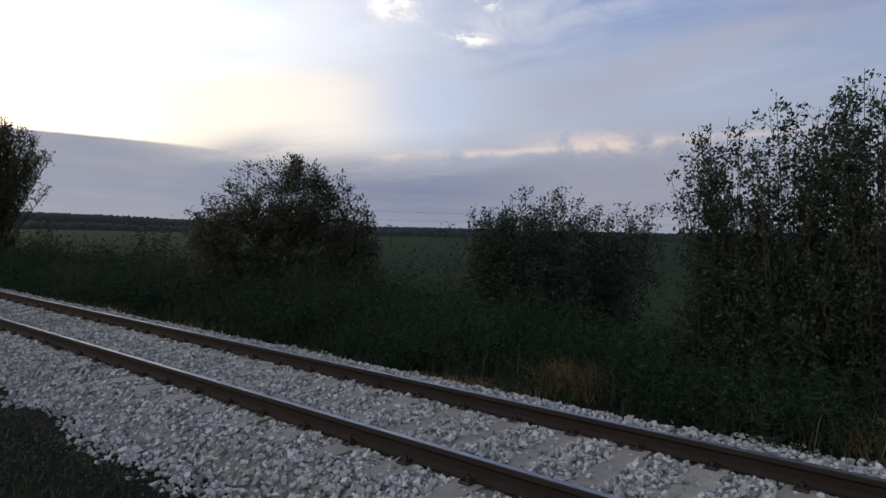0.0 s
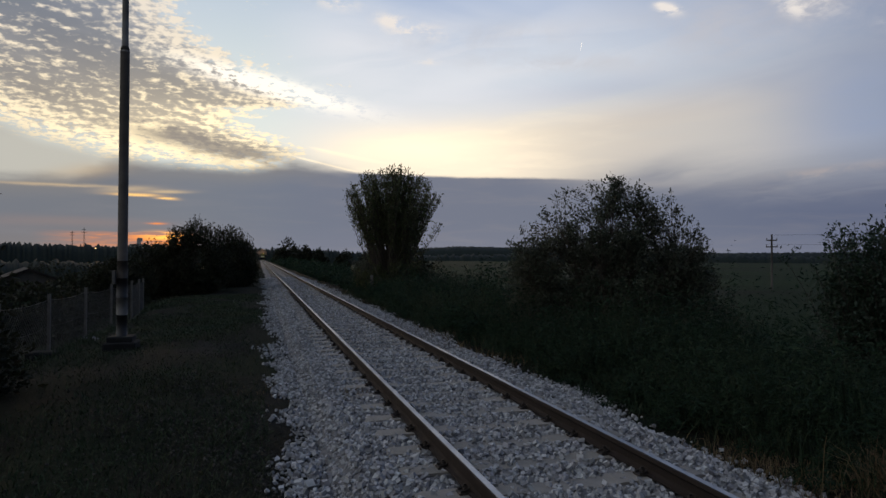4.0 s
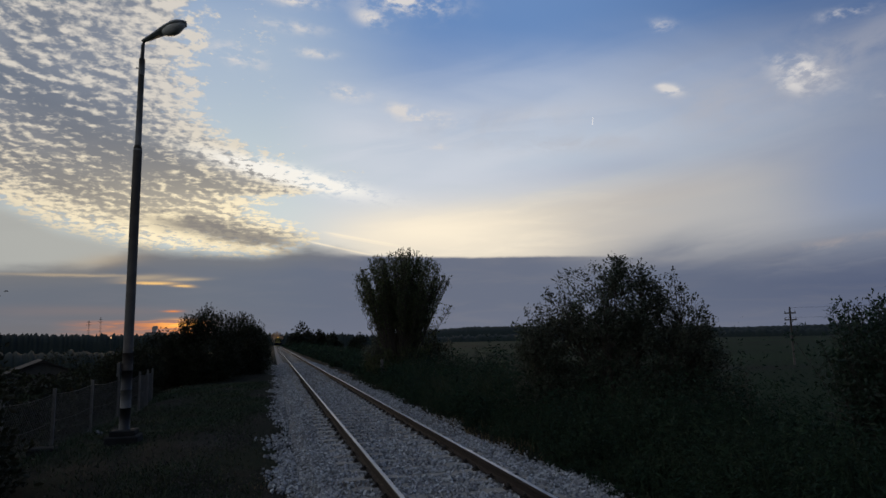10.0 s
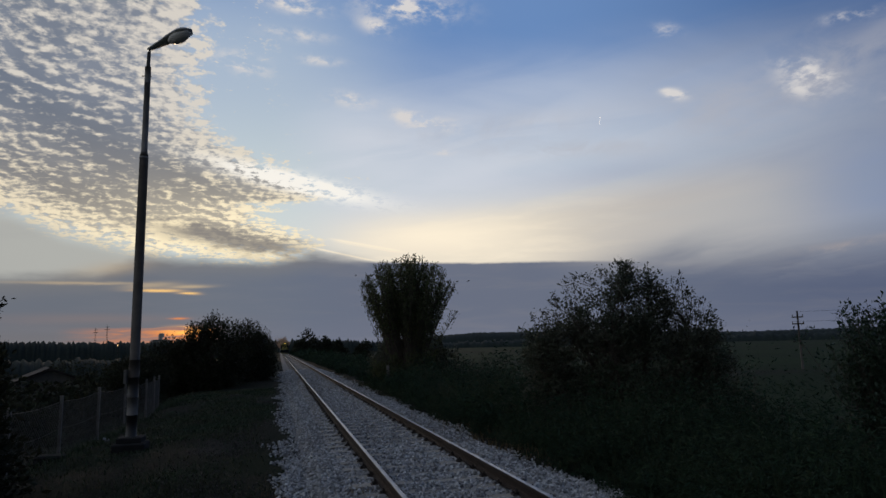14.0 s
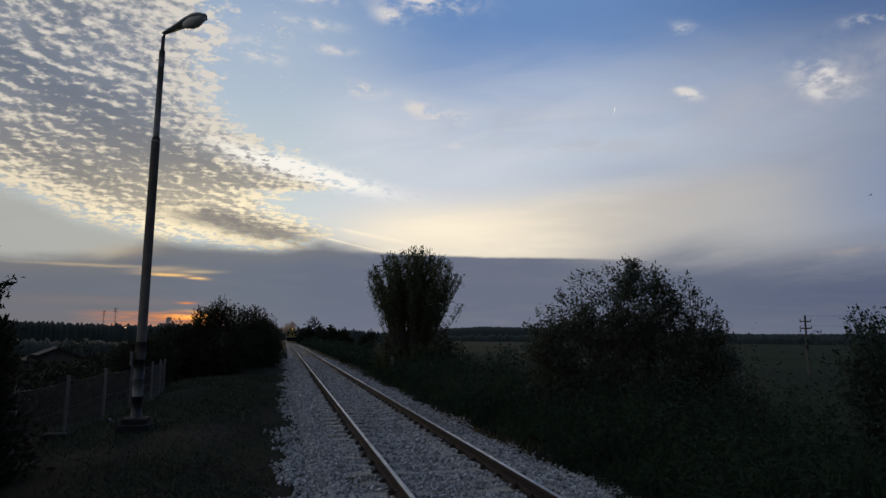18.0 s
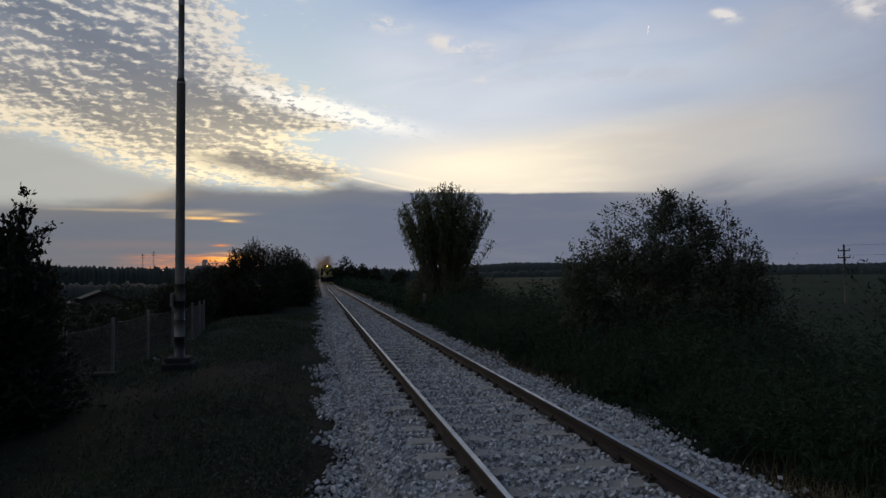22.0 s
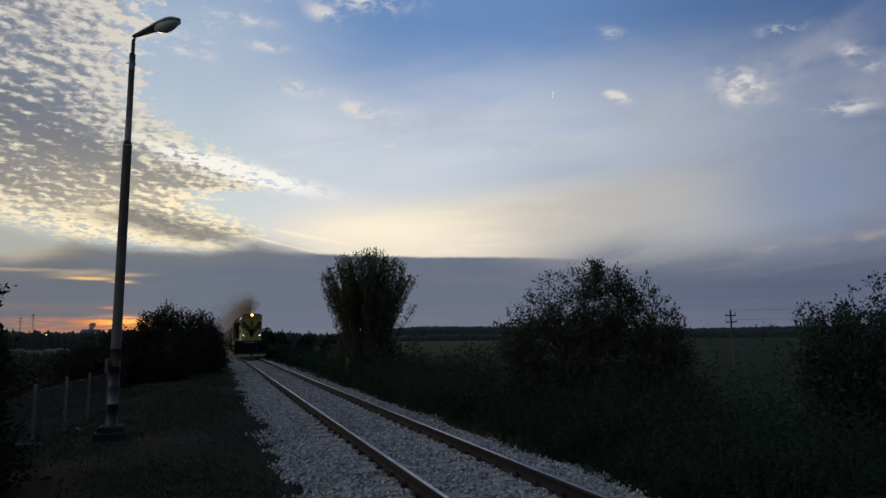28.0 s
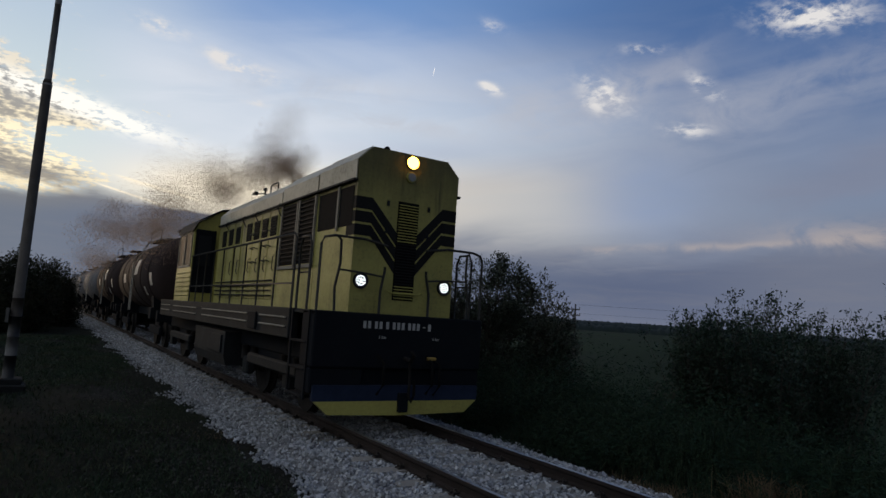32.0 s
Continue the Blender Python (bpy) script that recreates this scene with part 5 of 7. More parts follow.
# ---- platform lamp ----
M_GALV = material("lamp_grey_paint", (0.17, 0.17, 0.165), (0.13, 0.125, 0.12), 4, 0.75, 0.0, bump=0.1, fine=40, c3=(0.12, 0.10, 0.085), spec=0.2)
M_BLACK = material("lamp_black_paint", (0.018, 0.018, 0.019), (0.026, 0.025, 0.025), 5, 0.6, bump=0.15, fine=50)
M_WHITE = material("lamp_white_paint", (0.15, 0.147, 0.14), (0.11, 0.107, 0.10), 6, 0.8, bump=0.2, fine=50, c3=(0.13, 0.11, 0.09))
M_RUSTY = material("lamp_worn_paint", (0.060, 0.050, 0.042), (0.045, 0.038, 0.033), 6, 0.85, bump=0.2, fine=50, c3=(0.09, 0.07, 0.05))
M_BASE = material("lamp_base_concrete", (0.030, 0.031, 0.032), (0.022, 0.023, 0.024), 5, 0.95, bump=0.5, fine=40, spec=0.1)
M_SHAFT = material("lamp_worn_shaft", (0.105, 0.095, 0.085), (0.080, 0.072, 0.066), 4, 0.8, bump=0.1, fine=40, c3=(0.09, 0.07, 0.055), spec=0.2)
M_HEAD = material("lamp_head", (0.50, 0.51, 0.52), (0.42, 0.43, 0.44), 3, 0.6, 0.0, bump=0.05, fine=30)
M_BOWL = material("lamp_bowl", (0.62, 0.62, 0.60), (0.52, 0.52, 0.51), 3, 0.35, bump=0.02, fine=30)
lamp = thing("platform_lamp", "tall grey steel lamp post with black and white foot bands", "street lamp", at=pose(-5.03, 14.61, 0))
part("plinth", Acc().box(-0.31, 0.31, -0.31, 0.31, -0.50, -0.16, 0.03).box(-0.24, 0.24, -0.24, 0.24, -0.17, -0.05, 0.02), M_BASE, lamp, "weathered concrete plinth")
sec = ((-0.06, 0.38, 0.105, M_BLACK), (0.38, 0.74, 0.105, M_WHITE), (0.74, 1.14, 0.104, M_BLACK), (1.14, 1.50, 0.104, M_RUSTY))
for z0, z1, r, m in sec:
    part("painted_band", Acc().tube([(0, 0, z0), (0, 0, z1)], r, sides=14), m, lamp, {M_BLACK: "black painted band", M_WHITE: "worn white painted band"}.get(m, "rusty worn band"), smooth=False)
part("lower_shaft", Acc().tube([(0, 0, 1.5), (0, 0, 4.5), (0, 0, 5.85), (0, 0, 5.92)], 0.098, 0.085, 14), M_SHAFT, lamp, smooth=False)
part("upper_shaft", Acc().tube([(0, 0, 5.9), (0, 0, 7.92)], 0.066, 0.060, 14), M_GALV, lamp)
part("collar", Acc().tube([(0, 0, 5.84), (0, 0, 5.96)], 0.095, 0.072, 14), M_GALV, lamp)
part("neck", Acc().tube([(0, 0, 7.62), (0, 0, 7.82), (0.005, -0.005, 8.27), (0.05, -0.045, 8.39)], 0.044, 0.036, 10).tube([(0, 0, 7.57), (0, 0, 7.95)], 0.064, 0.064, 10), M_GALV, lamp)
part("bolt", Acc().tube([(-0.12, 0, 7.73), (0.08, 0, 7.73)], 0.012, sides=6), M_GALV, lamp)
# lantern: a flat tapering housing with a bulging bowl beneath, pointing over the platform
ux, uy = 0.742, -0.671
hd, bw = Acc(), Acc()
ts = np.linspace(0, 1, 12)
wid = np.interp(ts, [0, 0.1, 0.35, 0.6, 0.85, 0.96, 1.0], [0.05, 0.07, 0.11, 0.17, 0.19, 0.14, 0.04])
hgt = np.interp(ts, [0, 0.1, 0.35, 0.6, 0.85, 0.96, 1.0], [0.04, 0.05, 0.065, 0.085, 0.085, 0.06, 0.02])
ring = np.linspace(0, 2 * np.pi, 14, endpoint=False)


def shell(acc, ts, wid, hgt, z0, rise, squash, length=1.33, s0=0.0):
    v = []
    for t, w, h in zip(ts, wid, hgt):
        for a in ring:
            s, up = math.cos(a) * w, math.sin(a) * h * (squash if math.sin(a) < 0 else 1)
            d = s0 + t * length
            v.append((d * ux - s * uy, d * uy + s * ux, z0 + d * rise + up))
    m = len(ring)
    i, j = np.meshgrid(np.arange(len(ts) - 1), np.arange(m), indexing="ij")
    k = (j + 1) % m
    acc.add(v, np.stack([i * m + j, i * m + k, (i + 1) * m + k, (i + 1) * m + j], -1).reshape(-1, 4))
    acc.f.append(np.array([[acc.n - m + q for q in range(m)]]))
    acc.m.append(np.array([0]))


shell(hd, ts, wid, hgt, 8.36, 0.10, 0.45)
lantern = part("lantern", hd, M_HEAD, lamp, "flat grey lamp housing", smooth=True)
tb = np.linspace(0, 1, 9)
shell(bw, tb, 0.155 * np.sin(np.pi * (tb * 0.92 + 0.04)) ** 0.5, 0.16 * np.sin(np.pi * (tb * 0.92 + 0.04)) ** 0.6, 8.34, 0.10, 1.0, 0.62, 0.66)
part("bowl", bw, M_BOWL, lantern, "cloudy lamp bowl", smooth=True)
part("bracket", Acc().tube([(0.04, -0.03, 8.37), (0.5 * ux, 0.5 * uy, 8.415)], 0.03, 0.045, 8), M_GALV, lantern)
part("small_sign", Acc().box(-0.17, -0.115, -0.14, 0.03, 1.02, 1.30, 0.004), M_WHITE, lamp, "small faded plate")

# ---- wire fence ----
M_POST = material("fence_post_concrete", (0.15, 0.145, 0.14), (0.11, 0.105, 0.10), 5, 0.9, bump=0.3, fine=40)
M_WIRE = material("fence_wire", (0.09, 0.085, 0.08), (0.06, 0.055, 0.05), 5, 0.6, 0.6, bump=0, fine=40)
fence = thing("wire_fence", "wire mesh fence on thin concrete posts", "fence")
posts = [(-6.95, 8.2), (-6.9, 10.9), (-6.85, 13.4), (-6.75, 16.0), (-6.72, 19.0), (-6.6, 21.5), (-6.4, 23.6), (-6.6, 26.2), (-6.9, 29.0)]
for x, y in posts:
    z = float(ground_z(x, y))
    part("post", Acc().prism([(x - 0.03, y - 0.03), (x + 0.03, y - 0.03), (x + 0.03, y + 0.03), (x - 0.03, y + 0.03)], 2, z - 0.2, z + 1.32), M_POST, fence)
part("brace", Acc().tube([(-6.78, 12.75, -0.72), (-6.84, 13.35, 0.40)], 0.02, sides=6), M_POST, fence)
for (x0, y0), (x1, y1) in zip(posts[1:], posts[2:]):
    mesh = Acc()
    z0, z1 = float(ground_z(x0, y0)), float(ground_z(x1, y1))
    for h in (0.06, 0.62, 1.2):
        t = np.linspace(0, 1, 7)
        sag = -0.05 * np.sin(np.pi * t)
        mesh.tube(np.stack([x0 + (x1 - x0) * t, y0 + (y1 - y0) * t, z0 + (z1 - z0) * t + h + sag], -1), 0.005, sides=4, caps=False)
    length = math.hypot(x1 - x0, y1 - y0)
    k = int(length / 0.11)
    for i in range(-10, k):
        for d in (1, -1):
            a, b = i / k, (i + 10.4) / k
            ha, hb = (0.05, 1.19) if d > 0 else (1.19, 0.05)
            if a < 0:
                ha, a = ha + (hb - ha) * (-a) / (b - a), 0.0
            if b > 1:
                hb, b = ha + (hb - ha) * (1 - a) / (b - a), 1.0
            if b - a > 0.01:
                mesh.tube([(x0 + (x1 - x0) * q, y0 + (y1 - y0) * q, z0 + (z1 - z0) * q + hh - 0.05 * math.sin(math.pi * q) * (hh / 1.2)) for q, hh in ((a, ha), (b, hb))], 0.0045, sides=3, caps=False)
    part("mesh_panel", mesh, M_WIRE, fence, "sagging diamond wire mesh")
M_LUMP = material("dark_kerb", (0.020, 0.021, 0.022), (0.014, 0.015, 0.016), 6, 0.95, bump=0.6, fine=30, spec=0.1)
zk = float(ground_z(-6.4, 14.6))
tagged(part("kerb_block", Acc().box(-6.72, -6.22, 14.35, 14.75, zk - 0.1, zk + 0.14, 0.04), M_LUMP), "dark broken concrete block lying by the fence", "concrete block")
M_RAG = material("litter_white", (0.15, 0.155, 0.165), (0.11, 0.115, 0.125), 8, 0.7, bump=0.3, fine=40)
rg = np.random.default_rng(4)
for x, y, s in ((-6.0, 16.7, 0.07), (-5.9, 16.5, 0.05), (-6.6, 18.4, 0.08)):
    v, f = stones(rg, np.array([[x, y, float(ground_z(x, y)) + s * 0.35]]), np.array([s]))
    tagged(part("crumpled_litter", Acc().add(v, f), M_RAG), "crumpled pale plastic litter by the fence", "litter", "litter")
# marker post by the line
zm = float(ground_z(3.0, 31.2))
mk = thing("marker_post", "short pale lineside marker post in the weeds", "post", at=pose(3.0, 31.2, zm))
part("stake", Acc().prism([(-0.06, -0.05), (0.06, -0.05), (0.06, 0.05), (-0.06, 0.05)], 2, -0.1, 1.05), M_POST, mk)
part("cap", Acc().box(-0.062, 0.062, -0.052, 0.052, 1.05, 1.18, 0.01), M_WHITE, mk)

# ---- locomotive: faces -y, its hood front at y = 0, rail top at z = 0 ----
M_YEL = material("loco_yellow", (0.42, 0.385, 0.105), (0.34, 0.31, 0.085), 1.2, 0.6, bump=0.08, fine=22, c3=(0.24, 0.22, 0.08), spec=0.3)
M_LBLK = material("loco_black", (0.006, 0.008, 0.012), (0.009, 0.011, 0.015), 2, 0.9, bump=0.1, fine=30, c3=(0.012, 0.013, 0.015), spec=0.12)
M_STRIPE = material("stripe_black", (0.013, 0.013, 0.014), (0.018, 0.018, 0.018), 2, 0.8, bump=0.03, fine=30, spec=0.12)
M_ROOFL = material("loco_roof_skylit", (0.46, 0.435, 0.36), (0.37, 0.35, 0.28), 1.5, 0.6, bump=0.1, fine=18, c3=(0.20, 0.19, 0.165), spec=0.3)
M_FRAME = material("loco_frame", (0.015, 0.018, 0.021), (0.010, 0.012, 0.014), 3, 0.85, 0.0, bump=0.2, fine=30, c3=(0.036, 0.036, 0.036), spec=0.2)
M_PALE = material("pale_stripe", (0.24, 0.23, 0.20), (0.17, 0.165, 0.145), 3, 0.7, bump=0.1, fine=30, spec=0.2)
M_GRILL = material("grille_dark", (0.007, 0.007, 0.008), (0.011, 0.011, 0.011), 4, 0.9, bump=0.1, fine=30, spec=0.08)
M_PIPE = material("rail_tube", (0.030, 0.029, 0.027), (0.042, 0.040, 0.036), 4, 0.75, 0.0, bump=0.05, fine=30, spec=0.2)
M_BLUE = material("plough_blue", (0.018, 0.028, 0.060), (0.013, 0.020, 0.042), 3, 0.8, bump=0.1, fine=30, spec=0.15)
M_GLASSL = material("cab_glass", (0.02, 0.022, 0.026), (0.02, 0.022, 0.026), 2, 0.55, bump=0, fine=9, spec=0.01)
M_LED = glowing("led_white", (0.93, 1.0, 0.98), 5.0)
M_BULB = glowing("lamp_warm", (1.0, 0.42, 0.055), 13.0)
M_LENS = material("lamp_lens", (0.30, 0.30, 0.28), (0.25, 0.25, 0.24), 9, 0.15, bump=0, fine=40)
M_LETTER = material("letter_white", (0.42, 0.42, 0.41), (0.34, 0.34, 0.33), 9, 0.6, bump=0, fine=40)
M_WHEEL = material("wheel_steel", (0.022, 0.020, 0.019), (0.015, 0.014, 0.014), 6, 0.85, 0.1, bump=0.15, fine=40, spec=0.15)

def sooty(m, z0, z1):
    """Soot that has settled under the roof, in uneven runs."""
    t = m.node_tree
    p = t.nodes["Principled BSDF"]
    old = X(t, p.inputs["Base Color"].links[0].from_socket)
    co = X(t, t.nodes.new("ShaderNodeTexCoord").outputs["Object"])
    sp_ = t.nodes.new("ShaderNodeSeparateXYZ")
    feed(t, co, sp_.inputs[0])
    x, y, z = (X(t, q) for q in sp_.outputs)
    runs = noise_tex(t, xyz(t, x * 6.0 + y * 3.0, y * 2.0, z * 0.5), 1.0, 4, 0.6)
    blot = noise_tex(t, co, 1.7, 5, 0.65)
    f = (step(z + (runs - 0.5) * 1.1 + (blot - 0.5) * 0.8, z0, z1) * 0.80 + step(runs, 0.56, 0.72) * 0.35).clip()
    feed(t, blend(t, f, old, (0.050, 0.047, 0.028)), p.inputs["Base Color"])
    return m


M_YELF = sooty(material("loco_yellow_sooty", (0.40, 0.365, 0.11), (0.30, 0.275, 0.085), 1.2, 0.6, bump=0.08, fine=22, c3=(0.20, 0.18, 0.075), spec=0.3), 2.7, 4.3)
HW, DECK, TOPZ = 0.88, 1.66, 4.17
loco = thing("diesel_locomotive", "yellow-green diesel locomotive with black chevrons and lit headlamps", "locomotive")
LP = lambda name, acc, m, parent=None, label="", smooth=False: part(name, acc, m, parent or loco, label, smooth)

# hood: three lengths with chamfered roof edges
def hood(name, y0, y1, top, w=HW, label="", m=M_YELF):
    c = 0.22
    a = Acc().prism([(-w, DECK), (w, DECK), (w, top - c), (w - c, top), (-w + c, top), (-w, top - c)], 1, y0, y1)
    return LP(name, a, m, None, label)


front_hood = hood("radiator_hood", 0.0, 1.55, TOPZ, label="tall yellow front hood")
mid_hood = hood("engine_hood", 1.57, 3.45, TOPZ - 0.02)
rear_hood = hood("generator_hood", 3.47, 8.55, TOPZ - 0.06)
short_hood = hood("short_hood", 10.95, 12.75, 3.0)
# roof panels: grimy, with the reflected sky painted in as a pale tone
for y0, y1, z in ((0.02, 1.53, TOPZ), (1.59, 3.43, TOPZ - 0.02), (3.49, 8.5, TOPZ - 0.06)):
    for s in (-1, 1):
        pts = [(s * (HW + 0.012), z - 0.52), (s * (HW + 0.012), z - 0.23), (s * (HW - 0.21), z - 0.002), (s * (HW - 0.21), z + 0.014), (s * (HW + 0.026), z - 0.222), (s * (HW + 0.026), z - 0.52)]
        LP("roof_panel", Acc().prism(pts, 1, y0, y1), M_ROOFL, None, "grimy roof panel, its colour paled for the sky it reflects")
for s in (-1, 1):
    LP("roof_gutter", Acc().box(min(s * HW, s * (HW + 0.07)), max(s * HW, s * (HW + 0.07)), 0.0, 8.5, TOPZ - 0.56, TOPZ - 0.525, 0.004), M_FRAME)

# chevrons on the hood front
def chevron(z_out, z_in, thick):
    a = Acc()
    for s in (-1, 1):
        xo, xb = s * HW, s * 0.62
        q = [(xo, z_out), (xb, z_out), (0, z_in), (0, z_in - thick * 1.12), (xb, z_out - thick), (xo, z_out - thick)]
        a.prism(q, 1, -0.006, 0.004)
    return a


for z, zi, h in ((3.385, 2.715, 0.185), (3.165, 2.47, 0.165), (2.965, 2.245, 0.165)):
    LP("chevron", chevron(z, zi, h), M_STRIPE, front_hood, "black painted chevron")
    for s in (-1, 1):
        LP("side_band", Acc().box(min(s * HW, s * HW + s * 0.006), max(s * HW, s * HW + s * 0.006), 0.0, 0.30, z - h, z), M_STRIPE, front_hood)
# centre grille
grl = LP("front_grille", Acc().box(-0.18, 0.18, -0.012, 0.01, 1.88, 3.40, 0.004), M_GRILL, front_hood, "dark louvred grille")
for k in range(34):
    z = 1.92 + k * 0.0435
    LP("slat", Acc().prism([(-0.014, z), (-0.032, z - 0.012), (-0.030, z - 0.018), (-0.012, z - 0.008)], 0, -0.165, 0.165), M_YEL if z < 2.1 or z > 2.75 else M_STRIPE, grl)
LP("door_bar", Acc().tube([(-0.30, -0.03, 2.02), (-0.22, -0.05, 1.98), (0.25, -0.05, 1.98), (0.32, -0.03, 2.02)], 0.012, sides=6), M_YEL, front_hood)
for s in (-1, 1):
    for z in (2.88, 3.30):
        LP("hinge", Acc().box(s * 0.36 - 0.02, s * 0.36 + 0.02, -0.02, 0.01, z, z + 0.08), M_FRAME, front_hood)
# lamps
def disc(x, z, r, y, depth, sides=20):
    return Acc().tube([(x, y, z), (x, y - depth, z)], r, sides=sides)


for s in (-1, 1):
    h = LP("headlight", disc(s * 0.725, 2.13, 0.118, 0.01, 0.035), M_LBLK, None, "round white LED headlight, lit")
    LP("rim", Acc().tube([(s * 0.725 + 0.115 * math.cos(t), -0.03, 2.13 + 0.115 * math.sin(t)) for t in np.linspace(0, 2 * math.pi, 21)], 0.010, sides=6, caps=False), M_FRAME, h)
    led = Acc()
    for r, k in ((0, 1), (0.036, 6), (0.070, 12)):
        for q in range(k):
            t = 2 * math.pi * q / k + r * 9
            led.add(ICO_V * 0.0088 + (s * 0.725 + r * math.cos(t), -0.030, 2.13 + r * math.sin(t)), ICO_F)
    LP("led_cluster", led, M_LED, h, "bright white diodes")
tl = LP("top_lamp", disc(0, 4.03, 0.105, 0.01, 0.05), M_LBLK, None, "warm yellow top lamp, lit")
LP("bulb", disc(0, 4.03, 0.098, -0.03, 0.028), M_BULB, tl, "glowing warm lens")
ul = LP("marker_lamp", disc(0, 3.80, 0.085, 0.01, 0.05), M_YEL, None, "unlit lamp below the top lamp")
LP("lens", disc(0, 3.80, 0.065, -0.03, 0.025), M_LENS, ul)

# front beam, plough, couplings
BEAM_Y = -0.14
beam = LP("buffer_beam", Acc().box(-1.43, 1.43, BEAM_Y, 0.35, 0.86, DECK, 0.02), M_LBLK, None, "black front beam")
for x0, x1, dy in ((-1.43, -0.62, 0.03), (0.62, 1.43, 0.03), (-0.62, 0.62, 0.12)):
    LP("apron_plate", Acc().box(x0, x1, BEAM_Y + dy, 0.45, 0.50, 0.859, 0.02), M_LBLK, beam)
x = -0.68
for ch in "## ## # ### ### - #":
    if ch == "#":
        LP("number_bar", Acc().box(x, x + 0.046, BEAM_Y - 0.006, BEAM_Y + 0.002, 1.44, 1.545), M_LETTER, beam)
        x += 0.076
    elif ch == "-":
        LP("number_bar", Acc().box(x, x + 0.04, BEAM_Y - 0.006, BEAM_Y + 0.002, 1.485, 1.50), M_LETTER, beam)
        x += 0.055
    else:
        x += 0.034


def lettering(text, size, name, parent, m, at):
    cu = bpy.data.curves.new(name, "FONT")
    cu.body, cu.size, cu.extrude = text, size, 0.002
    tmp = bpy.data.objects.new(name, cu)
    scene.collection.objects.link(tmp)
    bpy.context.view_layer.update()
    me = bpy.data.meshes.new_from_object(tmp.evaluated_get(bpy.context.evaluated_depsgraph_get()))
    bpy.data.objects.remove(tmp)
    me.materials.clear()
    me.materials.append(m)
    ob = part(name, me, None, parent)
    ob.matrix_local = at
    return ob


for xx in (-0.42, 0.50):
    lettering("5 bar", 0.062, "pressure_lettering", beam, M_LETTER, pose(xx, BEAM_Y - 0.005, 1.30, 90, 0, 0))
hook = LP("draw_hook", Acc().tube([(0.05, BEAM_Y, 1.02), (0.05, BEAM_Y - 0.20, 1.0), (0.05, BEAM_Y - 0.28, 1.08), (0.05, BEAM_Y - 0.2, 1.13)], 0.035, sides=8), M_WHEEL, beam)
LP("screw_coupling", Acc().tube([(0.05, BEAM_Y - 0.16, 0.98), (0.04, BEAM_Y - 0.20, 0.7), (0.05, BEAM_Y - 0.18, 0.48), (0.10, BEAM_Y - 0.18, 0.40), (0.14, BEAM_Y - 0.18, 0.50), (0.12, BEAM_Y - 0.2, 0.72)], 0.022, sides=6), M_WHEEL, beam)
for xx, zz in ((0.42, 0.9), (0.55, 0.88), (-0.40, 0.9)):
    LP("brake_hose", Acc().tube([(xx, BEAM_Y, zz + 0.15), (xx + 0.02, BEAM_Y - 0.16, zz + 0.06), (xx + 0.03, BEAM_Y - 0.17, zz - 0.25), (xx - 0.05, BEAM_Y - 0.12, zz - 0.40)], 0.022, sides=6), M_GRILL, beam)
LP("hose_cock", Acc().box(0.40, 0.55, BEAM_Y - 0.09, BEAM_Y - 0.03, 1.0, 1.05, 0.01), material("brass_cock", (0.40, 0.27, 0.07), (0.33, 0.22, 0.06), 9, 0.5, 0.4, bump=0.1, fine=30), beam, "yellow air cock")
plough = LP("plough", Acc().prism([(-1.38, 0.62), (-1.38, 0.44), (-1.37, 0.40), (1.37, 0.40), (1.38, 0.44), (1.38, 0.62)], 1, BEAM_Y - 0.03, BEAM_Y + 0.06), M_BLUE, None, "blue-grey rail guard with a yellow lower edge")
LP("yellow_edge", Acc().prism([(-1.36, 0.40), (-1.14, 0.215), (-0.05, 0.19), (1.14, 0.215), (1.36, 0.40)], 1, BEAM_Y - 0.045, BEAM_Y + 0.05), M_YEL, plough, "yellow lower edge")
LP("guard_lug", Acc().box(-0.06, 0.09, BEAM_Y - 0.12, BEAM_Y - 0.04, 0.24, 0.52, 0.01), M_LBLK, plough)

# platform, sills
LP("platform", Acc().box(-1.43, 1.43, BEAM_Y + 0.01, 13.2, DECK - 0.06, DECK, 0.01), M_FRAME)
for s in (-1, 1):
    xa, xb = sorted((s * 1.30, s * 1.46))
    sill = LP("side_sill", Acc().box(xa, xb, 0.85, 12.9, 1.20, DECK + 0.005, 0.015), M_FRAME, None, "grey side sill with pale ribs")
    for y0, y1 in ((0.98, 2.35), (3.15, 6.9), (7.6, 10.6), (11.2, 12.7)):
        for z in (1.36, 1.50):
            a, b = sorted((s * 1.455, s * 1.485))
            LP("rib", Acc().box(a, b, y0, y1, z, z + 0.028, 0.006), M_PALE, sill)
    a, b = sorted((s * 1.46, s * 1.50))
    LP("jacking_plate", Acc().box(a, b, 2.5, 2.95, 1.26, 1.56, 0.01), M_LBLK, sill)
    # corner steps
    for k, z in enumerate((0.42, 0.80, 1.18)):
        a, b = sorted((s * 1.18, s * 1.46))
        LP("step", Acc().box(a, b, 0.08, 0.72, z, z + 0.035, 0.006), M_LBLK, None)
    a, b = sorted((s * 1.42, s * 1.45))
    for y in (0.02, 0.72):
        LP("step_side", Acc().box(a, b, y, y + 0.06, 0.40, DECK), M_LBLK)

# handrails
def rail_tube(pts, r=0.020, parent=None, name="handrail"):
    return LP(name, Acc().tube(pts, r, sides=7), M_PIPE, parent)


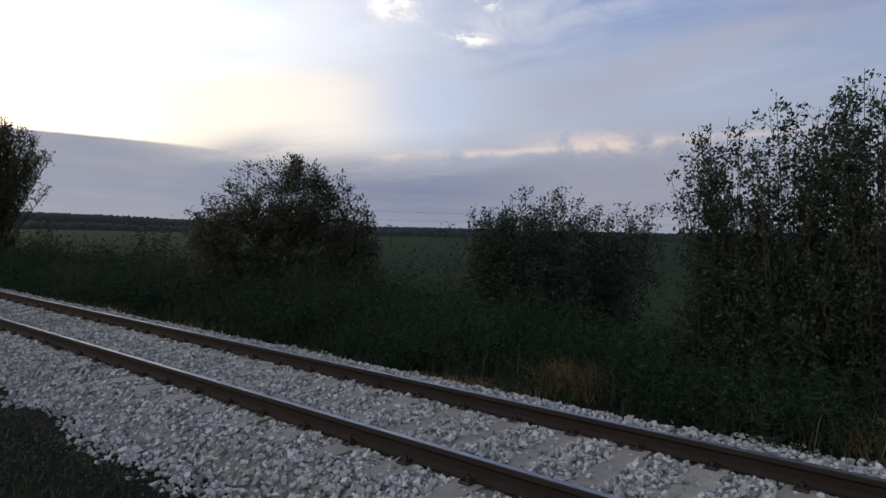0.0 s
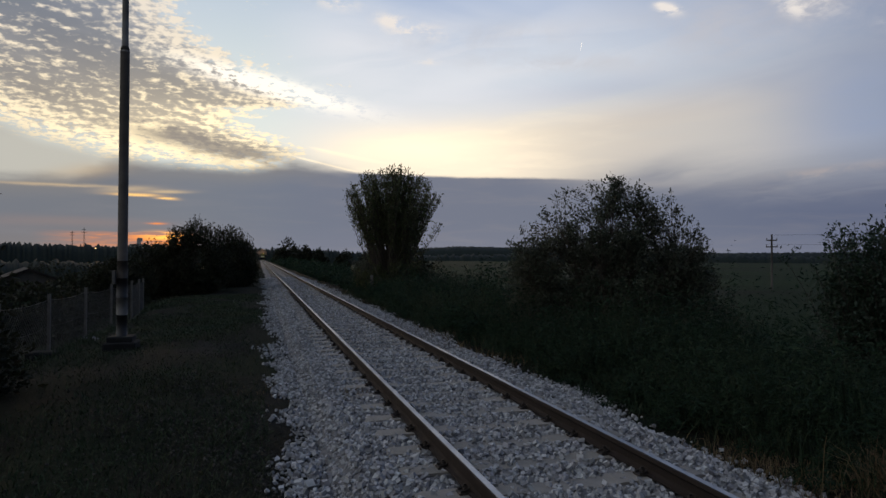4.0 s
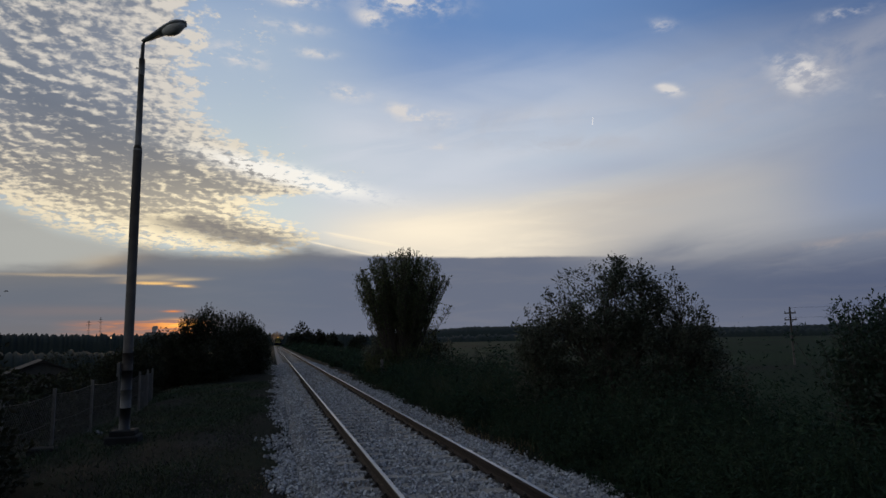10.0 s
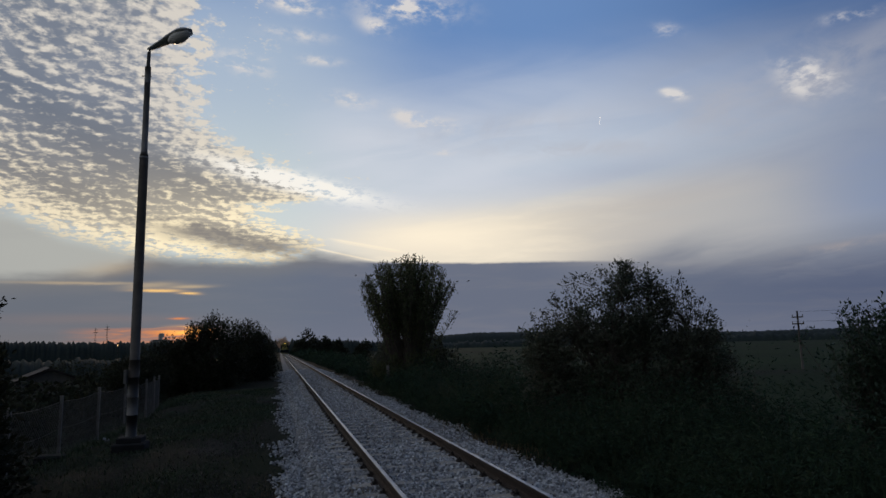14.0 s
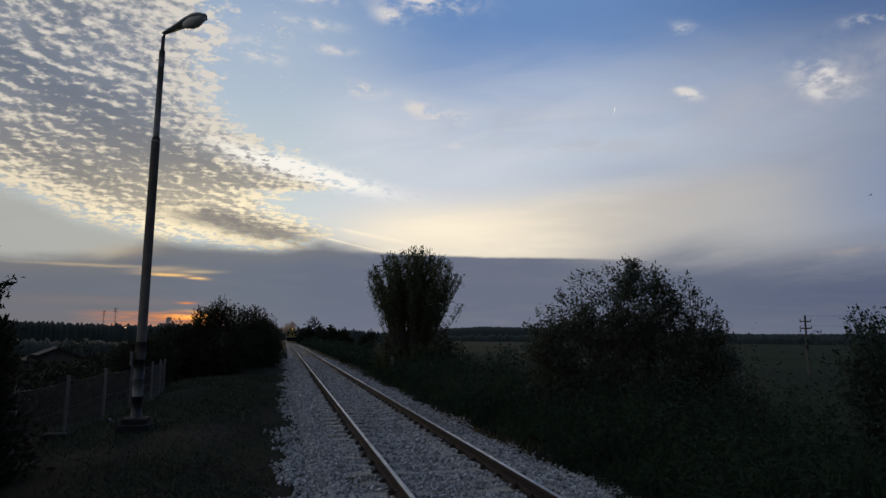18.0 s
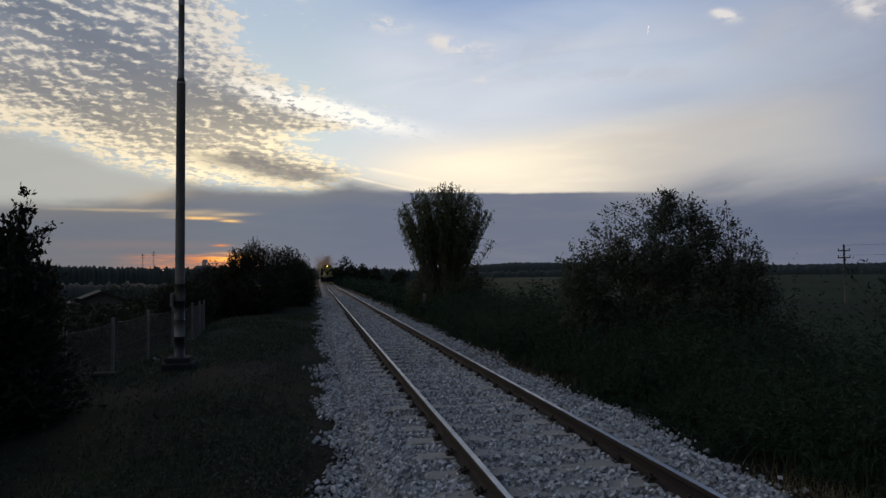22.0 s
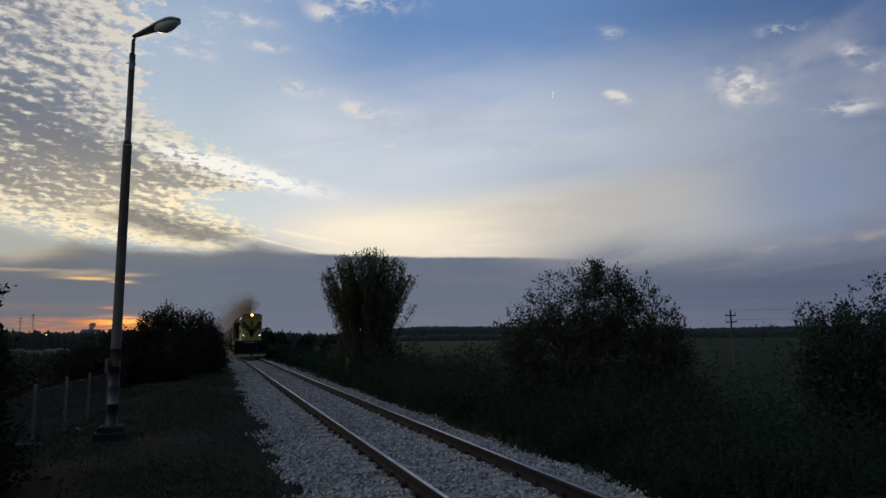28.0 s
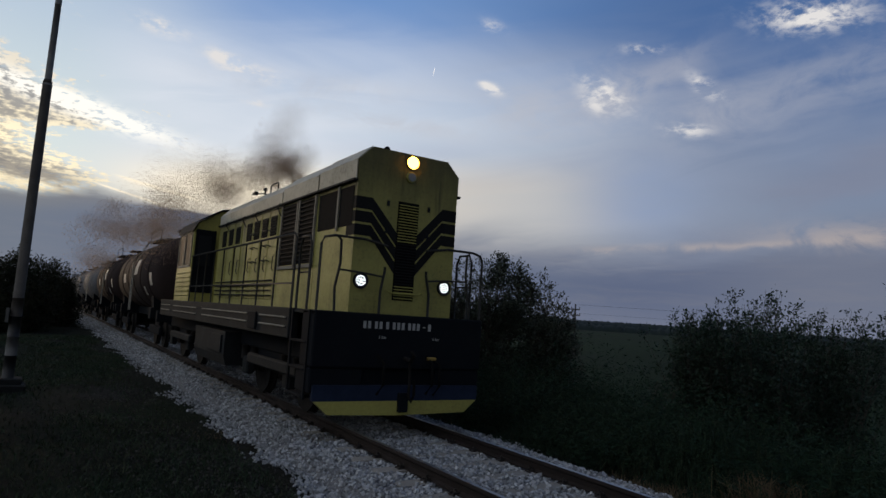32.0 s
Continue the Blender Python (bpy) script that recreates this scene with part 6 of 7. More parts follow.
for s in (-1, 1):
    rail_tube([(s * 1.40, -0.08, DECK), (s * 1.40, -0.08, 2.60), (s * 1.36, -0.08, 2.70), (s * 1.20, -0.08, 2.74), (s * 0.72, -0.08, 2.74), (s * 0.34, -0.06, 2.68)])
    rail_tube([(s * 1.13, -0.08, DECK), (s * 1.15, -0.08, 2.0), (s * 1.09, -0.08, 2.35), (s * 1.10, -0.08, 2.68), (s * 1.16, -0.08, 2.74)])
    rail_tube([(s * 1.12, -0.08, 2.26), (s * 0.7, -0.08, 2.24), (s * 0.40, -0.08, 2.21)], 0.015)
    rail_tube([(s * 0.42, -0.08, DECK), (s * 0.42, -0.08, 2.0), (s * 0.36, -0.06, 2.30), (s * 0.36, -0.06, 2.36)])
    rail_tube([(s * 1.42, 0.25, DECK), (s * 1.42, 0.25, 2.62), (s * 1.42, 0.33, 2.74), (s * 1.42, 0.62, 2.74), (s * 1.42, 0.70, 2.6), (s * 1.42, 0.70, DECK)])
    rail_tube([(s * 1.42, 0.70, 2.20), (s * 1.42, 0.25, 2.20)], 0.015)
    # side walkway rail
    rail_tube([(s * 1.43, 0.90, DECK), (s * 1.43, 0.90, 2.75), (s * 1.43, 0.98, 2.82), (s * 1.43, 8.9, 2.82)])
    rail_tube([(s * 1.43, 0.90, 2.04), (s * 1.43, 8.9, 2.04)], 0.016)
    for y in (1.85, 2.8, 3.75, 4.65, 5.5, 6.35, 7.2, 8.05, 8.8):
        rail_tube([(s * 1.43, y, DECK), (s * 1.43, y, 2.82)], 0.016, name="rail_post")
    # grilles and doors of the hood side
    xo = s * (HW + 0.004)
    def side_box(y0, y1, z0, z1, d, m, name, label="", b=0.006):
        a, c = sorted((xo - s * 0.01, xo + s * d))
        return LP(name, Acc().box(a, c, y0, y1, z0, z1, b), m, None, label)
    for y0, y1 in ((0.10, 0.62), (0.72, 1.50)):
        side_box(y0, y1, 2.95, 3.56, 0.006, M_GRILL, "radiator_grille", "dark shutter grille")
    for y0, y1 in ((1.62, 2.42), (2.52, 3.38)):
        g = side_box(y0, y1, 2.44, 3.58, 0.008, M_GRILL, "air_intake", "large dark intake grille with a pale frame")
        for k in range(14):
            z = 2.5 + k * 0.078
            a, c = sorted((xo + s * 0.006, xo + s * 0.03))
            LP("slat", Acc().box(a, c, y0 + 0.03, y1 - 0.03, z, z + 0.022), M_STRIPE, g)
        for yy in (y0 - 0.02, y1 - 0.02):
            a, c = sorted((xo, xo + s * 0.035))
            LP("frame_post", Acc().box(a, c, yy, yy + 0.05, 2.40, 3.60), M_PALE, g)
        a, c = sorted((xo, xo + s * 0.04))
        LP("frame_sill", Acc().box(a, c, y0 - 0.02, y1 + 0.03, 2.36, 2.42, 0.004), M_PALE, g)
    for y0 in (3.62, 4.20, 4.78, 5.36, 6.30, 6.95, 7.6):
        d = side_box(y0, y0 + 0.54, 1.80, 3.58, 0.014, M_YELF, "hood_door", "yellow hood door", 0.008)
        a, c = sorted((xo + s * 0.012, xo + s * 0.022))
        LP("door_grille", Acc().box(a, c, y0 + 0.07, y0 + 0.47, 3.06, 3.46, 0.003), M_GRILL, d)
        for k in range(7):
            a, c = sorted((xo + s * 0.018, xo + s * 0.034))
            LP("slat", Acc().box(a, c, y0 + 0.08, y0 + 0.46, 3.09 + k * 0.054, 3.105 + k * 0.054), M_STRIPE, d)
        LP("latch", Acc().tube([(xo + s * 0.02, y0 + 0.06, 2.35), (xo + s * 0.05, y0 + 0.06, 2.40), (xo + s * 0.05, y0 + 0.06, 2.62), (xo + s * 0.02, y0 + 0.06, 2.67)], 0.010, sides=5), M_PIPE, d)
    for k in range(4):
        a, c = sorted((xo, xo + s * 0.05))
        LP("louvre", Acc().box(a, c, 3.7, 8.3, 1.86 + k * 0.10, 1.885 + k * 0.10, 0.004), M_FRAME)
    for y in (4.0, 4.9):
        for z in (2.55, 2.85, 3.15):
            LP("grab_rung", Acc().tube([(xo, y, z), (xo + s * 0.10, y, z + 0.02), (xo + s * 0.10, y + 0.3, z + 0.02), (xo, y + 0.3, z)], 0.012, sides=5), M_PIPE)
    for y in (3.5, 5.0, 6.0, 7.5):
        LP("gutter_bracket", Acc().tube([(xo, y, 3.4), (xo + s * 0.09, y, 3.55), (xo + s * 0.06, y, 3.66)], 0.014, sides=5), M_PIPE)
    LP("corner_post", Acc().box(min(xo, xo + s * 0.02), max(xo, xo + s * 0.02), 0.64, 0.70, 2.9, 3.6), M_PALE)
# roof gear
LP("exhaust_stack", Acc().tube([(0, 5.3, TOPZ - 0.1), (0, 5.3, TOPZ + 0.10), (0, 5.3, TOPZ + 0.14)], 0.17, 0.19, 16), M_GRILL, None, "sooty exhaust stack")
LP("roof_fan", Acc().tube([(0, 2.4, TOPZ - 0.05), (0, 2.4, TOPZ + 0.05)], 0.6, 0.58, 24), M_FRAME)
for y in (4.75,):
    LP("roof_loop", Acc().tube([(-0.62, y, TOPZ - 0.06), (-0.62, y, TOPZ + 0.12), (-0.6, y + 0.08, TOPZ + 0.16), (-0.6, y + 0.45, TOPZ + 0.16), (-0.62, y + 0.52, TOPZ + 0.12), (-0.62, y + 0.52, TOPZ - 0.06)], 0.014, sides=6), M_PIPE)
mast_r = LP("roof_mast", Acc().tube([(-0.55, 5.95, TOPZ - 0.1), (-0.55, 5.95, TOPZ + 0.14)], 0.018, sides=6), M_PIPE, None, "dark roof mast with horns")
LP("horn", Acc().tube([(-0.82, 5.95, TOPZ + 0.02), (-0.55, 5.95, TOPZ + 0.06), (-0.28, 5.95, TOPZ + 0.04)], 0.014, sides=6).tube([(-0.80, 6.05, TOPZ + 0.02), (-0.80, 5.75, TOPZ + 0.01)], 0.018, 0.045, 10), M_PIPE, mast_r)
LP("mast_cap", Acc().tube([(-0.55, 5.95, TOPZ + 0.13), (-0.55, 5.95, TOPZ + 0.19)], 0.05, 0.04, 10), M_PIPE, mast_r)
LP("roof_hatch", Acc().box(-0.45, 0.45, 6.9, 7.8, TOPZ - 0.07, TOPZ + 0.0, 0.02), M_ROOFL)
horn = LP("horn", Acc().tube([(-0.35, 0.5, TOPZ + 0.05), (-0.35, 0.18, TOPZ + 0.05)], 0.02, 0.05, 10).box(-0.38, -0.32, 0.42, 0.5, TOPZ - 0.01, TOPZ + 0.06), M_FRAME)

# cab
CX = 1.43
cab = LP("cab", Acc().prism([(-CX, DECK), (CX, DECK), (CX, 3.50), (CX - 0.10, 3.72), (0.8, 4.08), (0, 4.17), (-0.8, 4.08), (-CX + 0.10, 3.72), (-CX, 3.50)], 1, 8.95, 10.95), M_YEL, None, "yellow driver's cab, wider than the hood")
LP("cab_roof", Acc().prism([(-CX - 0.05, 3.50), (-CX + 0.07, 3.735), (-0.8, 4.10), (0, 4.19), (0.8, 4.10), (CX - 0.07, 3.735), (CX + 0.05, 3.50), (CX + 0.03, 3.56), (CX - 0.07, 3.775), (0.8, 4.14), (0, 4.23), (-0.8, 4.14), (-CX + 0.07, 3.775), (-CX - 0.03, 3.56)], 1, 8.85, 11.05), M_FRAME, cab)
# black sheets over the yellow front wall, painting its shade and dark window
for x0, x1 in ((-CX + 0.04, -HW), (HW, CX - 0.04)):
    LP("cab_front_panel", Acc().box(x0, x1, 8.93, 8.952, 1.9, 3.55, 0.004), M_LBLK, cab, "black sheet painting the shade on the cab front")
for s in (-1, 1):
    a, b = sorted((s * (CX - 0.01), s * (CX + 0.012)))
    w = LP("side_window", Acc().box(a, b, 9.12, 9.90, 2.62, 3.46, 0.01), M_GLASSL, cab, "cab side window reflecting the sky")
    LP("side_window", Acc().box(a, b, 9.98, 10.75, 2.62, 3.46, 0.01), M_GLASSL, cab, "cab side window reflecting the sky")
    a, b = sorted((s * CX, s * (CX + 0.025)))
    LP("window_frame", Acc().box(a, b, 9.06, 9.12, 2.56, 3.52).box(a, b, 9.90, 9.98, 2.56, 3.52).box(a, b, 10.75, 10.81, 2.56, 3.52).box(a, b, 9.06, 10.81, 2.56, 2.62).box(a, b, 9.06, 10.81, 3.46, 3.52), M_PALE, w)
    for k in range(6):
        LP("cab_rib", Acc().box(a, b, 9.0, 10.9, 1.80 + k * 0.12, 1.835 + k * 0.12, 0.006), M_YEL, cab)
    a, b = sorted((s * 0.98, s * 1.32))
    LP("front_window", Acc().box(a, b, 8.925, 8.945, 2.6, 3.4, 0.008), M_GLASSL, cab)

# running gear
under = LP("underframe", Acc().box(-1.1, 1.1, 0.4, 12.9, 0.86, 1.58, 0.03), M_LBLK)
LP("fuel_tank", Acc().prism([(-1.36, 0.42), (1.36, 0.42), (1.42, 0.60), (1.42, 1.10), (-1.42, 1.10), (-1.42, 0.60)], 1, 4.75, 7.6), M_FRAME, None, "grey fuel tank")
LP("tank_box", Acc().box(-1.46, -1.42, 4.95, 6.2, 0.66, 1.02, 0.01), M_FRAME, None, "grey battery box cover")


turning = []                                         # axle, y, wheel radius


def wheelset(y, parent, r=0.5):
    ax = LP("axle", Acc().tube([(-0.95, 0, 0), (0.95, 0, 0)], 0.08, sides=10), M_WHEEL, parent)
    for s in (-1, 1):
        LP("wheel", Acc().tube([(s * 0.715, 0, 0), (s * 0.83, 0, 0)], r, sides=28).tube([(s * 0.685, 0, 0), (s * 0.715, 0, 0)], r + 0.028, sides=28).tube([(s * 0.83, 0, 0), (s * 0.90, 0, 0)], 0.12, sides=12), M_WHEEL, ax)
    ax.matrix_local = pose(0, y, r)
    turning.append((ax, y, r))


for yb in (1.05, 9.15):
    bg_ = LP("bogie", Acc().box(-1.05, -0.93, yb - 0.1, yb + 3.5, 0.55, 0.90, 0.03).box(0.93, 1.05, yb - 0.1, yb + 3.5, 0.55, 0.90, 0.03).box(-0.9, 0.9, yb + 1.5, yb + 1.9, 0.6, 0.9, 0.03), M_LBLK, None, "black bogie")
    for s in (-1, 1):
        a, b = sorted((s * 1.05, s * 1.20))
        for y in (yb + 0.5, yb + 2.9):
            LP("axle_box", Acc().box(a, b, y - 0.17, y + 0.17, 0.36, 0.68, 0.03), M_FRAME, bg_)
            for d in (-0.3, 0.3):
                LP("spring", Acc().tube([(s * 1.12, y + d, 0.62), (s * 1.12, y + d, 0.88)], 0.07, sides=10), M_WHEEL, bg_)
        a, b = sorted((s * 1.22, s * 1.34))
        LP("equalising_beam", Acc().box(a, b, yb - 0.35, yb + 2.3, 0.62, 0.80, 0.03), M_FRAME, bg_, "grey bogie side beam")
    for y in (yb + 0.5, yb + 2.9):
        wheelset(y, bg_)
    for y in (yb - 0.35,):
        LP("sand_pipe", Acc().tube([(-0.95, y, 0.9), (-0.85, y - 0.05, 0.4), (-0.76, y - 0.02, 0.12)], 0.02, sides=6), M_PIPE, bg_)

# ---- tank wagons ----
M_TANK = material("tank_brown", (0.040, 0.028, 0.027), (0.030, 0.022, 0.022), 0.8, 0.9, bump=0.12, fine=16, c3=(0.056, 0.043, 0.038), spec=0.12)
M_TANKG = material("tank_grey", (0.15, 0.15, 0.16), (0.11, 0.11, 0.12), 0.8, 0.8, bump=0.1, fine=16, c3=(0.13, 0.12, 0.12))
M_PLATE = material("wagon_plate", (0.42, 0.41, 0.38), (0.34, 0.33, 0.31), 5, 0.6, bump=0.05, fine=30)


def tank_wagon(label, mat, band, r=1.42, walkway=True):
    """A bogie tank wagon; its front buffer line at y = 0, running to y = 14."""
    ob = thing("tank_wagon", label, "tank wagon", "tank wagons")
    W = lambda name, acc, m, parent=None, lab="", smooth=False: part(name, acc, m, parent or ob, lab, smooth)
    zc = 2.62
    ys = [0.72, 0.78, 0.95, 1.2, 12.8, 13.05, 13.22, 13.28]
    rs = [0.02, 0.62, 0.88, 1.0, 1.0, 0.88, 0.62, 0.02]
    a = np.linspace(0, 2 * np.pi, 36, endpoint=False)
    v = np.array([[(math.cos(t) * r * k, y, zc + math.sin(t) * r * k) for t in a] for y, k in zip(ys, rs)])
    i, j = np.meshgrid(np.arange(len(ys) - 1), np.arange(36), indexing="ij")
    k = (j + 1) % 36
    tank = W("tank", Acc().add(v.reshape(-1, 3), np.stack([i * 36 + j, i * 36 + k, (i + 1) * 36 + k, (i + 1) * 36 + j], -1).reshape(-1, 4)), mat, None, "long cylindrical tank", True)
    for y in (2.9, 5.0, 7.0, 9.0, 11.1):
        W("tank_band", Acc().tube([(math.cos(t) * (r + 0.012), y, zc + math.sin(t) * (r + 0.012)) for t in np.linspace(0, 2 * math.pi, 37)], 0.014, sides=5, caps=False), mat, tank)
    if band:
        for s in (-1, 1):
            for y, z, w, h in ((5.9, 2.9, 0.9, 0.62), (2.0, 2.35, 0.5, 0.45), (4.0, 1.95, 0.32, 0.34), (9.8, 2.5, 0.7, 0.4)):
                t0 = math.asin((z - zc) / r)
                dt = h / r / 2
                q = [(s * (r + 0.008) * math.cos(t), zc + (r + 0.008) * math.sin(t)) for t in (t0 - dt, t0, t0 + dt)]
                q += [(s * (r + 0.014) * math.cos(t), zc + (r + 0.014) * math.sin(t)) for t in (t0 + dt, t0, t0 - dt)]
                W("data_panel", Acc().prism(q, 1, y, y + w), M_PLATE, tank, "pale marking panel")
    W("dome_lid", Acc().tube([(0, 7.0, zc + r - 0.05), (0, 7.0, zc + r + 0.22)], 0.34, 0.32, 16), M_FRAME, tank)
    if walkway:
        W("walkway", Acc().box(-0.75, 0.75, 5.6, 8.4, zc + r + 0.02, zc + r + 0.07), M_FRAME, None, "steel walkway on top")
        for s in (-1, 1):
            W("walkway_rail", Acc().tube([(s * 0.72, 5.6, zc + r), (s * 0.72, 5.6, zc + r + 0.42), (s * 0.72, 5.8, zc + r + 0.5), (s * 0.72, 8.2, zc + r + 0.5), (s * 0.72, 8.4, zc + r + 0.42), (s * 0.72, 8.4, zc + r)], 0.02, sides=6), M_PIPE)
        W("end_platform", Acc().box(-0.75, 0.75, 0.55, 1.9, zc + r + 0.02, zc + r + 0.08), M_FRAME, None, "small platform at the tank end")
    for s in (-1, 1):
        lad = W("ladder", Acc().tube([(s * 1.47, 6.7, 1.15), (s * 1.47, 6.7, 3.1), (s * 0.95, 6.7, zc + r)], 0.022, sides=6).tube([(s * 1.47, 7.15, 1.15), (s * 1.47, 7.15, 3.1), (s * 0.95, 7.15, zc + r)], 0.022, sides=6), M_PALE, None, "pale steel ladder")
        for q in range(7):
            W("rung", Acc().tube([(s * 1.47, 6.7, 1.3 + q * 0.28), (s * 1.47, 7.15, 1.3 + q * 0.28)], 0.014, sides=5), M_PALE, lad)
    W("frame", Acc().box(-0.55, 0.55, 0.3, 13.7, 0.95, 1.28, 0.02).box(-1.35, 1.35, 0.28, 0.55, 0.92, 1.28, 0.02).box(-1.35, 1.35, 13.45, 13.72, 0.92, 1.28, 0.02).box(-1.3, 1.3, 2.2, 2.7, 0.95, 1.35, 0.02).box(-1.3, 1.3, 11.3, 11.8, 0.95, 1.35, 0.02), M_LBLK, None, "black wagon frame")
    for y in (2.2, 11.3):
        W("saddle", Acc().prism([(-1.2, 1.3), (1.2, 1.3), (1.25, 1.75), (0.8, 1.45), (0, 1.25), (-0.8, 1.45), (-1.25, 1.75)], 1, y, y + 0.5), M_LBLK)
    for y, d in ((0.28, -1), (13.72, 1)):
        for s in (-1, 1):
            W("buffer", Acc().tube([(s * 0.875, y, 1.05), (s * 0.875, y + d * 0.28, 1.05)], 0.1, sides=10).tube([(s * 0.875, y + d * 0.26, 1.05), (s * 0.875, y + d * 0.29, 1.05)], 0.22, sides=14), M_LBLK)
    for yb in (1.55, 10.65):
        b = W("bogie", Acc().box(-1.05, -0.92, yb, yb + 2.4, 0.42, 0.72, 0.03).box(0.92, 1.05, yb, yb + 2.4, 0.42, 0.72, 0.03).box(-0.92, 0.92, yb + 1.0, yb + 1.4, 0.5, 0.92, 0.03), M_LBLK, None, "black bogie")
        for y in (yb + 0.3, yb + 2.1):
            ax = W("axle", Acc().tube([(-0.95, 0, 0), (0.95, 0, 0)], 0.075, sides=8), M_WHEEL, b)
            for s in (-1, 1):
                W("wheel", Acc().tube([(s * 0.715, 0, 0), (s * 0.83, 0, 0)], 0.46, sides=22).tube([(s * 0.69, 0, 0), (s * 0.715, 0, 0)], 0.488, sides=22), M_WHEEL, ax)
            ax.matrix_local = pose(0, y, 0.46)
            if band:
                turning.append((ax, y, 0.46))
    return ob


brown = tank_wagon("brown tank wagon with pale marking panels and a ladder", M_TANK, True)
grey = tank_wagon("light grey tank wagon, dusty and plain", M_TANKG, False, 1.46)
wagons = [(brown, 13.85), (copy_thing(brown, pose(0, 0, 0)), 28.0), (grey, 42.15)]
for k in range(5):
    wagons.append((copy_thing(grey if k % 3 < 2 else brown, pose(0, 0, 0)), 56.3 + 14.15 * k))

# ---- exhaust smoke: drifting specks of soot in rigid puffs ----
M_SMOKE = material("soot", (0.50, 0.35, 0.24), (0.38, 0.27, 0.19), 1, 0.95, bump=0, fine=9, vary=0.3, island=True, leaf=0.65, spec=0.0)


def puff(n, spread, speck, seed):
    r = np.random.default_rng(seed)
    lumps = r.normal(size=(9, 3)) * np.asarray(spread) * 0.9
    size = r.uniform(0.35, 0.75, 9)
    w = r.integers(0, 9, n)
    g = r.normal(size=(n, 3))
    far_out = np.linalg.norm(g, axis=1)[:, None]
    g = np.where(far_out > 1.9, g / far_out * 1.7 * r.random((n, 1)) ** 0.5, g)
    d = g * spread * size[w][:, None] + lumps[w]
    t = np.einsum("nij,kj->nki", turns(r, n), np.array([(1, 0, 0), (-0.5, 0.87, 0), (-0.5, -0.87, 0)])) * (speck * r.uniform(0.6, 1.4, n))[:, None, None]
    return Acc().add((t + d[:, None]).reshape(-1, 3), np.arange(3 * n).reshape(-1, 3))


puffs = []
for k, (dy, dz, dx2, sp, n, speck) in enumerate(((5.35, 4.40, 0.0, (0.11, 0.13, 0.14), 18000, 0.0032), (5.75, 4.72, -0.03, (0.22, 0.28, 0.26), 52000, 0.0034), (6.6, 5.0, -0.1, (0.36, 0.48, 0.40), 62000, 0.0043),
                                                 (7.9, 5.2, -0.2, (0.5, 0.75, 0.52), 62000, 0.0054), (9.8, 5.25, -0.35, (0.7, 1.1, 0.62), 52000, 0.007), (12.6, 5.1, -0.5, (0.9, 1.6, 0.72), 42000, 0.0088),
                                                 (17.0, 4.9, -0.7, (1.1, 2.4, 0.8), 32000, 0.0115), (23.5, 4.7, -0.9, (1.3, 3.4, 0.85), 24000, 0.0155), (33.0, 4.5, -0.9, (1.6, 5.0, 0.95), 18000, 0.021), (46.0, 4.3, -0.9, (1.8, 6.0, 1.0), 13000, 0.029))):
    ob = tagged(part("smoke_puff", puff(int(n * 1.4), sp, speck * 0.85, 60 + k), M_SMOKE), "dark brown exhaust smoke drifting above the train", "smoke", "exhaust smoke", kind="stuff")
    puffs.append((ob, dy, dz, dx2))

# aircraft high up, drawing a short trail; emission stands in for sunlight on both
M_TRAIL = glowing("trail_sun_glow", (1.0, 0.95, 0.9), 0.85)
plane_ob = thing("aircraft_trail", "short bright trail of a distant aircraft", "aircraft")
part("vapour", Acc().tube([(0, 0, -16), (2.4, 0, -4), (4.6, 0, 10), (6, 0, 20)], 0.8, 1.5, 8), M_TRAIL, plane_ob, "thin white vapour trail")
part("aeroplane", Acc().tube([(6, 0, 19), (6.6, 0, 25)], 1.3, 0.7, 8).box(3.2, 9.6, -0.4, 0.4, 21.0, 22.6, 0.1), M_TRAIL, plane_ob)


# two birds crossing the line
M_BIRD = material("bird_dark", (0.020, 0.019, 0.019), (0.014, 0.014, 0.014), 9, 0.8, bump=0, fine=40)


def small_bird():
    ob = thing("bird", "small dark bird in gliding flight", "bird", "birds")
    part("body", Acc().tube([(-0.13, 0, 0), (-0.08, 0, 0.01), (0.02, 0, 0.015), (0.08, 0, 0.01), (0.12, 0, 0)], 0.035, 0.02, 8), M_BIRD, ob, smooth=True)
    part("tail", Acc().prism([(-0.13, -0.015), (-0.25, -0.05), (-0.24, 0.0), (-0.25, 0.05), (-0.13, 0.015)], 2, -0.004, 0.004), M_BIRD, ob)
    for s in (-1, 1):
        wing = part("wing", Acc().prism([(0.06, s * 0.02), (0.07, s * 0.12), (-0.02, s * 0.30), (-0.06, s * 0.13), (-0.06, s * 0.02)], 2, -0.005, 0.005), M_BIRD, ob)
        wing.rotation_euler = (s * 0.35, 0, 0)
    return ob


birds = [small_bird(), small_bird()]


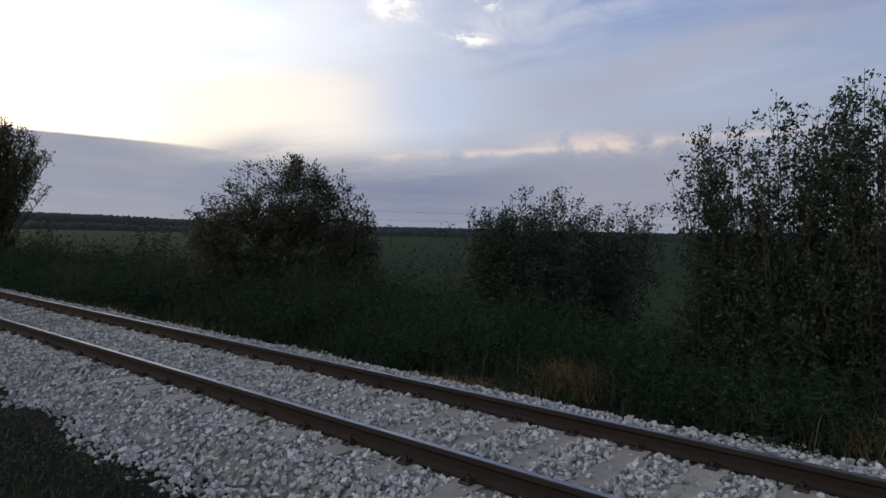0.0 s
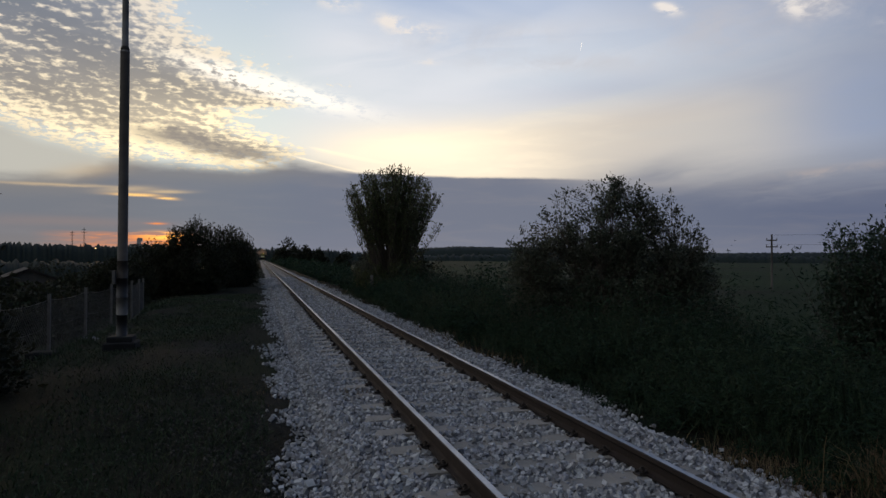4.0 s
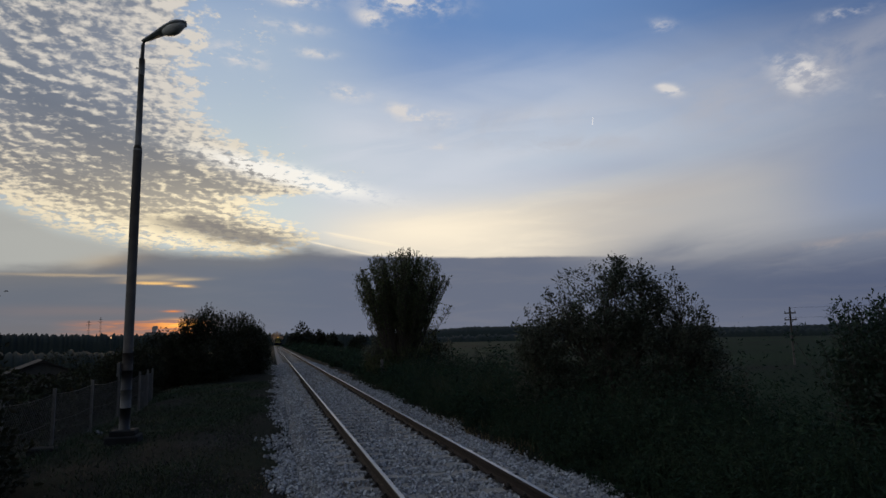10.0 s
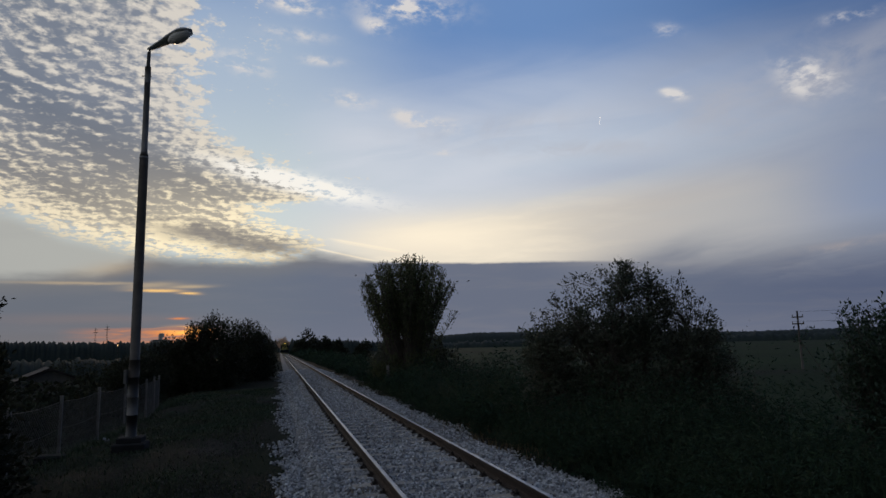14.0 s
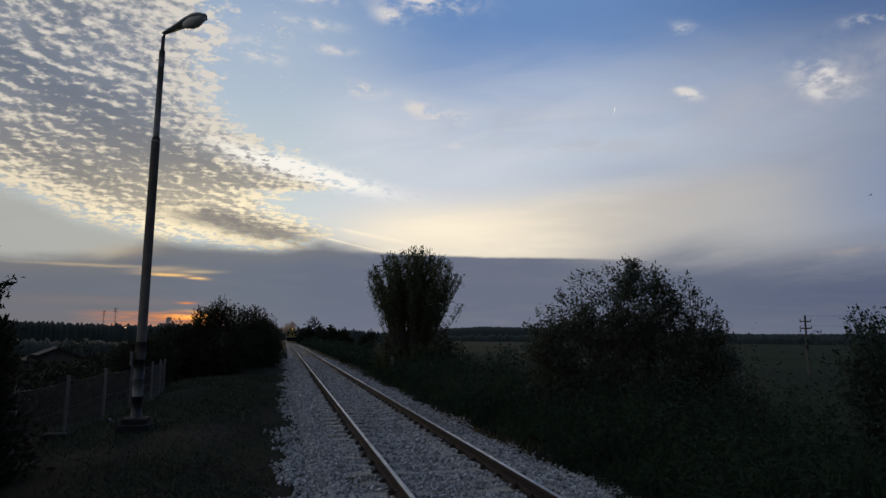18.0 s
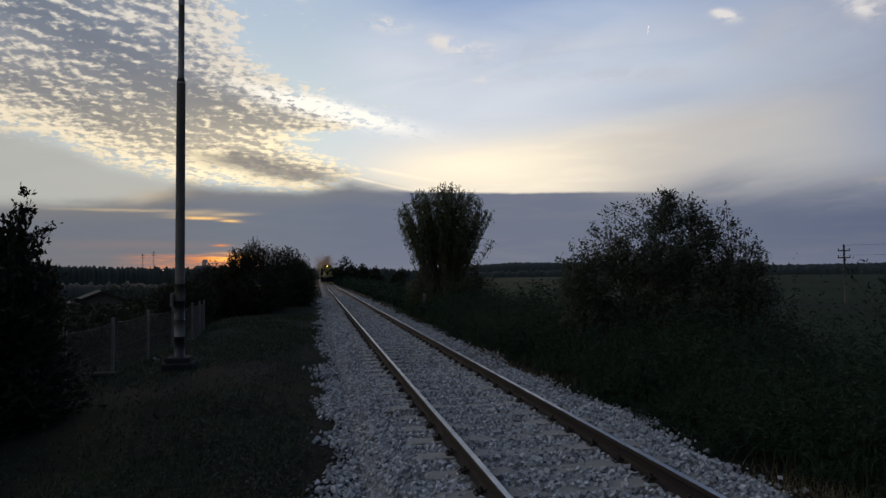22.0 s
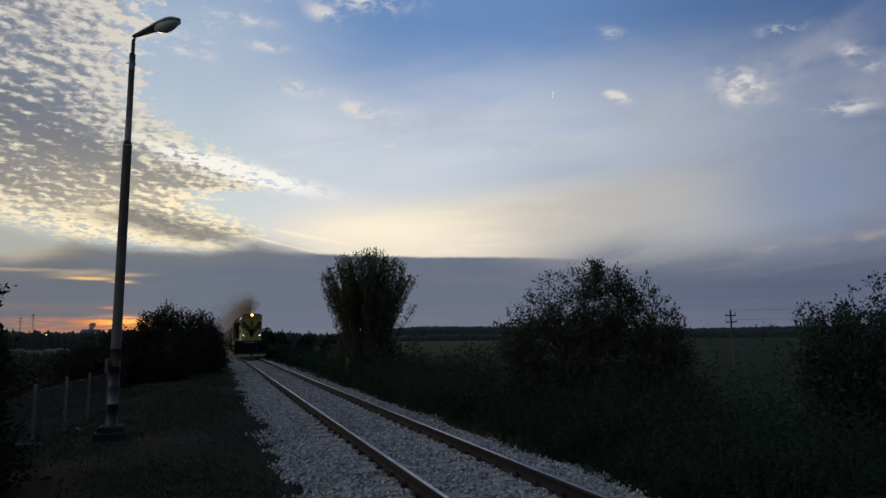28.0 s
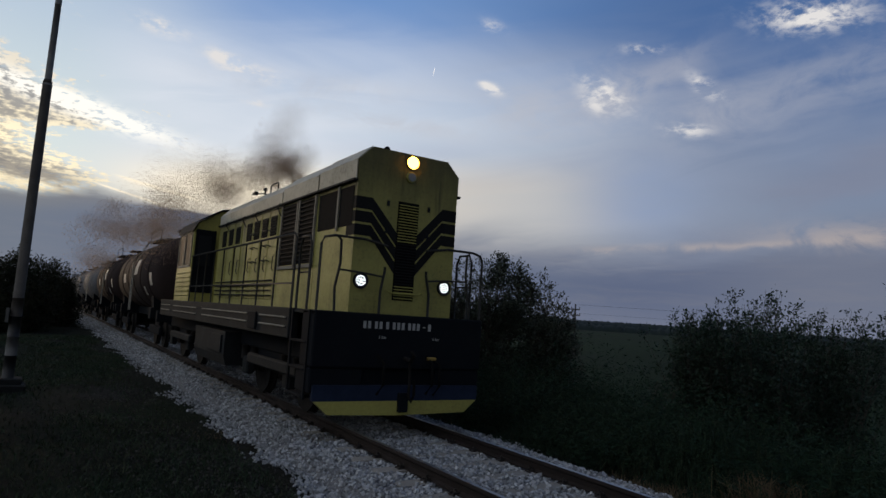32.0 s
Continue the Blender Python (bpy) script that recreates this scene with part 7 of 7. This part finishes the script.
def front_at(t):
    """Place of the hood front along the line at t seconds."""
    return 8.08 + (32.0 - t) * 13.70


def motions():
    times = [0, 0.1] + list(range(2, 31, 2)) + [31, 31.5, 31.9, 32]
    walk(loco, [(t, pose(0, front_at(t), 0)) for t in times])
    for ob, y in wagons:
        walk(ob, [(t, pose(0, front_at(t) + y, 0)) for t in times])
    for ax, y, r in turning:
        walk(ax, [(k * 0.05, pose(0, y, r, math.degrees(k * 0.05 * 13.70 / r) % 360)) for k in range(641)])
    rows = []
    for t, az, el in ((0, 27.6, 17.5), (3, 27.8, 17.8), (13, 28.6, 18.7), (23, 29.0, 20.1), (32, 29.7, 21.3)):
        rows.append((t, pose(*polar(az, 3500 * math.cos(radians(el)), 3500 * math.sin(radians(el))), 0, 0, -az)))
    walk(plane_ob, rows)
    flights = (((0, -5.5, 1.6), (11.0, -4.2, 2.3), (11.5, -0.6, 3.4), (12.0, 2.6, 3.5), (12.5, 6.0, 4.0), (14.0, 16.5, 5.6), (20.0, 75.0, 9.0), (32.0, 120.0, 9.0)),
               ((0, -5.0, 1.4), (11.3, -3.4, 1.6), (12.0, 0.5, 3.1), (12.5, 1.5, 3.9), (13.0, 3.3, 4.6), (15.0, 11.0, 8.0), (20.0, 70.0, 11.0), (32.0, 115.0, 11.0)))
    for ob, way, dist in zip(birds, flights, (58.0, 74.0)):
        walk(ob, [(t, Matrix.Translation((-2.1, -0.2, 1.64)) @ pose(*polar(az, dist, dist * math.tan(radians(el))), 0, -6, -15)) for t, az, el in way])
    soft = [0, 0.1] + [0.5 * k for k in range(1, 64)] + [31.9, 32]
    for k, (ob, dy, dz, dx2) in enumerate(puffs):
        rows = []
        for t in soft:
            w = 0.03 + 0.05 * k
            rows.append((t, pose(dx2 + w * math.sin(t * 1.9 + k), front_at(t) + dy + w * 1.5 * math.sin(t * 2.3 + 2 * k), dz + w * 0.7 * math.sin(t * 2.7 + k * 1.3), 8 * math.sin(t + k), 10 * math.sin(t * 1.3 + k), 0)))
        walk(ob, rows)


motions()
